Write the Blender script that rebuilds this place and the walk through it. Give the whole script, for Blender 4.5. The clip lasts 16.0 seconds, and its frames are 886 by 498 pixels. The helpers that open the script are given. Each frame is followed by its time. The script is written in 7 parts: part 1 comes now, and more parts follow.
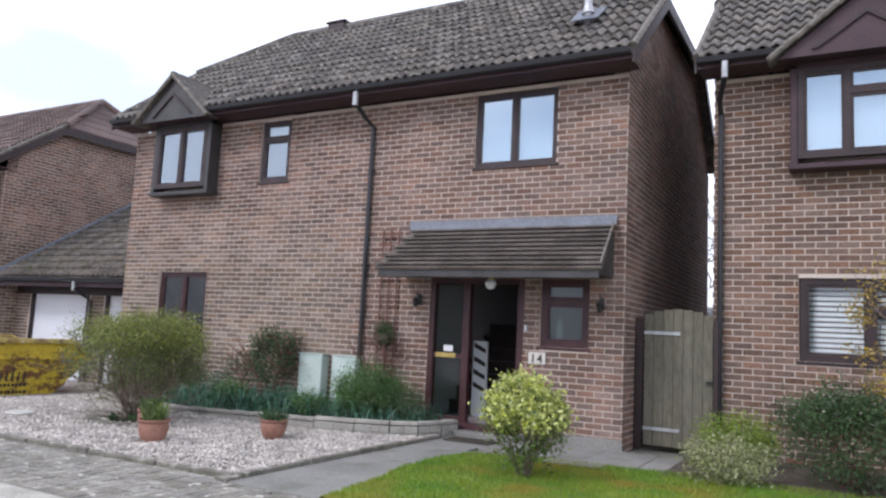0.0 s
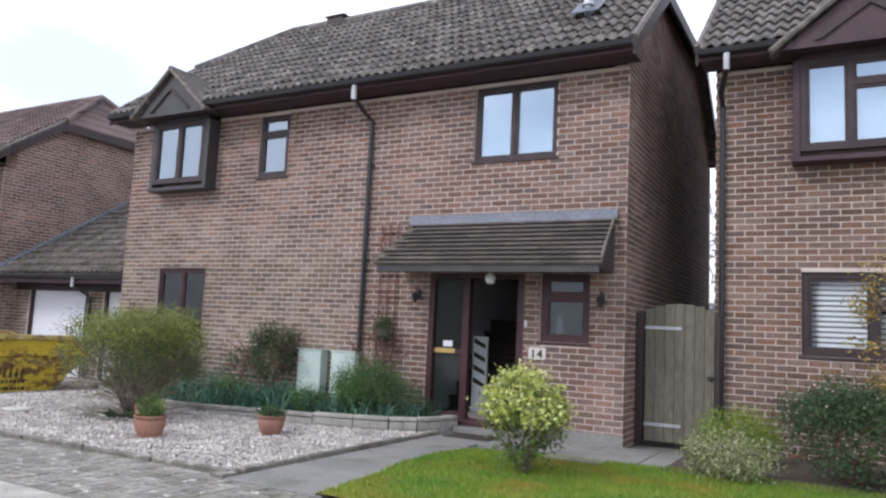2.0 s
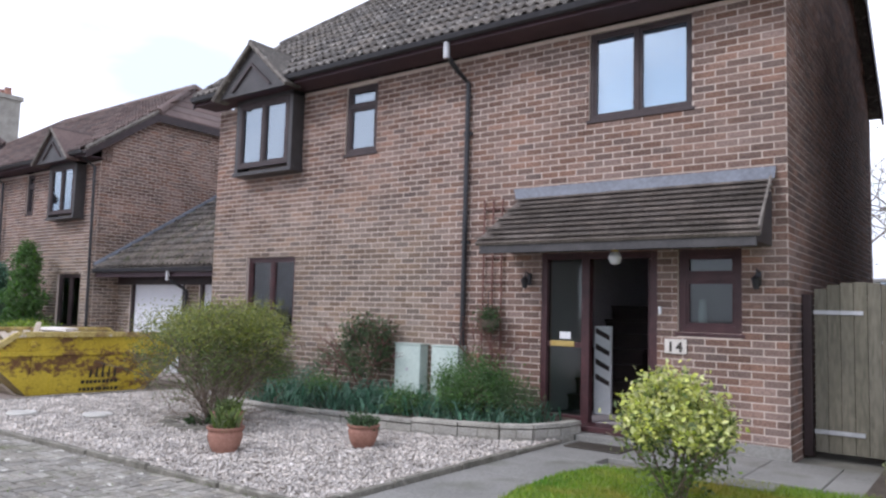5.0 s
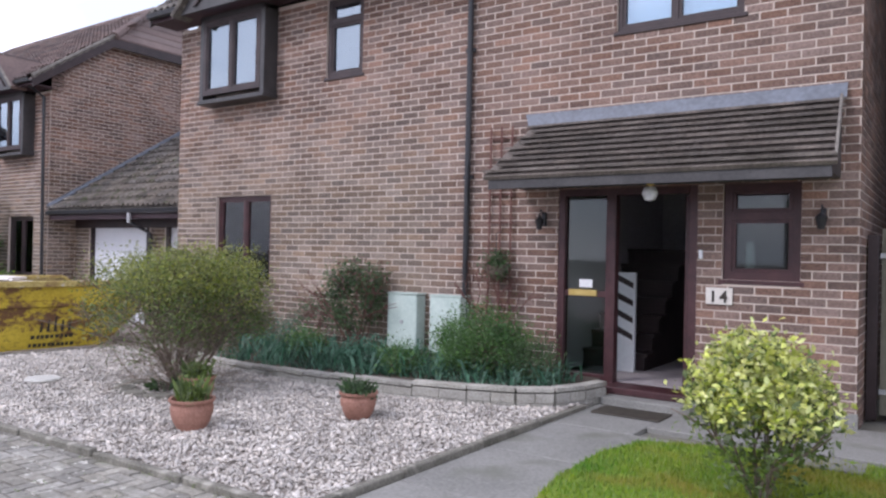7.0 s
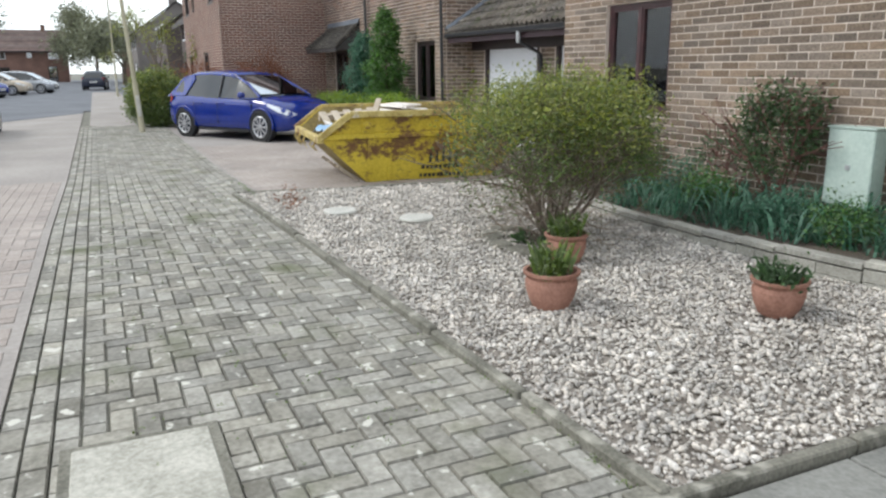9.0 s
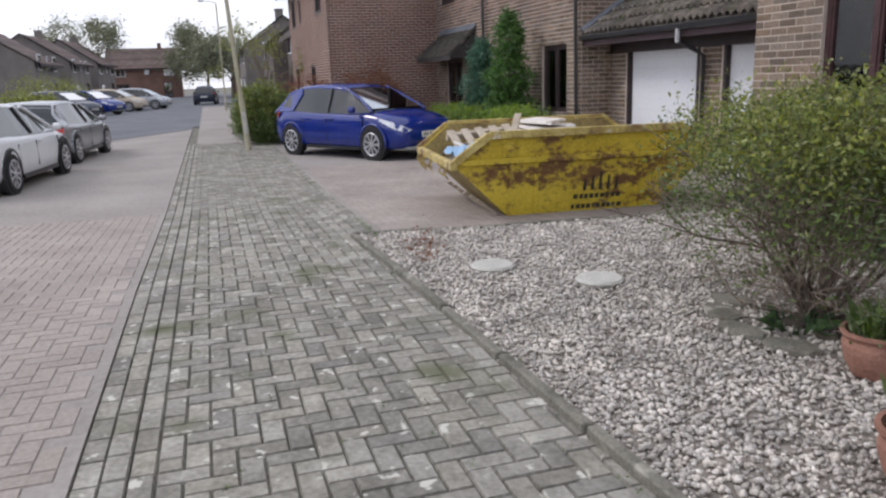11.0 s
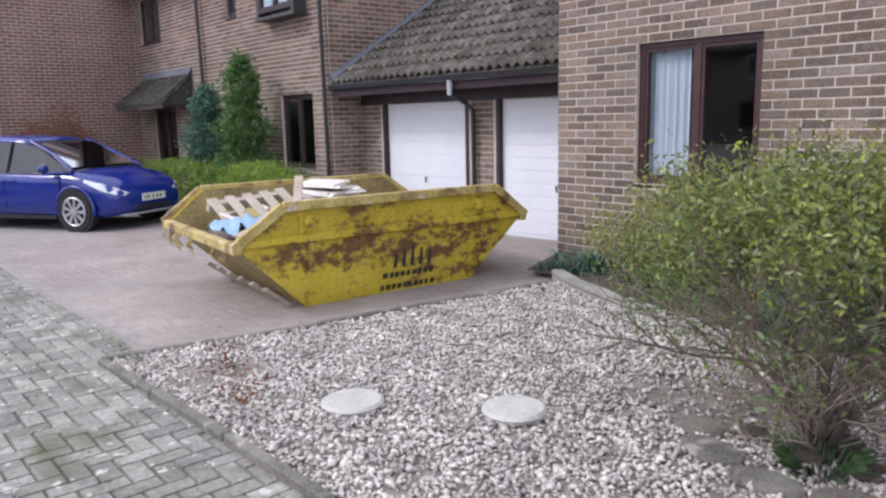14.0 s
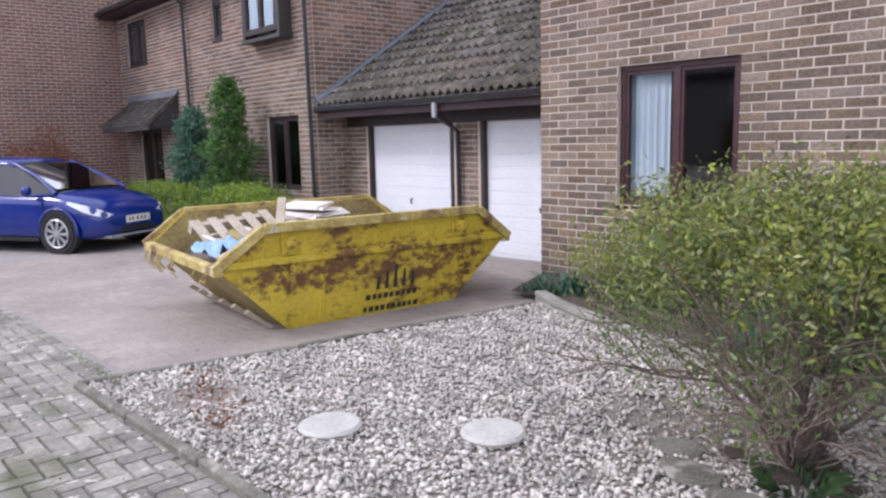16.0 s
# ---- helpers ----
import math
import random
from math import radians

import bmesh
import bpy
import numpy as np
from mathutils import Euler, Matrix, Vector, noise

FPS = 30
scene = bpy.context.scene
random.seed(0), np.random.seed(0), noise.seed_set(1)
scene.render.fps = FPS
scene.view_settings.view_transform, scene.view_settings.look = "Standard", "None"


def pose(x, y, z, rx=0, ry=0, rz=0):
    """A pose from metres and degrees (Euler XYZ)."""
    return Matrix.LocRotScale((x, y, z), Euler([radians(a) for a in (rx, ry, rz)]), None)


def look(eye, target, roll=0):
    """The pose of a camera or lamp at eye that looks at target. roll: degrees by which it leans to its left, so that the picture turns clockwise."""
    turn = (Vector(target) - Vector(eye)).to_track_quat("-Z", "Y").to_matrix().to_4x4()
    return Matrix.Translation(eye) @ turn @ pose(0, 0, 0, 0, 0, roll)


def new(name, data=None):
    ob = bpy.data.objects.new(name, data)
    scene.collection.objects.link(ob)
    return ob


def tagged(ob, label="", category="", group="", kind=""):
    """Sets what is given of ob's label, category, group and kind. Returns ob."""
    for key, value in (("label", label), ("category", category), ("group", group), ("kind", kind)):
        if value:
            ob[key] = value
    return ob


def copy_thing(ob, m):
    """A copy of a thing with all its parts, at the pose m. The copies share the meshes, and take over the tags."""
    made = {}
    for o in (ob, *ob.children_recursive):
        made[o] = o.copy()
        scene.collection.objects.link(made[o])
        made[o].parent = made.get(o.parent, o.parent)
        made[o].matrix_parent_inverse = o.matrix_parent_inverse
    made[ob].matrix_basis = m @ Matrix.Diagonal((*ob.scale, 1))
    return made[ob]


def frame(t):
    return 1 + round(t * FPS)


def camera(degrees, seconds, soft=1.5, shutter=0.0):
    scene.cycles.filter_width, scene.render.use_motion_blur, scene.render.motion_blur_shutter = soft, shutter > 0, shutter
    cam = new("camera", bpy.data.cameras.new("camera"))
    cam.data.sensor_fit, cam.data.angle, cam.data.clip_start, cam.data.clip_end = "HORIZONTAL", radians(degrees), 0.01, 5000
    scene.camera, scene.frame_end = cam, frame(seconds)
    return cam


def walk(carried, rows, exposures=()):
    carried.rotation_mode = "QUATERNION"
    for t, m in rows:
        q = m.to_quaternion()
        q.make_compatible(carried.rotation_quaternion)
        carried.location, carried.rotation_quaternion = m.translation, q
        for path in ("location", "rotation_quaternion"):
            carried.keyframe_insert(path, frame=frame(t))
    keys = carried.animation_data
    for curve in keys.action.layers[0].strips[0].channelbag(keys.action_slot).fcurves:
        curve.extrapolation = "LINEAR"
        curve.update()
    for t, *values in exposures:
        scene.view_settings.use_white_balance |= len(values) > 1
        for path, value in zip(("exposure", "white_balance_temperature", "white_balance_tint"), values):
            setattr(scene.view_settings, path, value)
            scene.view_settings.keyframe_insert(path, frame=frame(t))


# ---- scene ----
cam = camera(62.0, 16.0, 2.4)
PATH = [
    (0, (1.241, 0.454, 1.263), (0.283, 2.194, 1.494), 2.9),
    (0.5, (1.25, 0.452, 1.26), (0.298, 2.193, 1.508), 2.9),
    (1, (1.255, 0.476, 1.25), (0.309, 2.222, 1.492), 2.7),
    (1.5, (1.25, 0.506, 1.254), (0.31, 2.256, 1.488), 2.7),
    (2, (1.235, 0.54, 1.247), (0.272, 2.279, 1.469), 2.8),
    (2.5, (1.089, 0.665, 1.285), (0.125, 2.405, 1.492), 2.6),
    (3, (0.943, 0.772, 1.319), (0.024, 2.539, 1.498), 2.2),
    (3.5, (0.862, 0.91, 1.327), (-0.254, 2.561, 1.504), 1.7),
    (4, (0.773, 1.179, 1.33), (-0.444, 2.756, 1.508), 1.6),
    (6.5, (-0.193, 2.245, 1.315), (-1.334, 3.884, 1.43), 1.7),
    (7, (-0.445, 2.462, 1.345), (-1.59, 4.102, 1.36), 1.3),
    (7.5, (-0.624, 2.786, 1.313), (-1.946, 4.286, 1.268), 0.5),
    (8, (-0.906, 3.22, 1.24), (-2.264, 4.63, 0.832), 0.3),
    (8.5, (-1.207, 3.432, 1.366), (-2.725, 4.667, 0.953), 0.6),
    (9, (-1.538, 3.568, 1.395), (-3.303, 4.376, 0.917), -0.5),
    (9.5, (-1.915, 3.715, 1.5), (-3.792, 4.225, 1.036), -1.4),
    (12, (-4.331, 3.686, 1.394), (-6.125, 4.461, 0.967), -4.3),
    (12.5, (-4.754, 3.690, 1.437), (-6.390, 4.765, 1.027), -2.9),
    (13, (-5.13, 3.654, 1.43), (-6.698, 4.848, 1.094), -3.5),
    (13.5, (-5.230, 3.610, 1.484), (-6.715, 4.900, 1.123), -2.0),
    (14, (-5.252, 3.595, 1.494), (-6.748, 4.877, 1.144), -1.3),
    (14.5, (-5.263, 3.624, 1.503), (-6.752, 4.917, 1.171), -0.9),
    (15, (-5.261, 3.628, 1.495), (-6.745, 4.932, 1.184), -0.7),
    (15.5, (-5.259, 3.631, 1.500), (-6.741, 4.937, 1.187), -0.9),
    (16, (-5.220, 3.642, 1.495), (-6.702, 4.952, 1.201), -1.3),
]
walk(cam, [(t, look(eye, target, roll)) for t, eye, target, roll in PATH], [(0, -0.05, 5900, 17), (4, -0.04, 5900, 17), (7, 0.05, 5850, 21), (8.5, 0.14, 6200, 5), (9.5, -0.14, 6200, 9), (12, -0.44, 6100, 17), (12.5, -0.35, 6030, 18), (13.5, -0.03, 5900, 19), (14.5, 0.06, 5900, 19), (16, 0.12, 5900, 20)])

# ---- light ----
world = bpy.data.worlds.new("world")
scene.world = world
world.use_nodes = True
wn, wb = world.node_tree, world.node_tree.nodes["Background"]
sky = wn.nodes.new("ShaderNodeTexSky")
sky.sky_type, sky.sun_disc = "NISHITA", False
sky.sun_elevation, sky.sun_rotation = radians(42), radians(205)
sky.dust_density, sky.air_density, sky.ozone_density = 2.0, 1.0, 1.0
tc, cloud, ramp, mixw = (wn.nodes.new(k) for k in ("ShaderNodeTexCoord", "ShaderNodeTexNoise", "ShaderNodeValToRGB", "ShaderNodeMixRGB"))
stretch = wn.nodes.new("ShaderNodeMapping")
stretch.inputs["Scale"].default_value = (1.0, 1.0, 3.2)
wn.links.new(tc.outputs["Generated"], stretch.inputs[0])
wn.links.new(stretch.outputs[0], cloud.inputs["Vector"])
cloud.inputs["Scale"].default_value, cloud.inputs["Detail"].default_value = 2.2, 7
ramp.color_ramp.elements[0].position, ramp.color_ramp.elements[0].color = 0.38, (8.0, 8.7, 9.6, 1)
ramp.color_ramp.elements[1].position, ramp.color_ramp.elements[1].color = 0.55, (12.5, 12.6, 12.8, 1)
wn.links.new(cloud.outputs[0], ramp.inputs[0])
mixw.inputs[0].default_value = 0.86
wn.links.new(sky.outputs[0], mixw.inputs[1])
wn.links.new(ramp.outputs[0], mixw.inputs[2])
wn.links.new(mixw.outputs[0], wb.inputs[0])
wb.inputs[1].default_value = 0.135
sun = new("sun", bpy.data.lights.new("sun", "SUN"))
sun.data.energy, sun.data.angle, sun.data.color = 1.5, radians(14), (1.0, 0.95, 0.88)
sun.matrix_world = look((-5.0, -9.0, 9.5), (0, 0, 0))

# ---- helpers ----
RNG = np.random.default_rng(7)


def surf(name, dark, light, rough=0.85, scale=3.0, fine=60.0, bump=0.2, metal=0.0, vary=0.0, spec=0.5, streak=0.0):
    """A worn surface: two colours mixed by coarse and fine noise, a random tone for each piece, and fine relief."""
    m = bpy.data.materials.new(name)
    m.use_nodes = True
    nt = m.node_tree
    N, L, b = nt.nodes, nt.links, nt.nodes["Principled BSDF"]
    geo = N.new("ShaderNodeNewGeometry")
    mp = N.new("ShaderNodeMapping")
    mp.inputs["Scale"].default_value = (1, 1, 1 - streak)
    L.new(geo.outputs["Position"], mp.inputs[0])
    n1, n2 = N.new("ShaderNodeTexNoise"), N.new("ShaderNodeTexNoise")
    for n, s in ((n1, scale), (n2, fine)):
        n.inputs["Scale"].default_value, n.inputs["Detail"].default_value = s, 5
        L.new(mp.outputs[0], n.inputs["Vector"])
    add = N.new("ShaderNodeMath")
    add.operation = "ADD"
    L.new(n1.outputs[0], add.inputs[0])
    L.new(n2.outputs[0], add.inputs[1])
    sub = N.new("ShaderNodeMapRange")
    sub.inputs["From Min"].default_value, sub.inputs["From Max"].default_value = 0.72, 1.28
    L.new(add.outputs[0], sub.inputs["Value"])
    mix = N.new("ShaderNodeMixRGB")
    mix.inputs[1].default_value, mix.inputs[2].default_value = (*dark, 1), (*light, 1)
    L.new(sub.outputs[0], mix.inputs[0])
    out = mix.outputs[0]
    if vary:
        info, both, rg, hsv = (N.new(k) for k in ("ShaderNodeObjectInfo", "ShaderNodeMath", "ShaderNodeMapRange", "ShaderNodeHueSaturation"))
        L.new(info.outputs["Random"], both.inputs[0])
        L.new(geo.outputs["Random Per Island"], both.inputs[1])
        fr = N.new("ShaderNodeMath")
        fr.operation = "FRACT"
        L.new(both.outputs[0], fr.inputs[0])
        L.new(fr.outputs[0], rg.inputs["Value"])
        rg.inputs["To Min"].default_value, rg.inputs["To Max"].default_value = 1 - vary, 1 + vary
        L.new(rg.outputs[0], hsv.inputs["Value"])
        sat = N.new("ShaderNodeMapRange")
        mul = N.new("ShaderNodeMath")
        mul.operation, mul.inputs[1].default_value = "MULTIPLY", 7.31
        fr2 = N.new("ShaderNodeMath")
        fr2.operation = "FRACT"
        L.new(fr.outputs[0], mul.inputs[0])
        L.new(mul.outputs[0], fr2.inputs[0])
        L.new(fr2.outputs[0], sat.inputs["Value"])
        sat.inputs["To Min"].default_value, sat.inputs["To Max"].default_value = 1 - vary * 0.8, 1 + vary * 0.5
        L.new(sat.outputs[0], hsv.inputs["Saturation"])
        L.new(out, hsv.inputs["Color"])
        out = hsv.outputs[0]
    L.new(out, b.inputs["Base Color"])
    b.inputs["Roughness"].default_value, b.inputs["Metallic"].default_value = rough, metal
    b.inputs["Specular IOR Level"].default_value = spec
    if bump:
        bp = N.new("ShaderNodeBump")
        bp.inputs["Strength"].default_value, bp.inputs["Distance"].default_value = bump, 0.01
        L.new(add.outputs[0], bp.inputs["Height"])
        L.new(bp.outputs[0], b.inputs["Normal"])
    return m


def leafy(name, dark, light, vary=0.25, scale=4.0):
    m = surf(name, dark, light, 0.55, scale, 30.0, 0.0, vary=vary, spec=0.35)
    nt = m.node_tree
    b = nt.nodes["Principled BSDF"]
    tr, mx = nt.nodes.new("ShaderNodeBsdfTranslucent"), nt.nodes.new("ShaderNodeMixShader")
    nt.links.new(b.inputs["Base Color"].links[0].from_socket, tr.inputs[0])
    mx.inputs[0].default_value = 0.3
    nt.links.new(b.outputs[0], mx.inputs[1])
    nt.links.new(tr.outputs[0], mx.inputs[2])
    nt.links.new(mx.outputs[0], nt.nodes["Material Output"].inputs[0])
    return m


def pane_glass(name, tint=(0.8, 0.85, 0.87), mirror=0.22):
    m = bpy.data.materials.new(name)
    m.use_nodes = True
    nt = m.node_tree
    nt.nodes.remove(nt.nodes["Principled BSDF"])
    gl, tr, mx, fr, ad = (nt.nodes.new(k) for k in ("ShaderNodeBsdfGlossy", "ShaderNodeBsdfTransparent", "ShaderNodeMixShader", "ShaderNodeFresnel", "ShaderNodeMath"))
    gl.inputs["Roughness"].default_value = 0.03
    tr.inputs[0].default_value = (*tint, 1)
    fr.inputs[0].default_value = 1.5
    ad.operation, ad.inputs[1].default_value, ad.use_clamp = "ADD", mirror, True
    nt.links.new(fr.outputs[0], ad.inputs[0])
    nt.links.new(ad.outputs[0], mx.inputs[0])
    nt.links.new(tr.outputs[0], mx.inputs[1])
    nt.links.new(gl.outputs[0], mx.inputs[2])
    nt.links.new(mx.outputs[0], nt.nodes["Material Output"].inputs[0])
    return m


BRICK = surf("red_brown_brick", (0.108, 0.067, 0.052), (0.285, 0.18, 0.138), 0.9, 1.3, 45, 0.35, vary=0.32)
BRICK_OLIVE = surf("olive_brown_brick", (0.1, 0.06, 0.044), (0.24, 0.148, 0.105), 0.9, 1.3, 45, 0.35, vary=0.3)
BRICK_FAR = surf("far_brick", (0.15, 0.085, 0.068), (0.27, 0.155, 0.12), 0.9, 0.9, 20, 0.3, vary=0.12)
MORTAR = surf("pale_mortar", (0.5, 0.42, 0.36), (0.69, 0.59, 0.51), 0.95, 2.0, 80, 0.4)
TILE = surf("brown_roof_tile", (0.05, 0.045, 0.04), (0.19, 0.17, 0.145), 0.85, 5.0, 35, 0.5, vary=0.36)
MOSSTILE = surf("mossy_roof_tile", (0.045, 0.04, 0.03), (0.21, 0.18, 0.155), 0.95, 7.0, 40, 0.6, vary=0.36)
VERGE = surf("verge_mortar", (0.1, 0.09, 0.08), (0.27, 0.245, 0.21), 0.95, 8.0, 60, 0.5)
SOFFIT = surf("purple_brown_soffit", (0.04, 0.02, 0.026), (0.075, 0.04, 0.048), 0.6, 3.0, 50, 0.1)
TILE_RED = surf("reddish_roof_tile", (0.085, 0.06, 0.055), (0.18, 0.128, 0.112), 0.85, 1.2, 35, 0.4, vary=0.25)
PORCH_TILE = surf("porch_tile", (0.09, 0.078, 0.066), (0.21, 0.178, 0.155), 0.85, 3.0, 40, 0.4, vary=0.2)
LEAD = surf("lead_flashing", (0.085, 0.095, 0.115), (0.16, 0.18, 0.215), 0.5, 3.0, 25, 0.2)
DARKWOOD = surf("dark_brown_wood", (0.022, 0.014, 0.014), (0.05, 0.03, 0.03), 0.5, 5.0, 60, 0.1)
REDWOOD = surf("reddish_stained_wood", (0.035, 0.012, 0.014), (0.075, 0.028, 0.03), 0.45, 6.0, 50, 0.1)
FASCIA = surf("dark_fascia_paint", (0.035, 0.033, 0.034), (0.07, 0.066, 0.066), 0.5, 4.0, 50, 0.1)
BLACKPVC = surf("black_plastic", (0.015, 0.015, 0.017), (0.03, 0.03, 0.034), 0.35, 8.0, 60, 0.05)
GREYMETAL = surf("weathered_grey_metal", (0.4, 0.41, 0.42), (0.58, 0.59, 0.6), 0.45, 6.0, 60, 0.1, metal=0.4)
WHITE = surf("white_paint", (0.72, 0.73, 0.75), (0.84, 0.85, 0.86), 0.45, 2.0, 40, 0.04)
GARAGEWHITE = surf("white_garage_paint", (0.74, 0.76, 0.8), (0.84, 0.85, 0.88), 0.4, 1.2, 20, 0.03)
METERBOX = surf("meter_box_plastic", (0.46, 0.56, 0.51), (0.6, 0.69, 0.63), 0.5, 4.0, 30, 0.05)
GLASS = pane_glass("window_glass", (0.9, 0.93, 0.94), 0.02)
CLEARGLASS = pane_glass("clear_glass", (0.95, 0.97, 0.97), 0.02)
HALLGLASS = pane_glass("hall_glass", (0.62, 0.68, 0.66), 0.02)
WINDSCREEN = pane_glass("windscreen_glass", (0.12, 0.14, 0.16), 0.8)
# Mirror share raised and tinted blue for a bright sky reflection.
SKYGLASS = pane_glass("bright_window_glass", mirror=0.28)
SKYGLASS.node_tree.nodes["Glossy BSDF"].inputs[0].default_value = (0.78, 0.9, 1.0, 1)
CARGLASS = pane_glass("car_glass", (0.12, 0.14, 0.16), 0.3)
# Blue of the reflected sky is put into this blind's colour.
SKYBLIND = surf("sky_reflection_blind", (0.46, 0.6, 0.7), (0.54, 0.68, 0.78), 0.8, 1.0, 30, 0.0)
NET = surf("pale_curtain", (0.76, 0.82, 0.9), (0.86, 0.91, 0.96), 0.9, 6.0, 30, 0.1)
# Inner floors and shells are coloured dark so the insides look unlit.
ROOM = surf("unlit_room_tone", (0.10, 0.09, 0.09), (0.16, 0.15, 0.15), 0.9, 1.0, 20, 0.0)
HALLWALL = surf("pale_hall_wall", (0.5, 0.49, 0.5), (0.62, 0.61, 0.62), 0.9, 1.0, 20, 0.0)
# Shade of the unlit front room is put into this wall colour.
ROOMSHADE = surf("unlit_room_wall", (0.035, 0.033, 0.033), (0.06, 0.055, 0.055), 0.95, 1.0, 20, 0.0)
CARPET = surf("pinkish_grey_carpet", (0.3, 0.26, 0.27), (0.42, 0.38, 0.38), 0.95, 5.0, 90, 0.2)
GROUND = surf("grey_pink_paving", (0.25, 0.225, 0.205), (0.36, 0.325, 0.3), 0.9, 0.7, 25, 0.25)
SAND = surf("dark_joint_sand", (0.11, 0.105, 0.085), (0.22, 0.21, 0.17), 0.95, 2.5, 70, 0.4)
BLOCK = surf("concrete_block_paver", (0.17, 0.158, 0.132), (0.35, 0.33, 0.285), 0.9, 4.5, 38, 0.45, vary=0.24)
BLOCK_PINK = surf("pinkish_block_paver", (0.27, 0.23, 0.205), (0.4, 0.345, 0.31), 0.9, 1.2, 38, 0.35, vary=0.07)
ASPHALT = surf("worn_asphalt", (0.09, 0.095, 0.11), (0.17, 0.175, 0.19), 0.9, 0.6, 50, 0.3)
SLAB = surf("grey_paving_slab", (0.165, 0.163, 0.148), (0.29, 0.283, 0.26), 0.9, 1.1, 50, 0.25, vary=0.06)
EDGING = surf("concrete_edging", (0.1, 0.095, 0.075), (0.25, 0.235, 0.195), 0.95, 5.0, 60, 0.4)
STONE = surf("garden_wall_stone", (0.25, 0.24, 0.205), (0.47, 0.45, 0.4), 0.9, 4.0, 50, 0.5, vary=0.15)
PEBBLE = surf("pale_gravel", (0.3, 0.275, 0.245), (0.74, 0.68, 0.61), 0.85, 4.0, 90, 0.1, vary=0.32)
WHITESTONE = surf("pale_concrete", (0.42, 0.41, 0.37), (0.6, 0.58, 0.53), 0.9, 6.0, 50, 0.3)
LAMPPOST = surf("weathered_lamp_column", (0.36, 0.33, 0.22), (0.52, 0.48, 0.35), 0.7, 3.0, 40, 0.1)
SOIL = surf("dark_soil", (0.05, 0.04, 0.03), (0.13, 0.105, 0.08), 0.98, 4.0, 60, 0.6)
LAWN = surf("lawn_turf", (0.08, 0.19, 0.012), (0.24, 0.27, 0.025), 0.95, 1.4, 50, 0.4)
GRASS = leafy("grass_blade", (0.09, 0.26, 0.015), (0.3, 0.36, 0.035), 0.3, 1.4)
TERRA = surf("terracotta", (0.24, 0.115, 0.08), (0.4, 0.21, 0.155), 0.8, 6.0, 60, 0.2)
BARK = surf("grey_brown_twig", (0.1, 0.075, 0.06), (0.24, 0.19, 0.15), 0.9, 20.0, 80, 0.2)
TWIGPALE = surf("pale_dry_twig", (0.2, 0.155, 0.12), (0.38, 0.31, 0.25), 0.9, 20.0, 80, 0.2)
BARKRED = surf("reddish_twig", (0.1, 0.045, 0.04), (0.2, 0.1, 0.08), 0.9, 20.0, 80, 0.2)
LEAF_YG = leafy("yellow_green_leaf", (0.13, 0.17, 0.035), (0.42, 0.43, 0.11), 0.35)
LEAF_GOLD = leafy("golden_variegated_leaf", (0.32, 0.42, 0.05), (0.82, 0.8, 0.3), 0.35, 14.0)
LEAF_DEEP = leafy("deep_green_leaf", (0.035, 0.075, 0.03), (0.11, 0.18, 0.07), 0.35)
LEAF_BLUE = leafy("bluish_green_leaf", (0.05, 0.14, 0.09), (0.15, 0.29, 0.19), 0.3)
LEAF_MID = leafy("mid_green_leaf", (0.07, 0.115, 0.03), (0.2, 0.27, 0.075), 0.4)
LEAF_PALE = leafy("cream_variegated_leaf", (0.16, 0.2, 0.07), (0.55, 0.55, 0.3), 0.35, 12.0)
LEAF_RED = leafy("bronze_leaf", (0.09, 0.055, 0.045), (0.2, 0.12, 0.09), 0.35)
LEAF_RUST = leafy("rusty_leaf", (0.14, 0.05, 0.03), (0.3, 0.12, 0.05), 0.3)
LEAF_FRESH = leafy("fresh_green_leaf", (0.045, 0.12, 0.035), (0.15, 0.27, 0.075), 0.35)
LEAF_HEDGE = leafy("bright_hedge_leaf", (0.13, 0.24, 0.02), (0.34, 0.44, 0.06), 0.3)
PETAL = leafy("pinkish_petal", (0.6, 0.4, 0.4), (0.85, 0.7, 0.68), 0.2)
PETAL_W = leafy("white_petal", (0.75, 0.75, 0.7), (0.9, 0.9, 0.85), 0.1)
BLUE = surf("blue_car_paint", (0.003, 0.016, 0.17), (0.005, 0.026, 0.24), 0.15, 2.0, 20, 0.0, spec=0.8)
SILVER = surf("silver_car_paint", (0.35, 0.36, 0.38), (0.45, 0.46, 0.48), 0.25, 2.0, 20, 0.0, metal=0.5)
WHITECAR = surf("white_car_paint", (0.76, 0.77, 0.79), (0.84, 0.85, 0.86), 0.25, 2.0, 20, 0.0)
DARKCAR = surf("dark_car_paint", (0.02, 0.025, 0.04), (0.04, 0.045, 0.07), 0.25, 2.0, 20, 0.0)
TINTED = surf("tinted_car_glass", (0.008, 0.01, 0.012), (0.014, 0.017, 0.02), 0.06, 2.0, 20, 0.0, spec=0.9)
TYRE = surf("tyre_rubber", (0.012, 0.012, 0.012), (0.028, 0.028, 0.028), 0.85, 10, 60, 0.1)
ALLOY = surf("alloy_rim", (0.5, 0.5, 0.52), (0.7, 0.7, 0.72), 0.3, 6, 30, 0.0, metal=0.7)
LAMPGLASS = surf("headlamp_lens", (0.6, 0.63, 0.68), (0.8, 0.83, 0.87), 0.1, 6, 30, 0.0)
REDLENS = surf("red_lens", (0.4, 0.02, 0.02), (0.6, 0.05, 0.05), 0.2, 6, 30, 0.0)
PLATE = surf("number_plate", (0.75, 0.75, 0.72), (0.85, 0.85, 0.8), 0.4, 6, 30, 0.0)
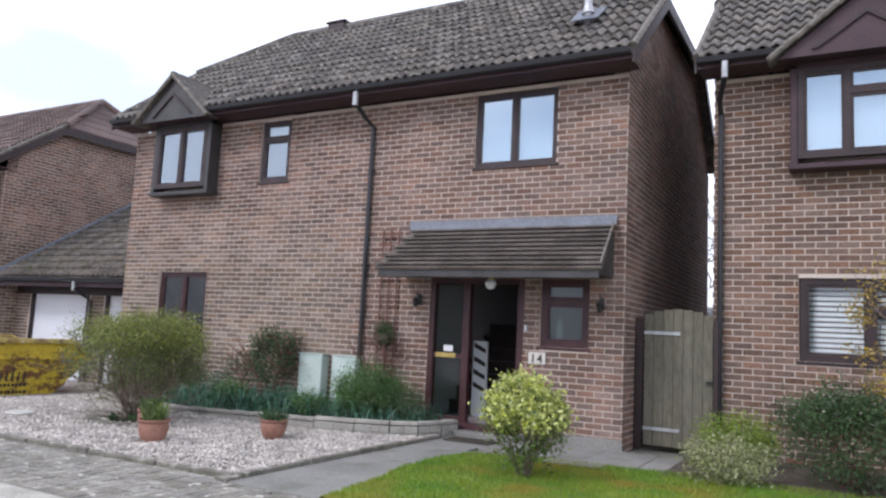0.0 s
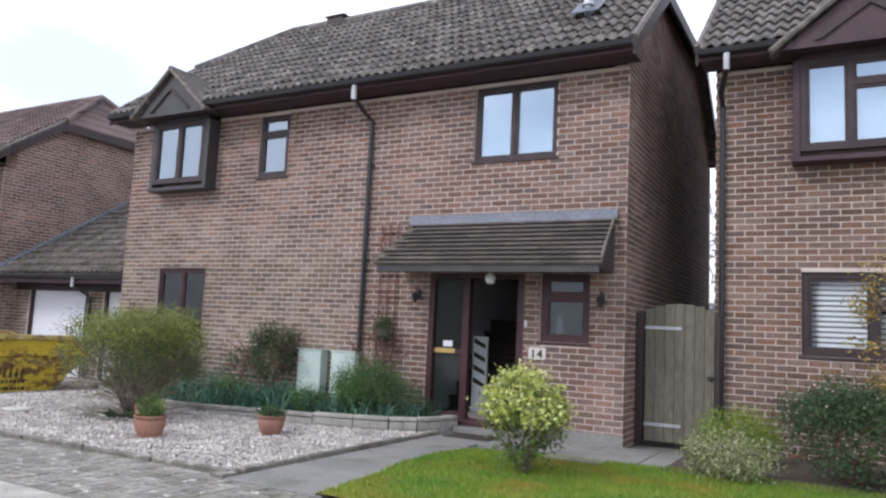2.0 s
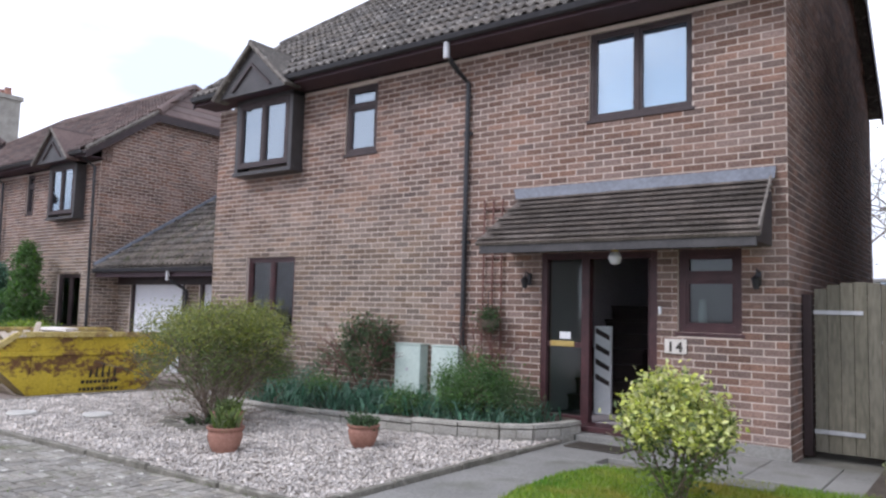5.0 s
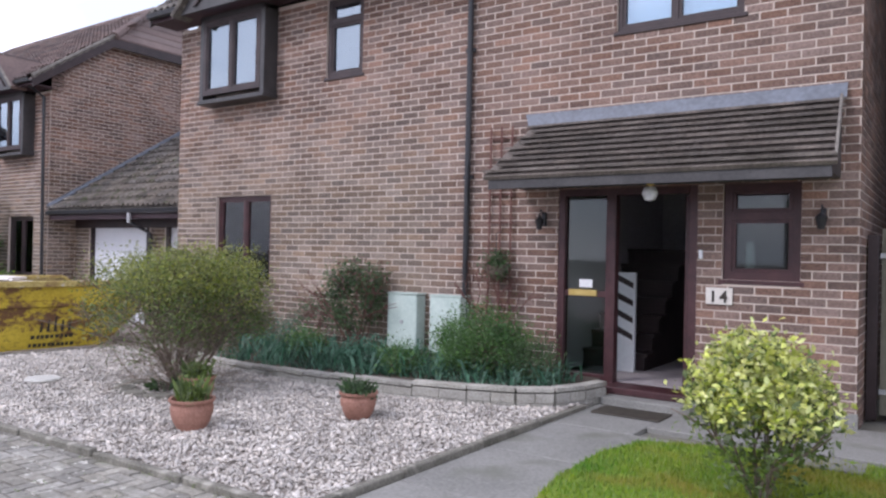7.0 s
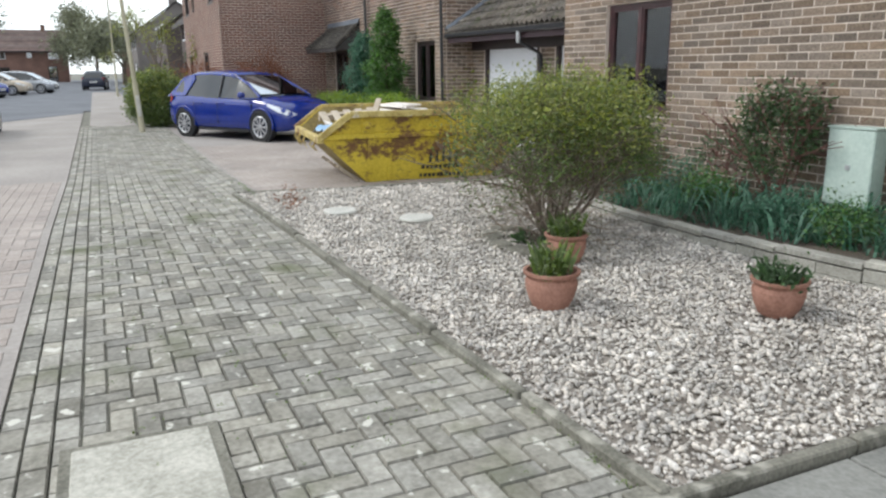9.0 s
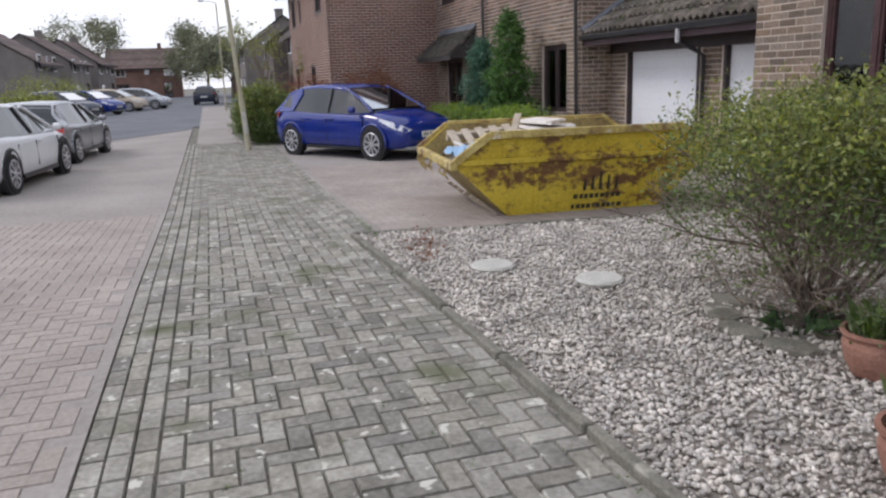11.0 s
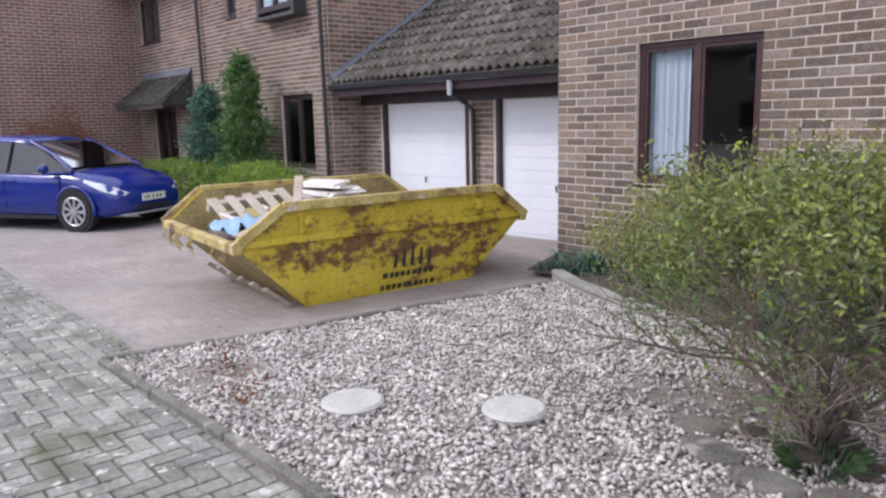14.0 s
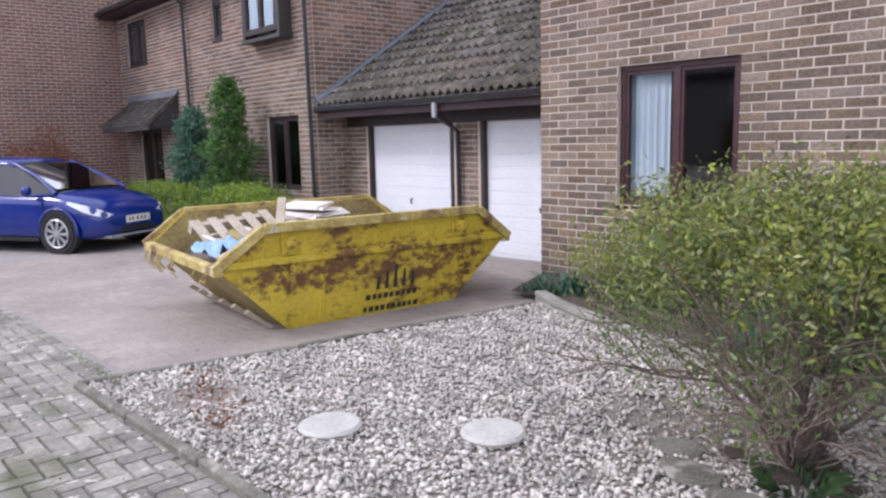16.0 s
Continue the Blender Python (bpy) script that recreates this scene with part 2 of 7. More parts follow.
INK = surf("black_print", (0.03, 0.025, 0.02), (0.06, 0.05, 0.035), 0.7, 20, 60, 0.0)
GATEWOOD = surf("green_grey_gate_timber", (0.09, 0.085, 0.06), (0.19, 0.175, 0.13), 0.85, 2.5, 40, 0.4, vary=0.07, streak=0.8)
BRASS = surf("brass", (0.55, 0.4, 0.12), (0.75, 0.58, 0.22), 0.3, 8, 40, 0.0, metal=0.6)
CREAM = surf("cream_plaque", (0.6, 0.56, 0.5), (0.72, 0.68, 0.62), 0.5, 8, 40, 0.0)
PALLET = surf("pale_waste_timber", (0.4, 0.33, 0.25), (0.6, 0.52, 0.42), 0.85, 6, 40, 0.3)
RUBBLE = surf("mixed_rubble", (0.13, 0.10, 0.08), (0.34, 0.28, 0.23), 0.9, 4, 30, 0.5, vary=0.3)
BAG = surf("blue_plastic_sheet", (0.2, 0.38, 0.6), (0.42, 0.58, 0.76), 0.35, 5, 30, 0.3)
PLASTERB = surf("pale_board", (0.7, 0.64, 0.58), (0.85, 0.8, 0.74), 0.8, 5, 30, 0.2)


def rusty_yellow():
    """Yellow skip paint with rust and dirt that breaks through in patches."""
    m = surf("skip_yellow_paint", (0.5, 0.365, 0.025), (0.7, 0.54, 0.055), 0.5, 2.2, 30, 0.2)
    nt = m.node_tree
    b, N, L = nt.nodes["Principled BSDF"], nt.nodes, nt.links
    geo, n, n2, rp, mx, ad = (N.new(k) for k in ("ShaderNodeNewGeometry", "ShaderNodeTexNoise", "ShaderNodeTexNoise", "ShaderNodeValToRGB", "ShaderNodeMixRGB", "ShaderNodeMath"))
    n.inputs["Scale"].default_value, n.inputs["Detail"].default_value, n.inputs["Roughness"].default_value = 2.6, 9, 0.72
    n2.inputs["Scale"].default_value, n2.inputs["Detail"].default_value = 16, 6
    mp = N.new("ShaderNodeMapping")
    mp.inputs["Scale"].default_value = (1, 1, 1.6)
    L.new(geo.outputs["Position"], mp.inputs[0])
    L.new(mp.outputs[0], n.inputs["Vector"])
    L.new(mp.outputs[0], n2.inputs["Vector"])
    ad.operation = "MULTIPLY_ADD"
    L.new(n2.outputs[0], ad.inputs[0])
    ad.inputs[1].default_value = 0.25
    L.new(n.outputs[0], ad.inputs[2])
    rp.color_ramp.elements[0].position, rp.color_ramp.elements[1].position = 0.64, 0.74
    sep, off, ab, band, sm = (N.new(k) for k in ("ShaderNodeSeparateXYZ", "ShaderNodeMath", "ShaderNodeMath", "ShaderNodeMapRange", "ShaderNodeMath"))
    off.operation, ab.operation, sm.operation = "SUBTRACT", "ABSOLUTE", "ADD"
    off.inputs[1].default_value = 0.37
    L.new(geo.outputs["Position"], sep.inputs[0])
    L.new(sep.outputs[2], off.inputs[0])
    L.new(off.outputs[0], ab.inputs[0])
    L.new(ab.outputs[0], band.inputs["Value"])
    band.inputs["From Min"].default_value, band.inputs["From Max"].default_value = 0.05, 0.2
    band.inputs["To Min"].default_value, band.inputs["To Max"].default_value = 0.09, 0.0
    L.new(ad.outputs[0], sm.inputs[0])
    L.new(band.outputs[0], sm.inputs[1])
    L.new(sm.outputs[0], rp.inputs[0])
    L.new(rp.outputs[0], mx.inputs[0])
    L.new(b.inputs["Base Color"].links[0].from_socket, mx.inputs[1])
    mx.inputs[2].default_value = (0.17, 0.085, 0.035, 1)
    L.new(mx.outputs[0], b.inputs["Base Color"])
    return m




def speckle(mat, scale, lo, hi, colour):
    """Small spots of another colour that lie on a surface: lichen, moss, droppings."""
    nt = mat.node_tree
    N, L, b = nt.nodes, nt.links, nt.nodes["Principled BSDF"]
    geo, n, rg, mx = (N.new(k) for k in ("ShaderNodeNewGeometry", "ShaderNodeTexNoise", "ShaderNodeMapRange", "ShaderNodeMixRGB"))
    n.inputs["Scale"].default_value, n.inputs["Detail"].default_value = scale, 3
    rg.inputs["From Min"].default_value, rg.inputs["From Max"].default_value = lo, hi
    L.new(geo.outputs["Position"], n.inputs["Vector"])
    L.new(n.outputs[0], rg.inputs["Value"])
    L.new(rg.outputs[0], mx.inputs[0])
    L.new(b.inputs["Base Color"].links[0].from_socket, mx.inputs[1])
    mx.inputs[2].default_value = (*colour, 1)
    L.new(mx.outputs[0], b.inputs["Base Color"])


def brick_hue_shift(mat):
    """Turns the brick hue towards olive and mutes it, lower down and further left."""
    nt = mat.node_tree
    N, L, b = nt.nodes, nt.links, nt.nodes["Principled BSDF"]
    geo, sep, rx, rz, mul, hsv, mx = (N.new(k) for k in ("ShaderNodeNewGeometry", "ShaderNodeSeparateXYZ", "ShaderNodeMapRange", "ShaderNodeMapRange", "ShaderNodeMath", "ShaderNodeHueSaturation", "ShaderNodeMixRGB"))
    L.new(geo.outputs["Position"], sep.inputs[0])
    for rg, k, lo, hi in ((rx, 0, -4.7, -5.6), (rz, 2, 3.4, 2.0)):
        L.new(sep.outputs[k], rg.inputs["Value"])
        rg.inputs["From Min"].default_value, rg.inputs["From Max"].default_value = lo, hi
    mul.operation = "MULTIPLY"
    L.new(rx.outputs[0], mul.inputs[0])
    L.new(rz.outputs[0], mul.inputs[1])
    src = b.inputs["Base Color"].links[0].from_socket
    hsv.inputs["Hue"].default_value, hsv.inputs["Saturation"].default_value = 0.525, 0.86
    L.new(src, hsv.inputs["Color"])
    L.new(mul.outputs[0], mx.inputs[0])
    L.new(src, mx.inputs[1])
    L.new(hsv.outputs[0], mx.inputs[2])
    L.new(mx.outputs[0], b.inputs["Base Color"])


SKIPYELLOW = rusty_yellow()
brick_hue_shift(BRICK)
speckle(BLOCK, 11.0, 0.63, 0.68, (0.56, 0.54, 0.48))
speckle(BLOCK, 2.2, 0.56, 0.75, (0.12, 0.125, 0.07))
speckle(SLAB, 2.0, 0.55, 0.75, (0.15, 0.15, 0.12))
speckle(EDGING, 7.0, 0.6, 0.7, (0.36, 0.34, 0.29))
speckle(MOSSTILE, 6.0, 0.58, 0.68, (0.06, 0.065, 0.03))
speckle(LAWN, 1.3, 0.5, 0.68, (0.27, 0.2, 0.03))
speckle(GRASS, 1.3, 0.5, 0.68, (0.34, 0.27, 0.045))
speckle(TILE, 14.0, 0.6, 0.68, (0.36, 0.34, 0.3))
SKIPRIM = surf("chipped_rim_paint", (0.34, 0.24, 0.06), (0.66, 0.54, 0.2), 0.6, 5, 30, 0.35)
speckle(SKIPRIM, 4.0, 0.52, 0.66, (0.2, 0.11, 0.055))
speckle(SKIPRIM, 7.0, 0.62, 0.7, (0.62, 0.56, 0.45))
SKIPINSIDE = surf("dirty_skip_inside", (0.16, 0.11, 0.05), (0.42, 0.33, 0.12), 0.8, 3, 30, 0.4)


class M:
    """Gathers vertices and faces of one mesh."""

    def __init__(self):
        self.v, self.f, self.n = [], [], 0

    def add(self, verts, faces):
        verts = np.asarray(verts, float)
        self.v.append(verts)
        self.f.extend([tuple(int(i) + self.n for i in f) for f in faces])
        self.n += len(verts)
        return self

    def box(self, x0, x1, y0, y1, z0, z1):
        x0, x1, y0, y1, z0, z1 = min(x0, x1), max(x0, x1), min(y0, y1), max(y0, y1), min(z0, z1), max(z0, z1)
        return self.add([(x, y, z) for x in (x0, x1) for y in (y0, y1) for z in (z0, z1)],
                        [(0, 1, 3, 2), (4, 6, 7, 5), (0, 4, 5, 1), (2, 3, 7, 6), (0, 2, 6, 4), (1, 5, 7, 3)])

    def slab(self, a, b, c, d, t):
        """A plate with the corners a, b, c, d (counter-clockwise from outside), t thick behind its face."""
        a, b, c, d = map(np.array, (a, b, c, d))
        n = np.cross(b - a, d - a).astype(float)
        n *= -t / np.linalg.norm(n)
        return self.add([a, b, c, d, a + n, b + n, c + n, d + n], [(0, 1, 2, 3), (7, 6, 5, 4), (0, 4, 5, 1), (1, 5, 6, 2), (2, 6, 7, 3), (3, 7, 4, 0)])

    def prism(self, outline, axis, lo, hi):
        """An outline in the two other axes, drawn out along axis."""
        n = len(outline)
        pts = []
        for w in (lo, hi):
            for p in outline:
                q = list(p)
                q.insert(axis, w)
                pts.append(q)
        return self.add(pts, [tuple(range(n)), tuple(range(2 * n - 1, n - 1, -1))] + [(i, (i + 1) % n + 0, (i + 1) % n + n, i + n) for i in range(n)])

    def tube(self, pts, radii, sides=6):
        pts = [np.array(p, float) for p in pts]
        if np.isscalar(radii):
            radii = [radii] * len(pts)
        rings = []
        for i, p in enumerate(pts):
            d = pts[min(i + 1, len(pts) - 1)] - pts[max(i - 1, 0)]
            d /= np.linalg.norm(d) + 1e-9
            u = np.cross(d, (0, 0, 1) if abs(d[2]) < 0.9 else (1, 0, 0))
            u /= np.linalg.norm(u)
            w = np.cross(d, u)
            a = np.arange(sides) * 2 * np.pi / sides
            rings.append(p + radii[i] * (np.cos(a)[:, None] * u + np.sin(a)[:, None] * w))
        faces = [(i * sides + j, i * sides + (j + 1) % sides, (i + 1) * sides + (j + 1) % sides, (i + 1) * sides + j) for i in range(len(pts) - 1) for j in range(sides)]
        k = (len(pts) - 1) * sides
        faces += [tuple(range(sides - 1, -1, -1)), tuple(range(k, k + sides))]
        return self.add(np.concatenate(rings), faces)

    def lathe(self, profile, x, y, z, sides=20, axis="z", start=0.0):
        rows = []
        for r, h in profile:
            a = np.arange(sides) * 2 * np.pi / sides
            c = np.stack([r * np.cos(a), r * np.sin(a), np.full(sides, h)], 1)
            if axis == "y":
                c = c[:, [0, 2, 1]]
            rows.append(c + (x, y, z))
        k = len(profile)
        faces = [(i * sides + j, i * sides + (j + 1) % sides, (i + 1) * sides + (j + 1) % sides, (i + 1) * sides + j) for i in range(k - 1) for j in range(sides)]
        faces += [tuple(range(sides - 1, -1, -1)), tuple(range((k - 1) * sides, k * sides))]
        return self.add(np.concatenate(rows), faces)

    def loft(self, rings):
        s = len(rings[0])
        faces = [(i * s + j, i * s + (j + 1) % s, (i + 1) * s + (j + 1) % s, (i + 1) * s + j) for i in range(len(rings) - 1) for j in range(s)]
        k = (len(rings) - 1) * s
        faces += [tuple(range(s - 1, -1, -1)), tuple(range(k, k + s))]
        return self.add(np.concatenate([np.array(r, float) for r in rings]), faces)

    def mesh(self, name, material, bevel=0.0, smooth=False):
        me = bpy.data.meshes.new(name)
        me.from_pydata(np.concatenate(self.v).tolist(), [], self.f)
        bm = bmesh.new()
        bm.from_mesh(me)
        if len(self.f) < 60000:
            bmesh.ops.recalc_face_normals(bm, faces=bm.faces)
        if bevel:
            bmesh.ops.bevel(bm, geom=bm.edges[:], offset=bevel, segments=1, affect="EDGES", clamp_overlap=True)
        bm.to_mesh(me)
        bm.free()
        if smooth:
            me.polygons.foreach_set("use_smooth", [True] * len(me.polygons))
        me.materials.append(material)
        return me


def thing(name, label, category, at=(0, 0, 0), group="", kind=""):
    ob = tagged(new(name), label, category, group, kind)
    ob.matrix_basis = Matrix.Translation(at)
    ob.empty_display_size = 0.2
    return ob


def part(name, m, material, parent=None, label="", bevel=0.0, smooth=False):
    """One mesh as a part; its shape is given in the same space as its thing's children."""
    ob = new(name, m.mesh(name, material, bevel, smooth))
    if parent:
        ob.parent = parent
        if parent.type == "EMPTY":
            ob.matrix_parent_inverse = parent.matrix_basis.inverted()
    return tagged(ob, label)


def solo(name, m, material, label, category, kind="", group="", bevel=0.0, smooth=False):
    return tagged(new(name, m.mesh(name, material, bevel, smooth)), label, category, group, kind)


def moved(ob, m):
    """Puts a thing that was built at the origin to its place."""
    ob.matrix_basis = m
    return ob


def local_thing(name, label, category, group=""):
    return thing(name, label, category, (0, 0, 0), group)


def gz(x, y=5.0):
    """The ground falls a little towards the garages."""
    return -0.1 * min(max((-x - 9.0) / 4.0, 0.0), 1.0)


# ---- pieces laid on walls, roofs and pavements ----
def lay(name, mesh, places, parent, near, joined_name, material):
    """places: (x, y, z, yaw). The nearest are objects on one mesh, the rest is one joined mesh."""
    src = np.array([v.co for v in mesh.vertices])
    faces = [tuple(p.vertices) for p in mesh.polygons]
    rest, count = [], 0
    for p in places:
        if near(p) and count < 300:
            ob = new(name, mesh)
            ob.parent = parent
            if parent.type == "EMPTY":
                ob.matrix_parent_inverse = parent.matrix_basis.inverted()
            ob.location, ob.rotation_euler = p[:3], (0, 0, p[3])
            count += 1
        else:
            rest.append(p)
    if rest:
        rest = np.array(rest)
        c, s = np.cos(rest[:, 3]), np.sin(rest[:, 3])
        x = src[None, :, 0] * c[:, None] - src[None, :, 1] * s[:, None]
        y = src[None, :, 0] * s[:, None] + src[None, :, 1] * c[:, None]
        v = np.stack([x, y, np.broadcast_to(src[None, :, 2], x.shape)], -1) + rest[:, None, :3]
        k = len(src)
        f = [tuple(i * k + a for a in t) for i in range(len(rest)) for t in faces]
        me = bpy.data.meshes.new(joined_name)
        me.from_pydata(v.reshape(-1, 3).tolist(), [], f)
        me.materials.append(material)
        ob = new(joined_name, me)
        ob.parent = parent
        if parent.type == "EMPTY":
            ob.matrix_parent_inverse = parent.matrix_basis.inverted()
        ob["kind"] = "stuff"


def brick_mesh(axis, length, material=None, depth=0.005, chamfer=0.003):
    """The face of a brick: axis 'x' faces -y, 'y' faces +x, 'Y' faces -x."""
    h, c = 0.0635 / 2, chamfer
    l = length / 2 - 0.001
    back = [(-l, 0, -h), (l, 0, -h), (l, 0, h), (-l, 0, h)]
    front = [(-l + c, -depth, -h + c), (l - c, -depth, -h + c), (l - c, -depth, h - c), (-l + c, -depth, h - c)]
    v = back + front
    if axis == "y":
        v = [(-y, x, z) for x, y, z in v]
    me = bpy.data.meshes.new("brick")
    me.from_pydata(v, [], [(4, 5, 6, 7), (0, 1, 5, 4), (1, 2, 6, 5), (2, 3, 7, 6), (3, 0, 4, 7)])
    me.materials.append(material or BRICK)
    return me


def bricks_on(axis, plane, lo, hi, z0, z1, holes, parent, near, material=None, stop=None):
    """Stretcher bond between lo and hi, round the holes (lo, hi, z0, z1)."""
    full, half = [], []
    rows = int((z1 - z0) / 0.075)
    for r in range(rows):
        z = z0 + 0.0375 + r * 0.075
        u = lo + (0 if r % 2 else -0.1125)
        while u < hi:
            a, b = max(u, lo), min(u + 0.215, hi)
            c, l = (a + b) / 2, b - a
            ok = l > 0.02 and not (stop and stop(c, z))
            for h0, h1, g0, g1 in holes:
                if g0 - 0.02 < z < g1 + 0.02 and a < h1 - 0.01 and b > h0 + 0.01:
                    if a < h0 - 0.015 or b > h1 + 0.015:
                        a, b = (a, min(b, h0 - 0.002)) if a < h0 - 0.015 else (max(a, h1 + 0.002), b)
                        c, l = (a + b) / 2, b - a
                        ok = ok and l > 0.012
                    else:
                        ok = False
            if ok:
                place = (c, plane, z, 0.0) if axis == "x" else (plane, c, z, 0.0)
                (full if l > 0.2 else half).append((place, l))
            u += 0.225
    lay("brick", brick_mesh(axis, 0.215, material), [p for p, _ in full], parent, near, "brickwork", material or BRICK)
    m = M()
    for (x, y, z, _), l in half:
        if axis == "x":
            m.box(x - l / 2, x + l / 2, y - 0.005, y, z - 0.032, z + 0.032)
        else:
            m.box(x, x + 0.005, y - l / 2, y + l / 2, z - 0.032, z + 0.032)
    if half:
        part("cut_brickwork", m, material or BRICK, parent)["kind"] = "stuff"


def wall_with_holes(x0, x1, y0, y1, z0, z1, holes):
    """A wall along x with real openings, one closed solid."""
    xs = sorted({x0, x1, *(v for h in holes for v in h[:2] if x0 < v < x1)})
    zs = sorted({z0, z1, *(v for h in holes for v in h[2:4] if z0 < v < z1)})
    nx, nz = len(xs) - 1, len(zs) - 1

    def full(i, k):
        if not (0 <= i < nx and 0 <= k < nz):
            return False
        x, z = (xs[i] + xs[i + 1]) / 2, (zs[k] + zs[k + 1]) / 2
        return not any(h[0] < x < h[1] and h[2] < z < h[3] for h in holes)

    verts, faces, index = [], [], {}

    def v(i, k, back):
        if (i, k, back) not in index:
            index[i, k, back] = len(verts)
            verts.append((xs[i], y1 if back else y0, zs[k]))
        return index[i, k, back]

    for i in range(nx):
        for k in range(nz):
            if not full(i, k):
                continue
            for back in (0, 1):
                faces.append((v(i, k, back), v(i + 1, k, back), v(i + 1, k + 1, back), v(i, k + 1, back)))
            for di, dk, a, b in ((-1, 0, (i, k), (i, k + 1)), (1, 0, (i + 1, k), (i + 1, k + 1)), (0, -1, (i, k), (i + 1, k)), (0, 1, (i, k + 1), (i + 1, k + 1))):
                if not full(i + di, k + dk):
                    faces.append((v(*a, 0), v(*b, 0), v(*b, 1), v(*a, 1)))
    return M().add(verts, faces)


def tile_mesh(w, l, slope, material, waves=2, thick=0.024):
    """A wavy interlocking tile that rises towards +y; its lower front edge is thick."""
    n = 12
    dz = slope * l
    v, f = [], []
    for j, (yy, zz) in enumerate(((0.0, 0.058), (l * 1.06, dz * 1.06 + 0.004))):
        for i in range(n + 1):
            s = i / n
            v.append((s * w * 1.0, yy, zz + 0.052 * (0.5 + 0.5 * math.cos(2 * math.pi * waves * s)) ** 0.8))
    for i in range(n + 1):
        x, y, z = v[i]
        v.append((x, y + 0.004, z - thick))
    for i in range(n):
        f.append((i, i + 1, n + 2 + i, n + 1 + i))
        f.append((2 * n + 2 + i, 2 * n + 3 + i, i + 1, i))
    me = bpy.data.meshes.new("tile")
    me.from_pydata(v, [], f)
    me.materials.append(material)
    return me

# ---- ground and paving ----
ground = M()
gx = [-400, -120, -60, -30, -20, -16, -13, -12, -11, -10, -9, 0, 10, 30, 80, 300]
gy = [-400, -60, -20, -5, 0, 3, 5, 8, 12, 20, 60, 400]
ground.add([(x, y, gz(x) - 0.03) for x in gx for y in gy],
           [(i * len(gy) + j, (i + 1) * len(gy) + j, (i + 1) * len(gy) + j + 1, i * len(gy) + j + 1) for i in range(len(gx) - 1) for j in range(len(gy) - 1)])
solo("ground", ground, SAND, "dark sandy ground under the paving and houses", "ground", "structure")


def sheet(name, x0, x1, y0, y1, lift, material, label, category, step=1.0):
    m = M()
    nx, ny = max(1, int((x1 - x0) / step)), 1
    xs = np.linspace(x0, x1, nx + 1)
    v = [(x, y, gz(x) + z) for x in xs for y in (y0, y1) for z in (lift, lift - 0.05)]
    f = []
    for i in range(nx):
        a = i * 4
        f += [(a, a + 4, a + 6, a + 2), (a, a + 1, a + 5, a + 4), (a + 2, a + 6, a + 7, a + 3)]
    f += [(0, 2, 3, 1), (nx * 4, nx * 4 + 1, nx * 4 + 3, nx * 4 + 2)]
    return solo(name, m.add(v, f), material, label, category, "structure")


pavement = thing("pavement", "mossy grey concrete block footway in herringbone bond", "pavement", (-7, 4, 0), kind="structure")
road = thing("road", "pinkish block-paved road beside the footway", "road", (-7, 1, 0), kind="structure")
m = M()
xs = (-33, -20, -13, -12, -11, -10, -9, 0, 30)
m.add([(x, y, gz(x) + z) for x in xs for y in (-40, 3.06) for z in (-0.006, -0.12)], [f for i in range(8) for f in ((4 * i, 4 * i + 4, 4 * i + 6, 4 * i + 2), (4 * i + 1, 4 * i + 3, 4 * i + 7, 4 * i + 5), (4 * i + 2, 4 * i + 6, 4 * i + 7, 4 * i + 3), (4 * i, 4 * i + 1, 4 * i + 5, 4 * i + 4))] + [(0, 2, 3, 1), (32, 33, 35, 34)])
part("road_bed", m, GROUND, road)
part("footway_bed", M().box(-60, -12.6, 3.3, 5.0, -0.15, -0.098), GROUND, pavement)
m = M()
for x in np.arange(-30, 9, 1.5):
    for k in range(1):
        m.add([(x, 5.0, gz(x) - 0.005), (x + 1.5, 5.0, gz(x + 1.5) - 0.005), (x + 1.5, 3.3, gz(x + 1.5) - 0.005), (x, 3.3, gz(x) - 0.005)], [(0, 3, 2, 1)])
part("footway_base", m, SAND, pavement)
sheet("driveway", -32, -9.6, 5.17, 10.7, -0.002, GROUND, "grey-pink paved driveway in front of the garages", "driveway")
far_road = thing("far_road", "grey worn asphalt of the street beyond the paved stretch", "road", (-80, 0, -0.1), kind="structure")
part("carriageway", M().box(-140, -33.01, -12, 14, -0.16, -0.099), ASPHALT, far_road)
part("near_end", M().prism([(-33.0, -12), (-21.5, -12), (-23.0, -3.5), (-27.0, 0.5), (-31.5, 3.05), (-33.0, 3.05)], 2, -0.16, -0.099), ASPHALT, far_road)


def paver(w, d, material, h=0.02):
    c = 0.006
    me = bpy.data.meshes.new("block")
    v = [(-w, -d, -h), (w, -d, -h), (w, d, -h), (-w, d, -h), (-w + c, -d + c, 0), (w - c, -d + c, 0), (w - c, d - c, 0), (-w + c, d - c, 0)]
    me.from_pydata(v, [], [(4, 5, 6, 7), (0, 1, 5, 4), (1, 2, 6, 5), (2, 3, 7, 6), (3, 0, 4, 7)])
    me.materials.append(material)
    return me


CUTS = []


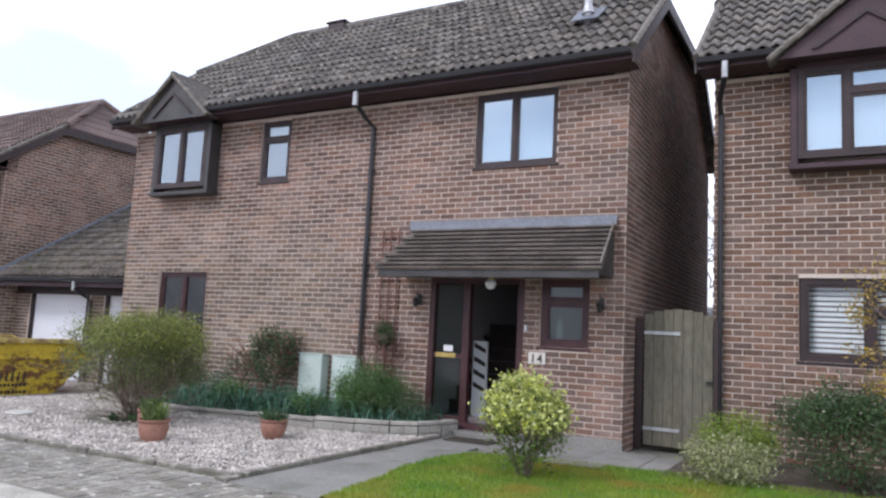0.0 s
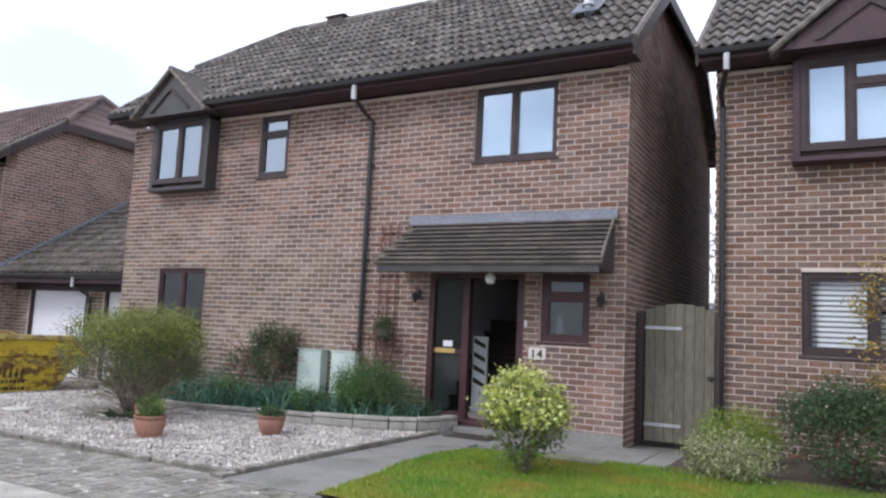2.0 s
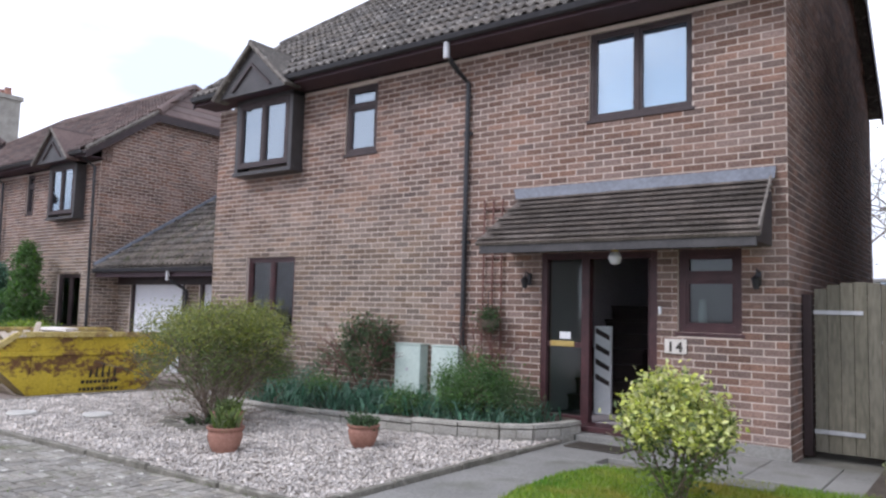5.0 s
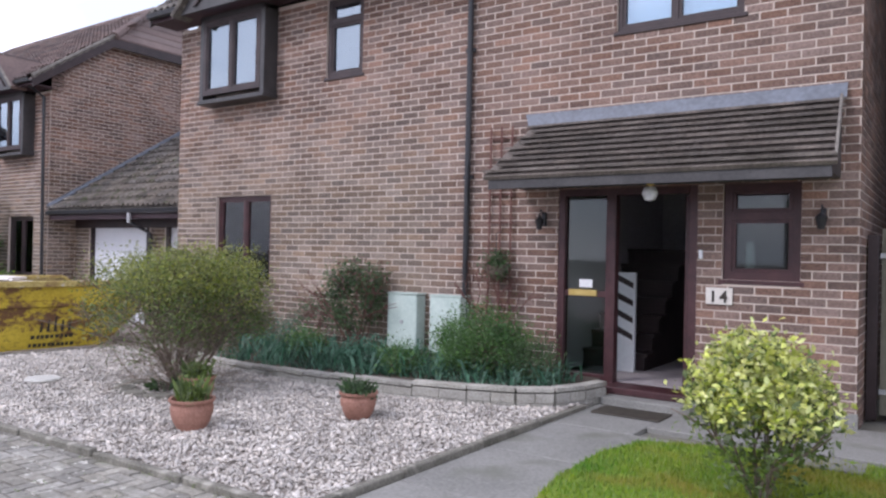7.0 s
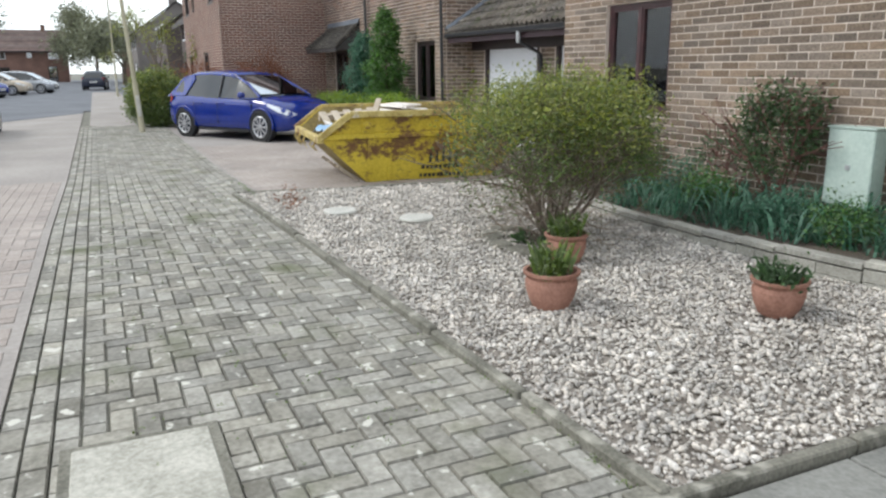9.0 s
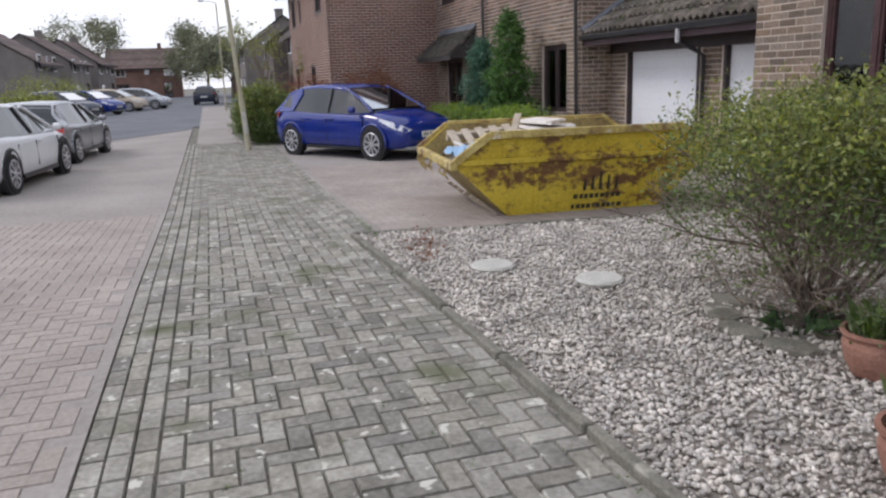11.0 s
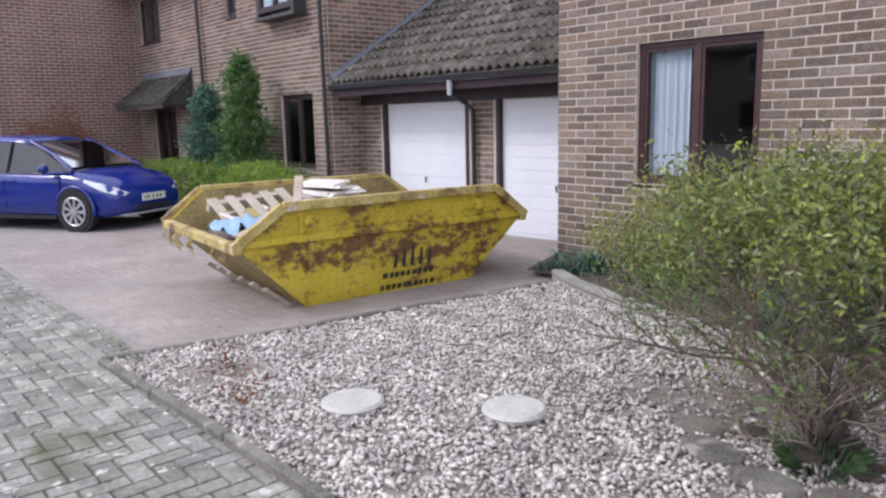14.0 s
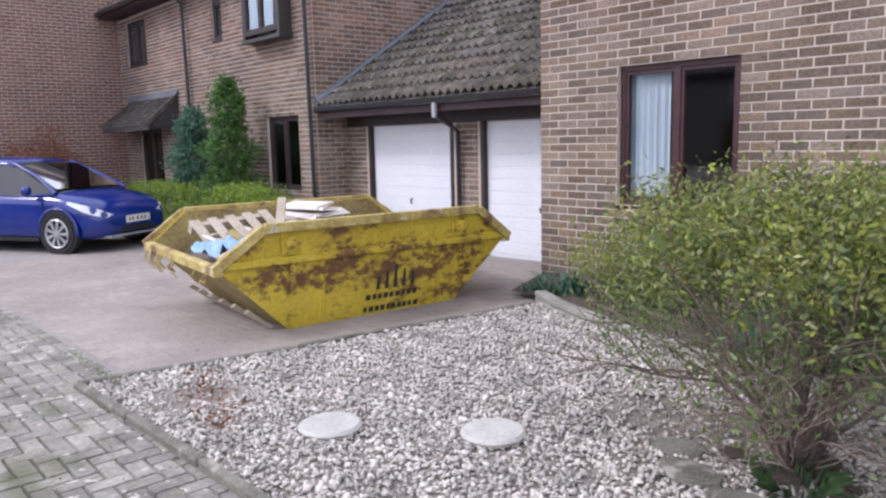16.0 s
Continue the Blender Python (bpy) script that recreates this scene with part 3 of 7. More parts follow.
def herringbone(x0, x1, y0, y1, jitter, lift=0.012):
    out = []
    for i in range(int((x1 - x0) / 0.1)):
        for j in range(int((y1 - y0) / 0.1) + 1):
            d = (i - j) % 4
            x, y = x0 + i * 0.1, y0 + j * 0.1
            if d == 0:
                out.append((x + 0.1, y + 0.05, 0.0))
            elif d == 3:
                out.append((x + 0.05, y + 0.1, math.pi / 2))
    kept = [p for p in out if y0 + 0.04 < p[1] - (0.05 if p[2] else 0) and p[1] + (0.05 if p[2] else 0) < y1 - 0.04]
    cells = set()
    for x, y, a in kept:
        i, j = int(round((x - x0) / 0.05)), int(round((y - y0) / 0.05))
        cells |= {((i - 1) // 2, (j - 2) // 2), ((i - 1) // 2, j // 2)} if a else {((i - 2) // 2, (j - 1) // 2), (i // 2, (j - 1) // 2)}
    CUTS.extend((x0 + i * 0.1 + 0.05, y0 + j * 0.1 + 0.05, gz(x0 + i * 0.1) + 0.012, random.uniform(-0.02, 0.02)) for i in range(int((x1 - x0) / 0.1)) for j in range(int(round((y1 - y0) / 0.1))) if (i, j) not in cells)
    return [(x, y, gz(x) + lift + random.uniform(-jitter, jitter), a + random.uniform(-0.012, 0.012)) for x, y, a in kept]


random.seed(3)
BLOCK_ME, PINK_ME = paver(0.0975, 0.0475, BLOCK), paver(0.0985, 0.0485, BLOCK_PINK, 0.01)
lay("block", BLOCK_ME, [p for p in herringbone(-24.0, 0.0, 3.37, 5.17, 0.003) if p[0] < -3.12 or p[1] < 4.93], pavement, lambda p: -6.3 < p[0] < -4.0 and p[1] > 3.9, "herringbone_blocks", BLOCK)
lay("cut_block", paver(0.0465, 0.0465, BLOCK), [p for p in CUTS if p[0] < -3.12 or p[1] < 4.93], pavement, lambda p: False, "cut_blocks", BLOCK)
rows = [(x, y, gz(x) + 0.014 + random.uniform(-0.003, 0.003), random.uniform(-0.01, 0.01)) for y in (3.32, 3.22) for x in np.arange(-24.0, 0.0, 0.2)]
lay("edge_block", BLOCK_ME, rows, pavement, lambda p: -6.3 < p[0] < -5.0, "edge_course", BLOCK)
lay("road_block", PINK_ME, herringbone(-13.0, -3.0, -0.4, 3.08, 0.001, 0.0), road, lambda p: -7.2 < p[0] < -5.4 and p[1] > 1.9, "road_blocks", BLOCK_PINK)
lay("drive_block", PINK_ME, [p for p in herringbone(-17.0, -9.5, 5.22, 10.5, 0.0008, 0.0035) if p[0] < float(np.interp(p[1], [4.88, 6.3, 8.5, 9.2], [-10.17, -9.85, -9.55, -10.25])) - 0.06], pavement, lambda p: False, "driveway_blocks", BLOCK_PINK)
rows = [(x, 3.12, gz(x) + 0.003 + random.uniform(-0.002, 0.002), random.uniform(-0.01, 0.01)) for x in np.arange(-24.0, 0.0, 0.2)]
lay("channel_block", BLOCK_ME, rows, road, lambda p: -6.3 < p[0] < -5.0, "channel_course", BLOCK)

cover = thing("inspection_cover", "pale concrete inspection cover set in the footway blocks", "manhole cover", (-3.8, 3.55, 0))
part("frame", M().box(-4.4, -3.15, 3.3, 3.87, -0.02, 0.022), EDGING, cover, bevel=0.004)
part("lid", M().box(-4.36, -3.19, 3.34, 3.83, 0.0, 0.028), STONE, cover, "pale concrete lid", bevel=0.006)

# concrete path to the door and along the house front
path = thing("garden_path", "grey concrete slab path to the front door", "path", (-2.8, 7, 0), kind="structure")
slabs = []
for k, (y0, y1) in enumerate(((5.0, 5.9), (5.9, 6.9), (6.9, 7.9), (7.9, 9.28))):
    part("slab", M().box(-3.12, -2.15 if y1 < 8 else -2.45, y0 + 0.006, y1 - 0.006, -0.04, 0.012), SLAB, path, bevel=0.006)
for k in range(10):
    x = -2.45 + k * 0.6
    part("slab", M().box(x + 0.004, x + 0.596, 8.2, 8.79, -0.04, 0.014 + 0.002 * (k % 3)), SLAB, path, bevel=0.006)
    part("slab", M().box(x + 0.004, x + 0.596, 8.8, 9.28, -0.04, 0.012 + 0.002 * (k % 2)), SLAB, path, bevel=0.006)

# ---- gravel bed ----
def along(a, b, w, z0, z1, m):
    a, b = np.array(a, float), np.array(b, float)
    d = (b - a) / np.linalg.norm(b - a)
    n = np.array((-d[1], d[0])) * w / 2
    pts = [a - n, b - n, b + n, a + n]
    return m.add([(*p, gz(p[0]) + z0) for p in pts] + [(*p, gz(p[0]) + z1) for p in pts], [(0, 3, 2, 1), (4, 5, 6, 7), (0, 1, 5, 4), (1, 2, 6, 5), (2, 3, 7, 6), (3, 0, 4, 7)])


CORNERS = [(-10.17, 4.88), (-3.17, 5.12), (-3.14, 8.55)]
edging = thing("bed_edging", "weathered narrow concrete edging round the gravel bed", "edging", (-6, 5, 0), kind="structure")
line = [(-9.55, 8.5), (-9.85, 6.3), (-10.17, 4.88)]
for a, b, n in ((line[0], line[1], 3), (line[1], line[2], 2), (CORNERS[0], CORNERS[1], 8), (CORNERS[1], CORNERS[2], 4)):
    for k in range(n):
        p, q = (np.array(a) + (np.array(b) - a) * t for t in (k / n + 0.002, (k + 1) / n - 0.002))
        part("edging_stone", along(p, q, 0.055, -0.04, 0.055 + 0.006 * ((k * 7) % 3 - 1), M()), EDGING, edging, bevel=0.008)

part("edging_stone", M().box(-3.26, -3.122, 4.99, 5.16, -0.04, 0.04), EDGING, edging, bevel=0.008)


def bed_right(y):
    return -3.17


WALLLINE = [(-9.62, 8.72), (-9.2, 8.45), (-8.75, 8.27), (-8.1, 8.05), (-7.4, 7.9), (-6.6, 7.82), (-5.8, 7.78), (-5.1, 7.78), (-4.5, 7.86), (-4.0, 7.99), (-3.6, 8.14), (-3.35, 8.36), (-3.22, 8.68), (-3.16, 9.0)]


def wall_top(x):
    return float(np.interp(x, [-7.0, -4.4], [0.115, 0.2]))


def wall_y(x):
    xs, ys = zip(*WALLLINE)
    return float(np.interp(x, xs, ys))


def in_bed(x, y):
    left = float(np.interp(y, [4.88, 6.3, 8.5], [-10.17, -9.84, -9.55])) + 0.03
    front = 4.88 + (x + 10.17) / 7.0 * 0.24 + 0.03
    return x > left and x < -3.2 and y > front and y < wall_y(x) - 0.03


bed = M()
gxs = np.linspace(-10.2, -3.15, 16)
v, f = [], []
for x in gxs:
    lo, hi = 4.88 + (x + 10.17) / 7.0 * 0.24, min(wall_y(x), 8.8)
    lo2 = lo if x > -9.5 else lo
    for t in (0, 1):
        v.append((x, lo + (hi - lo) * t, gz(x) + 0.022))
for i in range(15):
    f.append((2 * i, 2 * i + 2, 2 * i + 3, 2 * i + 1))
v[1] = (-10.2, 5.0, v[1][2])
v[3] = (gxs[1], 7.6, v[3][2])
solo("gravel_bed_base", bed.add(v, f), surf("gravelly_soil", (0.14, 0.12, 0.1), (0.36, 0.32, 0.28), 0.95, 6.0, 110, 0.6), "dark soil beneath the gravel", "soil", "structure")

# gravel: small angular stones
ico = bmesh.new()
bmesh.ops.create_icosphere(ico, subdivisions=1, radius=1.0)
IV, IF = np.array([w.co for w in ico.verts]), np.array([[w.index for w in g.verts] for g in ico.faces])
ico.free()
n = 66000
x, y = RNG.uniform(-10.2, -3.15, n), RNG.uniform(4.9, 8.9, n)
keep = np.array([in_bed(a, b) for a, b in zip(x, y)])
bare = (((x + 9.35) / 0.28) ** 2 + ((y - 5.3) / 0.3) ** 2 < 1) | (((x + 7.1) / 0.5) ** 2 + ((y - 6.95) / 0.3) ** 2 < 1)
keep &= ~(bare & (RNG.random(n) < 0.72))
x, y = x[keep], y[keep]
n = len(x)
size = RNG.lognormal(-4.56, 0.3, n).clip(0.006, 0.022)
noise_v = 1 + RNG.uniform(-0.28, 0.28, (n, 12, 1))
loc = IV[None] * noise_v * size[:, None, None] * RNG.uniform(0.6, 1.25, (n, 1, 3)) * (1.15, 1.0, 0.75)
ang = RNG.uniform(0, 2 * np.pi, n)[:, None]
ca, sa = np.cos(ang), np.sin(ang)
tl = RNG.uniform(-0.6, 0.6, n)[:, None]
zz = loc[..., 2] + tl * loc[..., 0]
vx = loc[..., 0] * ca - loc[..., 1] * sa + x[:, None]
vy = loc[..., 0] * sa + loc[..., 1] * ca + y[:, None]
base = np.array([gz(a) for a in x]) + 0.024 + RNG.uniform(0, 0.022, n)
stones = np.stack([vx, vy, zz + base[:, None]], -1).reshape(-1, 3)
faces = (IF[None] + (np.arange(n) * 12)[:, None, None]).reshape(-1, 3)


def big_mesh(name, verts, faces, material, label, category, parent=None):
    me = bpy.data.meshes.new(name)
    me.vertices.add(len(verts))
    me.vertices.foreach_set("co", np.asarray(verts, np.float32).ravel())
    k = faces.shape[1]
    me.loops.add(len(faces) * k)
    me.loops.foreach_set("vertex_index", faces.astype(np.int32).ravel())
    me.polygons.add(len(faces))
    me.polygons.foreach_set("loop_start", np.arange(len(faces), dtype=np.int32) * k)
    me.update(calc_edges=True)
    me.materials.append(material)
    ob = new(name, me)
    if parent:
        ob.parent = parent
        if parent.type == "EMPTY":
            ob.matrix_parent_inverse = parent.matrix_basis.inverted()
        return tagged(ob, label)
    return tagged(ob, label, category, kind="stuff")


big_mesh("gravel", stones, faces, PEBBLE, "pale cream, pink and grey angular gravel", "gravel")

# low retaining wall of the flower bed
retaining = thing("retaining_wall", "low weathered stone retaining wall with flat coping", "garden wall", (-6, 8, 0), kind="structure")
for (x0, y0), (x1, y1) in zip(WALLLINE, WALLLINE[1:]):
    L = math.hypot(x1 - x0, y1 - y0)
    n = max(1, round(L / 0.42))
    for k in range(n):
        p, q = (np.array((x0 + (x1 - x0) * t, y0 + (y1 - y0) * t)) for t in (k / n, (k + 1) / n))
        d = (q - p) / np.linalg.norm(q - p)
        part("coping_stone", along(p + d * 0.002, q - d * 0.002, 0.11, wall_top(p[0]) - 0.04, wall_top(p[0]), M()), STONE, retaining, bevel=0.004)
        for c in range(2):
            mid = p + (q - p) * (0.5 if c else 0.35)
            for a, b in ((p, mid), (mid, q)):
                part("wall_stone", along(a + d * 0.002, b - d * 0.002, 0.09 + 0.012 * ((k + c) % 2), -0.02 + c * (wall_top(p[0]) - 0.03) / 2, -0.022 + (c + 1) * (wall_top(p[0]) - 0.03) / 2, M()), STONE, retaining, bevel=0.004)
m = M()
v = [(x, wall_y(x) + 0.05, gz(x) + wall_top(x) - 0.06) for x in np.linspace(-10.05, -3.2, 14)] + [(x, 9.285, gz(x) + 0.17) for x in np.linspace(-10.05, -3.3, 14)]
for i in range(14):
    v[i] = (v[i][0], min(v[i][1], 9.2), v[i][2])
solo("flower_bed_soil", m.add(v, [(i, i + 1, i + 15, i + 14) for i in range(13)]), SOIL, "dark soil of the raised flower bed", "soil", "structure")
for cx, cy in ((-8.33, 5.59), (-7.68, 6.12)):
    solo("stepping_stone", M().lathe([(0.155, 0.0), (0.165, 0.02), (0.15, 0.035), (0.09, 0.04)], cx, cy, 0.035, 22), WHITESTONE, "round pale concrete stepping stone lying in gravel", "stepping stone", group="round stones in the gravel", smooth=False)

# lawn
def lawn_left(y):
    return float(np.interp(y, [4.6, 5.2, 5.9, 6.5, 7.2, 7.7, 8.0], [-2.2, -2.2, -2.28, -2.4, -2.42, -2.3, -1.6]))


def lawn_top(x):
    return float(np.interp(x, [-2.4, -1.6, -1.0, 0, 2, 9], [7.7, 7.95, 8.0, 8.15, 8.2, 8.2]))


m = M()
v, f = [], []
ys = np.linspace(5.0, 7.7, 12)
for yy in ys:
    v += [(lawn_left(yy), yy, 0.0), (lawn_left(yy), yy, 0.03), (9.0, yy, 0.03)]
v += [(-1.6, 8.0, 0.0), (-1.6, 8.0, 0.03), (9.0, 8.16, 0.03)]
for i in range(12):
    a = 3 * i
    f += [(a, a + 1, a + 4, a + 3), (a + 1, a + 2, a + 5, a + 4)]
solo("lawn", m.add(v, f), LAWN, "green lawn turning brown in patches", "lawn", "structure")
n = 60000
x, y = RNG.uniform(-2.45, 2.2, n), RNG.uniform(5.0, 8.15, n)
keep = np.array([a > lawn_left(b) and b < lawn_top(a) for a, b in zip(x, y)])
x, y = x[keep], y[keep]
n = len(x)
h, w, a = RNG.uniform(0.015, 0.045, n), 0.004, RNG.uniform(0, 6.28, n)
lean = RNG.uniform(-0.02, 0.02, (n, 2))
tri = np.stack([np.stack([x - w * np.cos(a), y - w * np.sin(a), np.full(n, 0.028)], 1), np.stack([x + w * np.cos(a), y + w * np.sin(a), np.full(n, 0.028)], 1), np.stack([x + lean[:, 0], y + lean[:, 1], 0.03 + h], 1)], 1)
big_mesh("grass", tri.reshape(-1, 3), np.arange(3 * n).reshape(-1, 3), GRASS, "short green and browning lawn grass", "grass")
slabm = M().box(-1.5, -0.9, 7.72, 8.02, 0.0, 0.045)
solo("stepping_slab", slabm, SLAB, "pale slab lying in the lawn by the house", "paving slab", bevel=0.006)
"""the strip of bare ground under the right-hand shrubs"""
solo("shrub_bed_soil", M().box(-0.35, 8.5, 7.9, 9.8, -0.02, 0.035), SOIL, "dark soil under the front shrubs", "soil", "structure")


# ---- windows ----
def window(house, x0, x1, y, z0, z1, bars=(0.5,), transoms=(), wood=DARKWOOD, glass=SKYGLASS, dressing="blind", thick=0.055, sill=True, name="window", label=""):
    """A framed window whose face stands at y and looks to -y. transoms: (pane number, share of the height)."""
    t, d0, d1 = thick, y + 0.012, y + 0.09
    edges = [x0 + t] + [x0 + (x1 - x0) * b for b in bars] + [x1 - t]
    spans = []
    for i, (a, b) in enumerate(zip(edges, edges[1:])):
        a, b = a + (t / 2 if i else 0), b - (t / 2 if i < len(edges) - 2 else 0)
        cut = [s for k, s in transoms if k == i]
        if cut:
            zc = z0 + (z1 - z0) * cut[0]
            spans += [(a, b, z0 + t, zc - t / 2), (a, b, zc + t / 2, z1 - t)]
        else:
            spans.append((a, b, z0 + t, z1 - t))
    win = part(name, wall_with_holes(x0, x1, d0, d1, z0, z1, spans), wood, house, label or "dark-stained timber window", bevel=0.004)
    for a, b, lo, hi in spans:
        s = 0.028
        part("sash", wall_with_holes(a, b, d0 + 0.012, d1 - 0.02, lo, hi, [(a + s, b - s, lo + s, hi - s)]), wood, win)
        pn = part("pane", M().box(a + s, b - s, y + 0.05, y + 0.056, lo + s, hi - s), glass, win, "reflecting window pane")
        pn.visible_shadow = False
    if sill:
        part("sill", M().box(x0 - 0.03, x1 + 0.03, y - 0.03, y + 0.06, z0 - 0.04, z0 - 0.002), wood, win, bevel=0.004)
    if dressing == "net":
        part("net_curtain", M().box(x0 + t, x0 + (x1 - x0) * 0.47, y + 0.092, y + 0.096, z0 + t, z1 - t), NET, win, "pale net curtain")
        part("net_curtain", M().box(x0 + (x1 - x0) * 0.53, x1 - t, y + 0.092, y + 0.096, z0 + t, z1 - t), NET, win, "pale net curtain")
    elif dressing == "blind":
        # Blue sheet behind the panes stands for the sky reflected in them.
        part("blind", M().box(x0 + t, x1 - t, y + 0.12, y + 0.125, z0 + t, z1 - t), SKYBLIND, win, "drawn blind coloured pale blue like the reflected sky")
    elif dressing == "slats":
        for k in range(int((z1 - z0 - 0.1) / 0.06)):
            z = z0 + 0.07 + k * 0.06
            part("slat", M().slab((x0 + t, y + 0.11, z - 0.018), (x1 - t, y + 0.11, z - 0.018), (x1 - t, y + 0.13, z + 0.022), (x0 + t, y + 0.13, z + 0.022), 0.003), WHITE, win, "white slatted blind")
    elif dressing == "curtain":
        for a, b in ((x0 + t, x0 + (x1 - x0) * 0.4),):
            k = 22
            xs = np.linspace(a, b, k)
            ys = y + 0.115 + 0.018 * np.sin(np.arange(k) * 1.7)
            v = [(xx, yy, z) for xx, yy in zip(xs, ys) for z in (z0 + 0.02, z1 - 0.03)]
            part("curtain", M().add(v, [(2 * i, 2 * i + 2, 2 * i + 3, 2 * i + 1) for i in range(k - 1)]), NET, win, "pale gathered curtain")
    return win


# ---- houses ----
def house(label, xl, y0, dz, mirror, tile, detail, features, near_brick=None, near_tile=None, sides="LR", width=9.0, brick=BRICK, wave=0.3, s=0.8, near_wood=None):
    """A two-storey brick house, width along x, its front at y0. mirror: its plan runs from right to left."""
    xr, y1 = xl + width, y0 + 5.8
    h = thing("house", label, "house", ((xl + xr) / 2, (y0 + y1) / 2, dz))
    X = (lambda a, b: (xr - b, xr - a)) if mirror else (lambda a, b: (xl + a, xl + b))
    Z = lambda z: z + dz
    top = Z(4.62)
    ex, ez = y0 - 0.44, Z(4.76)
    ry, rz = y0 + 2.91, Z(4.76) + s * 3.35
    cutz = rz - 1.22
    holes = [(*X(a, b), Z(c), Z(d)) for kind, a, b, c, d in features if kind != "bay"]
    walls = part("wall", wall_with_holes(xl, xr, y0, y0 + 0.26, dz - 0.3, top, holes), MORTAR, h, "brick front wall")
    gable = [(y0 + 0.262, dz - 0.3), (y1, dz - 0.3), (y1, top), (ry + (rz - cutz) / s * 1.0, cutz - 0.12), (ry - (rz - cutz) / s, cutz - 0.12), (y0 + 0.262, Z(4.85))]
    gable = [(y0 + 0.262, dz - 0.3), (y1, dz - 0.3), (y1, Z(4.7)), (ry + 1.22 / s, cutz - 0.1), (ry - 1.22 / s, cutz - 0.1), (y0 + 0.262, Z(4.95))]
    sw_l = part("side_wall", M().prism(gable, 0, xl, xl + 0.26), MORTAR, h)
    sw_r = part("side_wall", M().prism(gable, 0, xr - 0.26, xr), MORTAR, h)
    part("back_wall", M().box(xl, xr, y1 + 0.002, y1 + 0.26, dz - 0.3, top), brick, h)
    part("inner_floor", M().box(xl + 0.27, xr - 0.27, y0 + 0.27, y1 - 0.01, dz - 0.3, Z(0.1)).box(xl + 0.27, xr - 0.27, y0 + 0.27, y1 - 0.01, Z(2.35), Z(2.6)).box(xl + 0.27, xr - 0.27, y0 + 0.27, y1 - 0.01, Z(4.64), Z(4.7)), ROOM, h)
    near_brick = near_brick or (lambda p: False)
    near_tile = near_tile or (lambda p: False)
    bayhole = [(*X(a, b), Z(c), Z(d)) for kind, a, b, c, d in features if kind == "bay"]
    bricks_on("x", y0, xl, xr, dz - 0.15, top, holes + bayhole, walls, near_brick, brick)

    def above(y, z):
        edge = min(ez + s * (y - ex), cutz) - 0.15 if y < ry else min(ez + s * (2 * ry - ex - y), cutz) - 0.15
        return z > edge

    if "R" in sides:
        bricks_on("y", xr, y0 + 0.01, y1, dz - 0.15, cutz, [], sw_r, lambda p: False, brick, above)
    if "L" in sides:
        m = M()
        for r in range(int((cutz - dz) / 0.075)):
            z = dz - 0.11 + r * 0.075
            u = y0 + (0.0 if r % 2 else 0.1125)
            while u < y1 - 0.2:
                if not above(u + 0.1, z):
                    m.box(xl - 0.011, xl, u, u + 0.215, z - 0.032, z + 0.032)
                u += 0.225
        part("brickwork", m, brick, sw_l)["kind"] = "stuff"
    # roof: two slopes with a small hip at both ends
    ov = 0.16
    gl, gr = xl - ov, xr + ov
    hl, hr = gl + 1.15, gr - 1.15
    yc = ry - (rz - cutz) / s
    yd = ry + (rz - cutz) / s
    roof_m = M()
    P = lambda x, y, z: (x, y, z)
    front = [P(gl, ex, ez), P(gr, ex, ez), P(gr, yc, cutz), P(hr, ry, rz), P(hl, ry, rz), P(gl, yc, cutz)]
    back = [P(x, 2 * ry - y, z) for x, y, z in front]
    n = 6
    roof_m.add(front + [(x, y, z - 0.06) for x, y, z in front], [(0, 1, 2, 3, 4, 5), (11, 10, 9, 8, 7, 6)] + [(i, (i + 1) % n + 0, (i + 1) % n + n, i + n) for i in range(n)])
    roof_m.add(back + [(x, y, z - 0.06) for x, y, z in back], [(5, 4, 3, 2, 1, 0), (6, 7, 8, 9, 10, 11)] + [(i, (i + 1) % n + 0, (i + 1) % n + n, i + n) for i in range(n)])
    roof_m.add([P(gl, yc, cutz), P(gl, yd, cutz), P(hl, ry, rz)], [(0, 1, 2)])
    roof_m.add([P(gr, yc, cutz), P(gr, yd, cutz), P(hr, ry, rz)], [(2, 1, 0)])
    roof = part("roof", roof_m, tile, h, "tiled pitched roof with small hipped ends")
    if detail:
        tm = tile_mesh(0.3, 0.26, s, tile)
        places = []
        for r in range(13):
            y = ex - 0.03 + r * 0.26
            z = ez + s * (y - ex)
            for c in range(int((gr - gl) / wave)):
                x = gl + c * wave
                if z > cutz and not (gl + (z - cutz) / 1.22 * 1.15 < x + 0.15 < gr - (z - cutz) / 1.22 * 1.15):
                    continue
                places.append((x, y, z + random.uniform(-0.004, 0.004), random.uniform(-0.006, 0.006)))
        lay("tile", tm, places, roof, near_tile, "tilework", tile)
        hm = M()
        for e, sg in ((gl, 1), (gr, -1)):
            for k in range(6):
                z = cutz + 0.02 + k * 0.2
                y_a, y_b = yc + (z - cutz) / s, yd - (z - cutz) / s
                x = e + sg * (z - cutz) / 1.22 * 1.15
                hm.add([(x - sg * 0.02, y_a, z + 0.01), (x - sg * 0.02, y_b, z + 0.01), (x + sg * 0.19, y_b - 0.2, z + 0.21), (x + sg * 0.19, y_a + 0.2, z + 0.21), (x - sg * 0.02, y_a, z - 0.03), (x - sg * 0.02, y_b, z - 0.03)], [(0, 1, 2, 3), (0, 4, 5, 1)])
        part("hip_tilework", hm, tile, roof)["kind"] = "stuff"
    caps = M()
    k = int((hr - hl) / 0.4)
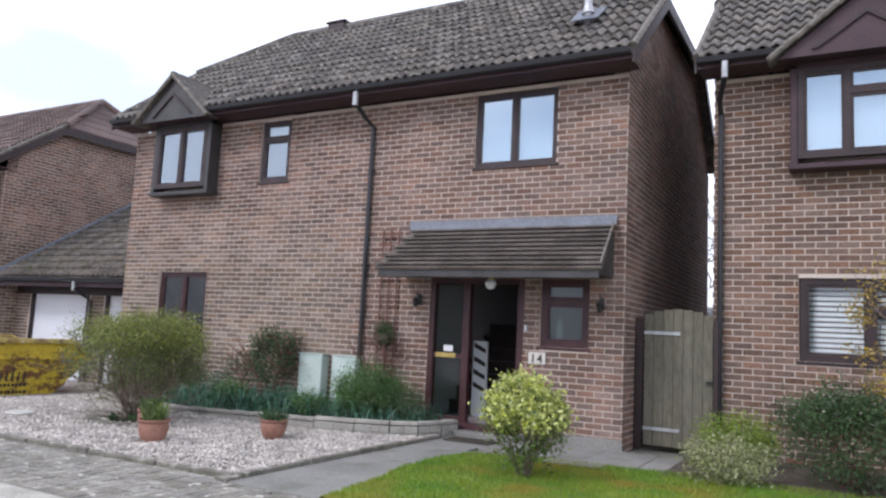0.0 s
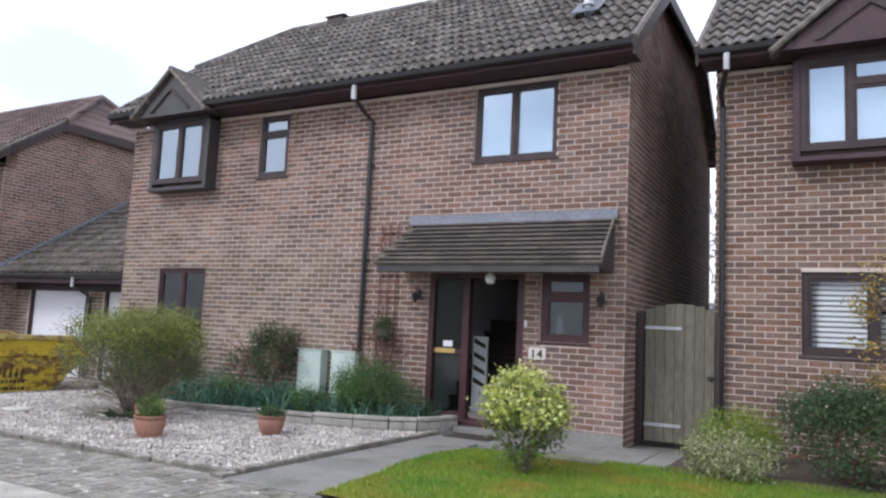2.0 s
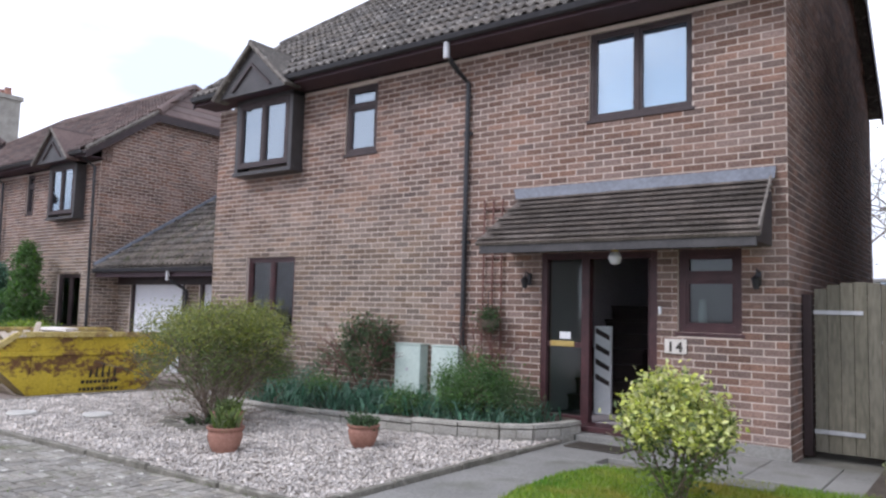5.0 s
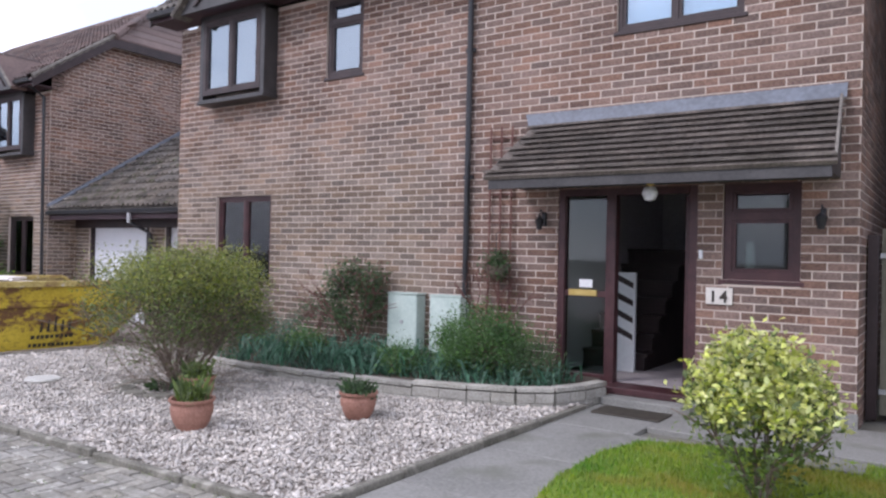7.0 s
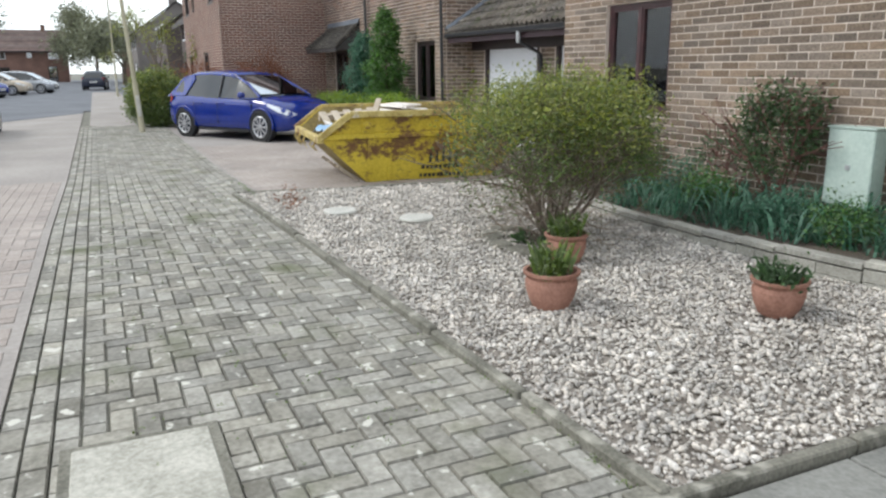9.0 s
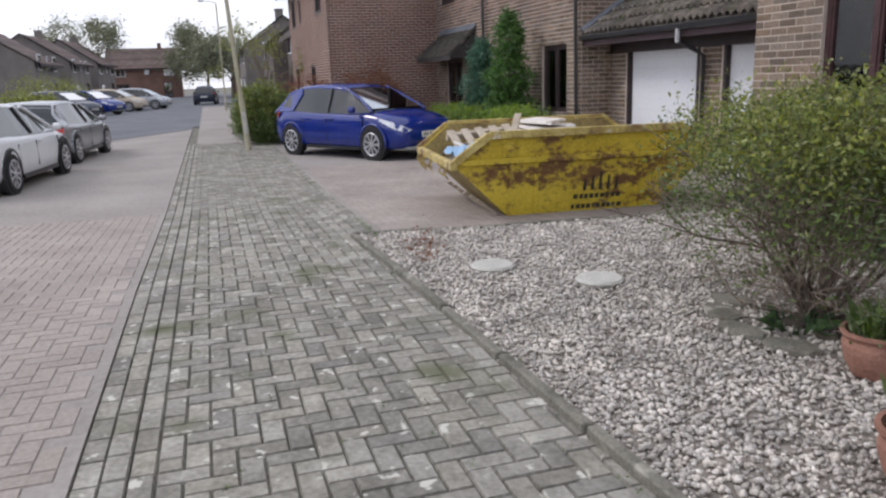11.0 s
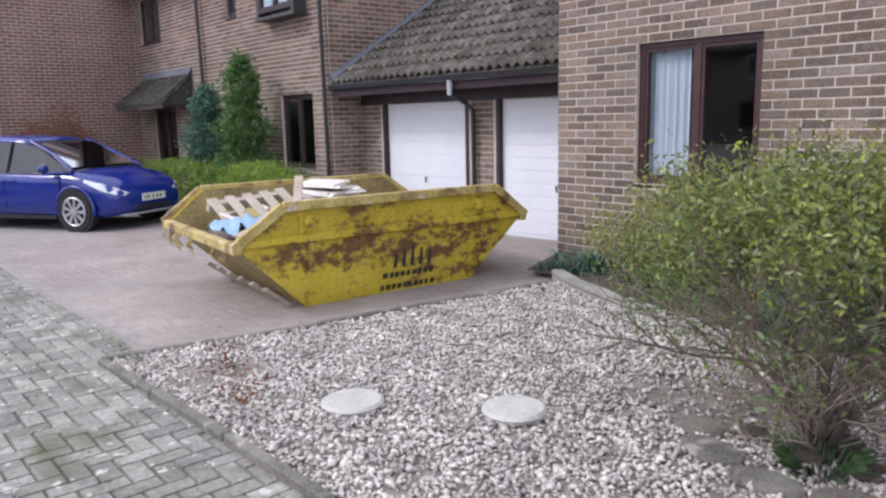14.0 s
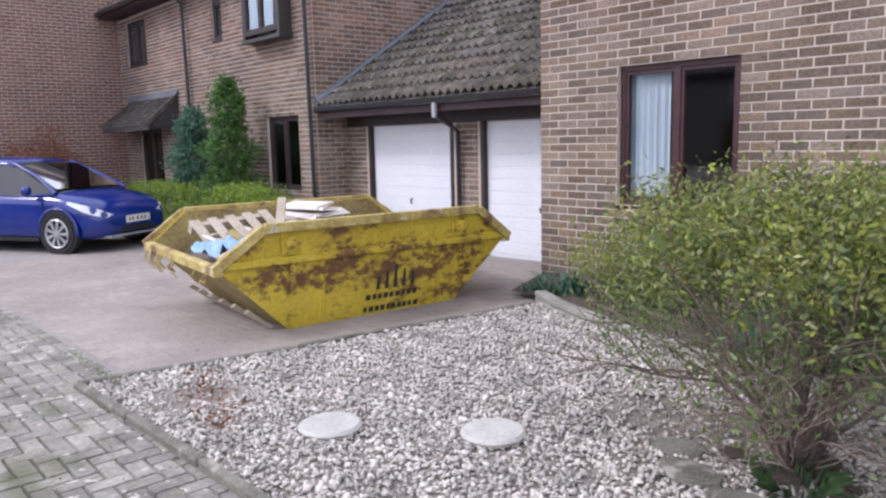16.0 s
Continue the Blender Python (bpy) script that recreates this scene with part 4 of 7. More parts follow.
    for i in range(k):
        a, b = hl + (hr - hl) * i / k, hl + (hr - hl) * (i + 1) / k
        caps.tube([(a, ry, rz + 0.02), (b + 0.01, ry, rz + 0.025)], [0.11, 0.1], 8)
    for e, hx in ((gl, hl), (gr, hr)):
        for yy in (yc, yd):
            for i in range(5):
                p, q = (np.array((e, yy, cutz)) + (np.array((hx, ry, rz)) - (e, yy, cutz)) * t for t in (i / 5, (i + 1) / 5))
                caps.tube([p + (0, 0, 0.03), q + (0, 0, 0.04)], [0.1, 0.09], 8)
    part("ridge_tile", caps, tile, roof)
    # verge boards
    for e, sg in ((gl, 1), (gr, -1)):
        m = M()
        for ya, za, yb, zb in ((ex, ez, yc, cutz), (2 * ry - ex, ez, yd, cutz)):
            m.add([(e - sg * 0.02, ya, za + 0.01), (e - sg * 0.02, yb, zb + 0.01), (e - sg * 0.02, yb, zb - 0.2), (e - sg * 0.02, ya, za - 0.17), (e + sg * 0.01, ya, za + 0.01), (e + sg * 0.01, yb, zb + 0.01), (e + sg * 0.01, yb, zb - 0.2), (e + sg * 0.01, ya, za - 0.17)], [(0, 1, 2, 3), (7, 6, 5, 4), (0, 4, 5, 1), (3, 2, 6, 7), (1, 5, 6, 2), (0, 3, 7, 4)])
        m.box(e - 0.02, e + 0.02, yc, yd, cutz - 0.2, cutz - 0.02)
        part("verge_board", m, DARKWOOD, roof, "dark brown verge board")
        m = M()
        for a, b in zip(np.arange(0, 1, 0.1), np.arange(0.1, 1.01, 0.1)):
            p, q = (np.array((e, ex, ez)) + (np.array((e, yc, cutz)) - (e, ex, ez)) * t for t in (a, b))
            m.tube([p + (0, 0, 0.035), q + (0, 0, 0.055)], [0.05, 0.042], 6)
        part("verge_mortar", m, VERGE, roof, "grey-brown mortar-bedded verge tiles")["kind"] = "stuff"
    # eaves, broken by the little gable
    gaps = [((X(a, b)[0] + X(a, b)[1]) / 2, (b - a) / 2 + 0.1) for kind, a, b, c, d in features if kind == "bay"]
    ends = [gl + 0.02] + [v for c, w in gaps for v in (c - w, c + w)] + [gr - 0.02]

    def runs(ya, yb, za, zb):
        m = M()
        for a, b in zip(ends[::2], ends[1::2]):
            m.box(a, b, ya, yb, za, zb)
        return m

    part("fascia", runs(ex + 0.02, ex + 0.045, ez - 0.115, ez - 0.02), SOFFIT, h, "dark purple-brown fascia board")
    part("soffit", runs(ex + 0.046, y0 - 0.004, ez - 0.115, ez - 0.1), SOFFIT, h, "dark purple-brown soffit board")
    part("gutter", M().prism([(ex - 0.09, ez + 0.0), (ex - 0.075, ez - 0.06), (ex - 0.035, ez - 0.08), (ex + 0.005, ez - 0.06), (ex + 0.018, ez - 0.0), (ex + 0.01, ez), (ex - 0.035, ez - 0.07), (ex - 0.082, ez)], 0, ends[0], ends[1]).prism([(ex - 0.09, ez + 0.0), (ex - 0.075, ez - 0.06), (ex - 0.035, ez - 0.08), (ex + 0.005, ez - 0.06), (ex + 0.018, ez - 0.0), (ex + 0.01, ez), (ex - 0.035, ez - 0.07), (ex - 0.082, ez)], 0, ends[-2], ends[-1]), BLACKPVC, h, "black half-round gutter")
    for kind, a, b, c, d in features:
        x0, x1 = X(a, b)
        if kind == "bay":
            fy = y0 - 0.24
            gcol = FASCIA if near_wood is None else near_wood
            b_ = part("bay_window", M().box(x0, x0 + 0.08, fy, y0, Z(c), Z(d)).box(x1 - 0.08, x1, fy, y0, Z(c), Z(d)).box(x0 - 0.02, x1 + 0.02, fy - 0.02, y0, Z(c) - 0.06, Z(c)).box(x0, x1, fy, y0, Z(d) - 0.05, Z(d) + 0.02), gcol if detail else DARKWOOD, h, "dark oriel bay with its own little gable", bevel=0.006)
            w = x1 - x0
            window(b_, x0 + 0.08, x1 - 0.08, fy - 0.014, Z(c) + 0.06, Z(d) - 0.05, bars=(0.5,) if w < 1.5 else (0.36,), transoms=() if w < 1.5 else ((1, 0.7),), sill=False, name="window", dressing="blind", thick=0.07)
            xm, ht, hw, by = (x0 + x1) / 2, 0.71, w / 2 + 0.1, ex - 0.065
            bz = Z(4.62)
            part("gable_soffit", M().box(xm - hw, xm + hw, by + 0.042, y0 - 0.004, bz + 0.022, bz + 0.04), SOFFIT, b_)
            part("gable_board", M().prism([(xm - hw, bz), (xm + hw, bz), (xm, bz + ht)], 1, by, by + 0.04), gcol, b_, "dark painted gable boarding")
            q = 0.04
            part("gable_trim", M().add([(xm - hw * 0.62, by - 0.03, bz + 0.07), (xm, by - 0.03, bz + ht * 0.66), (xm + hw * 0.62, by - 0.03, bz + 0.07), (xm + hw * 0.62 - q * 1.6, by - 0.03, bz + 0.07), (xm, by - 0.03, bz + ht * 0.66 - q * 1.3), (xm - hw * 0.62 + q * 1.6, by - 0.03, bz + 0.07)] + [(xm - hw * 0.62, by - 0.001, bz + 0.07), (xm, by - 0.001, bz + ht * 0.66), (xm + hw * 0.62, by - 0.001, bz + 0.07), (xm + hw * 0.62 - q * 1.6, by - 0.001, bz + 0.07), (xm, by - 0.001, bz + ht * 0.66 - q * 1.3), (xm - hw * 0.62 + q * 1.6, by - 0.001, bz + 0.07)], [(0, 1, 4, 5), (1, 2, 3, 4), (0, 6, 7, 1), (1, 7, 8, 2), (4, 3, 9, 10), (5, 4, 10, 11)]), DARKWOOD, b_)
            yb = ex + (bz + ht - ez) / s
            ym = ex + (bz - 0.05 - ez) / s
            gm = M()
            for sg in (-1, 1):
                A, B, C, D = (xm, by - 0.06, bz + ht + 0.05), (xm + sg * (hw + 0.1), by - 0.06, bz - 0.03), (xm + sg * (hw + 0.1), y0 - 0.3, bz - 0.03), (xm, yb + 0.1, bz + ht + 0.05)
                gm.slab(*((A, B, C, D) if sg < 0 else (D, C, B, A)), 0.05)
                k = 7
                for i in range(k):
                    t0, t1 = i / k, (i + 1) / k
                    L = lambda t, far: (np.array(A) + (np.array(B) - A) * t) if not far else (np.array(D) + (np.array(C) - D) * t)
                    p0, p1, q0, q1 = L(t0, 0), L(t1, 0), L(t0, 1), L(t1, 1)
                    up = np.array((0, 0, 0.03))
                    gm.add([p0 + up * 0.3, p1 + up, q1 + up, q0 + up * 0.3, p1, q1], [(0, 1, 2, 3), (1, 4, 5, 2)])
            gm.tube([(xm, by - 0.07, bz + ht + 0.06), (xm, yb + 0.1, bz + ht + 0.06)], 0.06, 8)
            part("gable_roof", gm, tile, b_, "small tiled gable roof")["kind"] = "stuff"
            vm = M()
            for sg in (-1, 1):
                for i in range(7):
                    p, q2 = (np.array((xm + sg * (hw + 0.1), by - 0.06, bz - 0.01)) + np.array((-sg * (hw + 0.1), 0, ht + 0.06)) * t for t in (i / 7, (i + 1) / 7))
                    vm.tube([p, q2 + (0, 0, 0.012)], [0.036, 0.03], 6)
            part("gable_verge", vm, VERGE, b_)["kind"] = "stuff"
        elif kind == "narrow":
            window(h, x0, x1, y0 + 0.01, Z(c), Z(d), bars=(), transoms=((0, 0.7),), dressing="blind", thick=0.06)
        elif kind == "upper":
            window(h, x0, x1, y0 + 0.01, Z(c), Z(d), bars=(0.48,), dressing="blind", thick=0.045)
        elif kind == "lower":
            window(h, x0, x1, y0 + 0.03, Z(c), Z(d), bars=(0.5,), dressing="curtain", glass=GLASS, wood=REDWOOD, thick=0.05)
        elif kind == "lowpale":
            window(h, x0, x1, y0 + 0.03, Z(c), Z(d), bars=(0.5,), dressing="net", glass=CLEARGLASS, thick=0.06)
        elif kind == "shutter":
            window(h, x0, x1, y0 + 0.02, Z(c), Z(d), bars=(0.46,), transoms=((1, 0.62),), dressing="slats", glass=CLEARGLASS, wood=DARKWOOD, thick=0.075)
        elif kind == "side":
            window(h, x0, x1, y0 + 0.02, Z(c), Z(d), bars=(), transoms=((0, 0.66),), dressing="", glass=HALLGLASS, wood=REDWOOD, thick=0.075)
        elif kind == "plain":
            window(h, x0, x1, y0 + 0.02, Z(c), Z(d), bars=(0.5,), dressing="", glass=GLASS)
    return h


def porch(h, x0, x1, y0, dz, tile):
    """A lean-to tiled canopy over the door."""
    yf, zt, zb = y0 - 0.68, dz + 2.7, dz + 2.11
    p = part("porch_roof", M().slab((x0 - 0.06, yf - 0.04, zb), (x1 + 0.06, yf - 0.04, zb), (x1 - 0.02, y0 - 0.014, zt), (x0 + 0.1, y0 - 0.014, zt), 0.04), tile, h, "lean-to tiled porch canopy")
    n = 9
    m = M()
    for i in range(n):
        t0, t1 = i / n, (i + 1) / n
        ya, yb = yf - 0.05 + (y0 - yf + 0.03) * t0, yf - 0.05 + (y0 - yf + 0.03) * t1
        za, zb2 = zb + (zt - zb) * t0, zb + (zt - zb) * t1
        xa = x0 - 0.06 + 0.16 * t0
        cols = 15
        for c in range(cols):
            a, b = xa + (x1 + 0.05 - xa) * (c + (0.5 if i % 2 else 0)) / cols, xa + (x1 + 0.05 - xa) * min(c + 1 + (0.5 if i % 2 else 0), cols) / cols - 0.004
            j = random.uniform(-0.003, 0.003)
            m.add([(a, ya, za + 0.062 + j), (b, ya, za + 0.062 + j), (b, yb + 0.02, zb2 + 0.012), (a, yb + 0.02, zb2 + 0.012), (a, ya + 0.004, za + 0.04), (b, ya + 0.004, za + 0.04)], [(0, 1, 2, 3), (4, 5, 1, 0)])
    part("tilework", m, tile, p)["kind"] = "stuff"
    part("flashing", M().slab((x0 + 0.1, y0 - 0.09, zt - 0.02), (x1 + 0.04, y0 - 0.09, zt - 0.02), (x1 + 0.04, y0 - 0.015, zt + 0.13), (x0 + 0.02, y0 - 0.015, zt + 0.13), 0.008), LEAD, p, "grey lead flashing")
    part("flashing_edge", M().tube([(x1 + 0.05, yf - 0.05, zb + 0.04), (x1 - 0.0, y0 - 0.03, zt + 0.05)], 0.013, 6), VERGE, p)
    part("porch_fascia", M().box(x0 - 0.02, x1 + 0.02, yf, yf + 0.03, dz + 1.99, dz + 2.1), FASCIA, h, "dark grey porch fascia", bevel=0.004)
    part("porch_soffit", M().box(x0, x1, yf + 0.031, y0 - 0.015, dz + 2.045, dz + 2.065), FASCIA, h)
    for x in (x0, x1 - 0.03):
        part("porch_cheek", M().prism([(yf + 0.032, dz + 2.066), (y0 - 0.015, dz + 2.066), (y0 - 0.015, dz + 2.62), (yf + 0.032, dz + 2.09)], 0, x, x + 0.03), FASCIA, h)


MAIN = [("bay", 0.75, 2.1, 3.45, 4.62), ("narrow", 3.01, 3.62, 3.56, 4.56), ("upper", 6.9, 8.08, 3.55, 4.57), ("lower", 0.9, 2.04, 0.87, 2.1), ("door", 6.32, 7.71, 0.1, 2.04), ("side", 7.93, 8.57, 1.18, 2.04)]
random.seed(11)
main = house("two-storey red-brown brick house with brown tiled roof, dark windows and porch", -10.1, 9.29, 0.0, False, TILE, True, MAIN,
             near_brick=lambda p: -2.4 < p[0] and p[2] < 2.1 or (-10.1 < p[0] < -9.2 and p[2] < 2.2), near_tile=lambda p: p[0] > -6.2, sides="R")
porch(main, -4.2, -1.24, 9.29, 0.0, PORCH_TILE)

# ---- front door of the main house ----
Y = 9.29
door = part("door_frame", M().box(-3.79, -3.71, Y + 0.0, Y + 0.1, 0.1, 2.04).box(-3.27, -3.17, Y, Y + 0.1, 0.1, 2.04).box(-2.47, -2.385, Y, Y + 0.1, 0.1, 2.04).box(-3.71, -3.27, Y, Y + 0.1, 1.96, 2.04).box(-3.17, -2.47, Y, Y + 0.1, 1.96, 2.04).box(-3.71, -3.27, Y, Y + 0.1, 0.1, 0.2), REDWOOD, main, "reddish-brown front door frame", bevel=0.005)
part("sidelight_rail", M().box(-3.71, -3.27, Y + 0.02, Y + 0.08, 0.96, 1.02), REDWOOD, door)
sidelight = part("sidelight_pane", M().box(-3.71, -3.27, Y + 0.05, Y + 0.056, 0.2, 0.96).box(-3.71, -3.27, Y + 0.05, Y + 0.056, 1.02, 1.96), HALLGLASS, door, "tall glazed sidelight")
sidelight.visible_shadow = False
part("letterbox", M().box(-3.66, -3.36, Y - 0.0, Y + 0.03, 0.965, 1.03), BRASS, door, "brass letterbox", bevel=0.006)
part("notice", M().box(-3.56, -3.42, Y + 0.04, Y + 0.045, 1.05, 1.13), WHITE, door)
leaf = thing("door_leaf", "reddish-brown front door standing open inwards", "door", (-2.48, Y + 0.1, 0.14))
part("panel", M().box(-2.53, -2.485, Y + 0.1, Y + 0.86, 0.15, 1.95), REDWOOD, leaf, bevel=0.006)
part("glazing", M().box(-2.537, -2.53, Y + 0.25, Y + 0.7, 1.1, 1.8), CARGLASS, leaf)
part("weather_strip", M().box(-2.54, -2.485, Y + 0.862, Y + 0.875, 0.15, 1.95), GREYMETAL, leaf)
part("handle", M().tube([(-2.56, Y + 0.78, 1.05), (-2.6, Y + 0.78, 1.05), (-2.6, Y + 0.68, 1.05)], 0.01, 6), BRASS, leaf, "brass door handle")
step = thing("doorstep", "dark brick doorstep with two risers", "step", (-2.8, 9.1, 0))
part("lower_step", M().box(-3.12, -2.3, 8.86, Y - 0.014, -0.02, 0.075), SLAB, step, bevel=0.01)
part("upper_step", M().box(-3.2, -2.38, 9.05, Y + 0.1, 0.076, 0.14), REDWOOD, step, bevel=0.008)
solo("doormat", M().box(-3.02, -2.42, 8.42, 8.76, 0.012, 0.028), INK, "dark rectangular doormat on the path", "doormat", bevel=0.005)
part("hall_floor", M().box(-3.75, -2.4, Y + 0.1, Y + 3.6, 0.1, 0.145), CARPET, main, "pinkish grey hall carpet")
for box in ((-3.95, -3.9, Y + 0.27, Y + 3.6), (-2.3, -2.26, Y + 0.27, Y + 3.6), (-3.9, -2.3, Y + 3.6, Y + 3.65)):
    part("hall_wall", M().box(*box, 0.14, 2.34), HALLWALL, main, "pale grey hall wall")
stair = thing("staircase", "white-sided staircase with dark treads in the hall", "staircase", (-3.5, Y + 1, 0.1))
part("side_panel", M().box(-3.46, -3.24, Y + 0.75, Y + 0.8, 0.14, 1.2), WHITE, stair, "white side panel", bevel=0.005)
for z in (1.13, 0.94, 0.76, 0.58):
    part("notch_edge", M().slab((-3.44, Y + 0.745, z - 0.02), (-3.26, Y + 0.745, z - 0.1), (-3.26, Y + 0.745, z - 0.04), (-3.44, Y + 0.745, z + 0.05), 0.004), DARKWOOD, stair, "dark slanted strip on the panel")
m, m2 = M(), M()
for k in range(7):
    m.box(-3.88, -3.3 + 0.12, Y + 0.9 + k * 0.22, Y + 1.14 + k * 0.22, 0.14, 0.3 + k * 0.19)
    m2.box(-3.88, -3.14, Y + 0.86 + k * 0.22, Y + 1.14 + k * 0.22, 0.302 + k * 0.19, 0.335 + k * 0.19)
part("stringer", m, DARKWOOD, stair)["kind"] = "stuff"
part("tread", m2, DARKWOOD, stair, "dark stair treads")
dp = part("downpipe", M().tube([(-4.94, 8.84, 4.7), (-4.94, 8.84, 4.5)], 0.036, 10).tube([(-4.94, 8.85, 4.52), (-4.9, 9.05, 4.36), (-4.87, 9.235, 4.26), (-4.87, 9.235, 0.25)], 0.034, 10), BLACKPVC, main, "black rainwater downpipe")
# Pale sleeve paints the reflected light on the pipe's top end.
part("outlet_shine", M().tube([(-4.94, 8.84, 4.69), (-4.94, 8.84, 4.48)], 0.042, 10), GREYMETAL, dp, "pale sleeve under the gutter, standing for reflected light on the pipe")
for z in (0.6, 2.2, 3.6):
    part("bracket", M().box(-4.93, -4.81, 9.24, 9.277, z - 0.02, z + 0.02), BLACKPVC, dp)
flue = thing("flue_pipe", "galvanised flue pipe standing on the roof slope", "flue", (-1.75, 9.95, 5.6))
part("pipe", M().tube([(-1.85, 9.9, 5.55), (-1.85, 9.9, 6.7)], 0.055, 12), GREYMETAL, flue, smooth=False)
part("collar", M().lathe([(0.09, 0), (0.07, 0.04), (0.06, 0.12)], -1.85, 9.9, 5.78, 14), GREYMETAL, flue)
part("flashing_plate", M().slab((-2.05, 9.7, 5.62), (-1.65, 9.7, 5.62), (-1.65, 10.1, 5.94), (-2.05, 10.1, 5.94), 0.01), LEAD, flue, "lead slate round the pipe")
vent = thing("ridge_vent", "small dark ridge vent on the house roof", "vent", (-8, 12.2, 7.4))
part("base", M().box(-8.15, -7.75, 12.08, 12.32, 7.4, 7.56), DARKWOOD, vent, bevel=0.01)
part("cap", M().box(-8.2, -7.7, 12.05, 12.35, 7.56, 7.6), DARKWOOD, vent, bevel=0.01)


def meter_box(x0, x1):
    t = thing("meter_box", "pale green-white wall-mounted meter cupboard", "meter box", ((x0 + x1) / 2, 9.2, 0.3), "meter boxes on the wall")
    part("case", M().box(x0 + 0.01, x1 - 0.01, 9.12, 9.277, 0.26, 0.875), METERBOX, t, bevel=0.006)
    part("lid", M().box(x0, x1, 9.095, 9.118, 0.25, 0.885), METERBOX, t, bevel=0.008)
    part("hood", M().box(x0 - 0.008, x1 + 0.008, 9.085, 9.277, 0.886, 0.9), METERBOX, t)
    part("latch", M().box((x0 + x1) / 2 - 0.02, (x0 + x1) / 2 + 0.02, 9.086, 9.095, 0.55, 0.59), GREYMETAL, t)


# Lining walls added behind the window; their dark colour stands for room shade.
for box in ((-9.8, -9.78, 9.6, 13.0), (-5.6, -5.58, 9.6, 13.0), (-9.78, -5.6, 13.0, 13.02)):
    part("room_wall", M().box(*box, 0.11, 2.34), ROOMSHADE, main, "added front-room wall, coloured dark for the unlit inside")
meter_box(-5.84, -5.42)
meter_box(-5.24, -4.83)
part("plinth", M().box(-2.3, -1.085, 9.268, 9.286, -0.02, 0.13), SLAB, main, "grey rendered plinth", bevel=0.004)
plaque = thing("number_plaque", "cream house number plaque reading 14", "house number", (-2.17, 9.27, 1.03))
part("plate", M().box(-2.3, -2.07, 9.262, 9.278, 0.955, 1.105), CREAM, plaque, bevel=0.003)
for ch, x in (("1", -2.235), ("4", -2.145)):
    cu = bpy.data.curves.new("digit", "FONT")
    cu.body, cu.size, cu.extrude, cu.align_x, cu.offset = ch, 0.14, 0.002, "CENTER", 0.004
    cu.materials.append(INK)
    ob = new("digit", cu)
    ob.parent = plaque
    ob.matrix_parent_inverse = plaque.matrix_basis.inverted()
    ob.matrix_basis = pose(x, 9.259, 0.978, 90, 0, 0)
for x in (-3.93, -1.36):
    t = thing("wall_lantern", "small black wall lantern beside the porch", "wall lamp", (x, 9.2, 1.75), "lanterns by the porch")
    part("bracket", M().box(x - 0.02, x + 0.02, 9.24, 9.277, 1.66, 1.8).tube([(x, 9.25, 1.78), (x, 9.17, 1.82), (x, 9.15, 1.76)], 0.008, 5), BLACKPVC, t)
    part("lantern_body", M().lathe([(0.025, 0), (0.045, 0.09), (0.05, 0.1), (0.01, 0.14)], x, 9.15, 1.62, 8), BLACKPVC, t)
t = thing("porch_lamp", "round frosted globe lamp under the porch", "ceiling lamp", (-2.72, 8.95, 2.0))
part("globe", M().lathe([(0.01, -0.075), (0.05, -0.06), (0.072, 0.0), (0.05, 0.05), (0.03, 0.06)], -2.72, 8.95, 1.94, 14), WHITE, t, smooth=True)
part("fitting", M().lathe([(0.035, 0), (0.04, 0.05)], -2.72, 8.95, 2.0, 12), BRASS, t)
t = thing("wall_bell", "small white doorbell beside the door frame", "doorbell", (-2.33, 9.27, 1.4))
part("button", M().box(-2.365, -2.335, 9.25, 9.277, 1.36, 1.44), WHITE, t, bevel=0.004)
trellis = thing("trellis", "thin dark wall trellis beside the downpipe", "trellis", (-4.45, 9.25, 1.5))
for x in (-4.58, -4.45, -4.32):
    part("upright", M().box(x - 0.009, x + 0.009, 9.24, 9.255, 0.3, 2.72), BARKRED, trellis)
for z in np.arange(0.5, 2.75, 0.3):
    part("crossbar", M().box(-4.62, -4.28, 9.256, 9.27, z - 0.008, z + 0.008), BARKRED, trellis)
alarm = thing("candle_holder", "white vase standing behind the small window", "vase", (-1.95, 9.55, 1.25))
part("body", M().lathe([(0.04, 0), (0.045, 0.2), (0.03, 0.32)], -1.98, 9.5, 1.2, 12), WHITE, alarm)
part("shelf", M().box(-2.15, -1.55, 9.38, 9.6, 1.17, 1.198), WHITE, alarm)

# ---- garages, left house, right house, houses beyond ----
gar = thing("garage_block", "pair of brick garages with tiled lean-to roof", "garage", (-12.8, 12, -0.1))
gw = part("wall", wall_with_holes(-15.34, -10.1, 10.6, 10.8, -0.3, 2.0, [(-14.8, -12.82, -0.3, 1.8), (-12.28, -10.25, -0.3, 1.8)]), MORTAR, gar, "brick garage piers")
bricks_on("x", 10.6, -15.34, -10.1, -0.1, 1.8, [(-14.86, -12.76, -1, 3), (-12.34, -10.1, -1, 3)], gw, lambda p: False)
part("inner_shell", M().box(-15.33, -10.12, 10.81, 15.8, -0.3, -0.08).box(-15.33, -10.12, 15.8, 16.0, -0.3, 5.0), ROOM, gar)
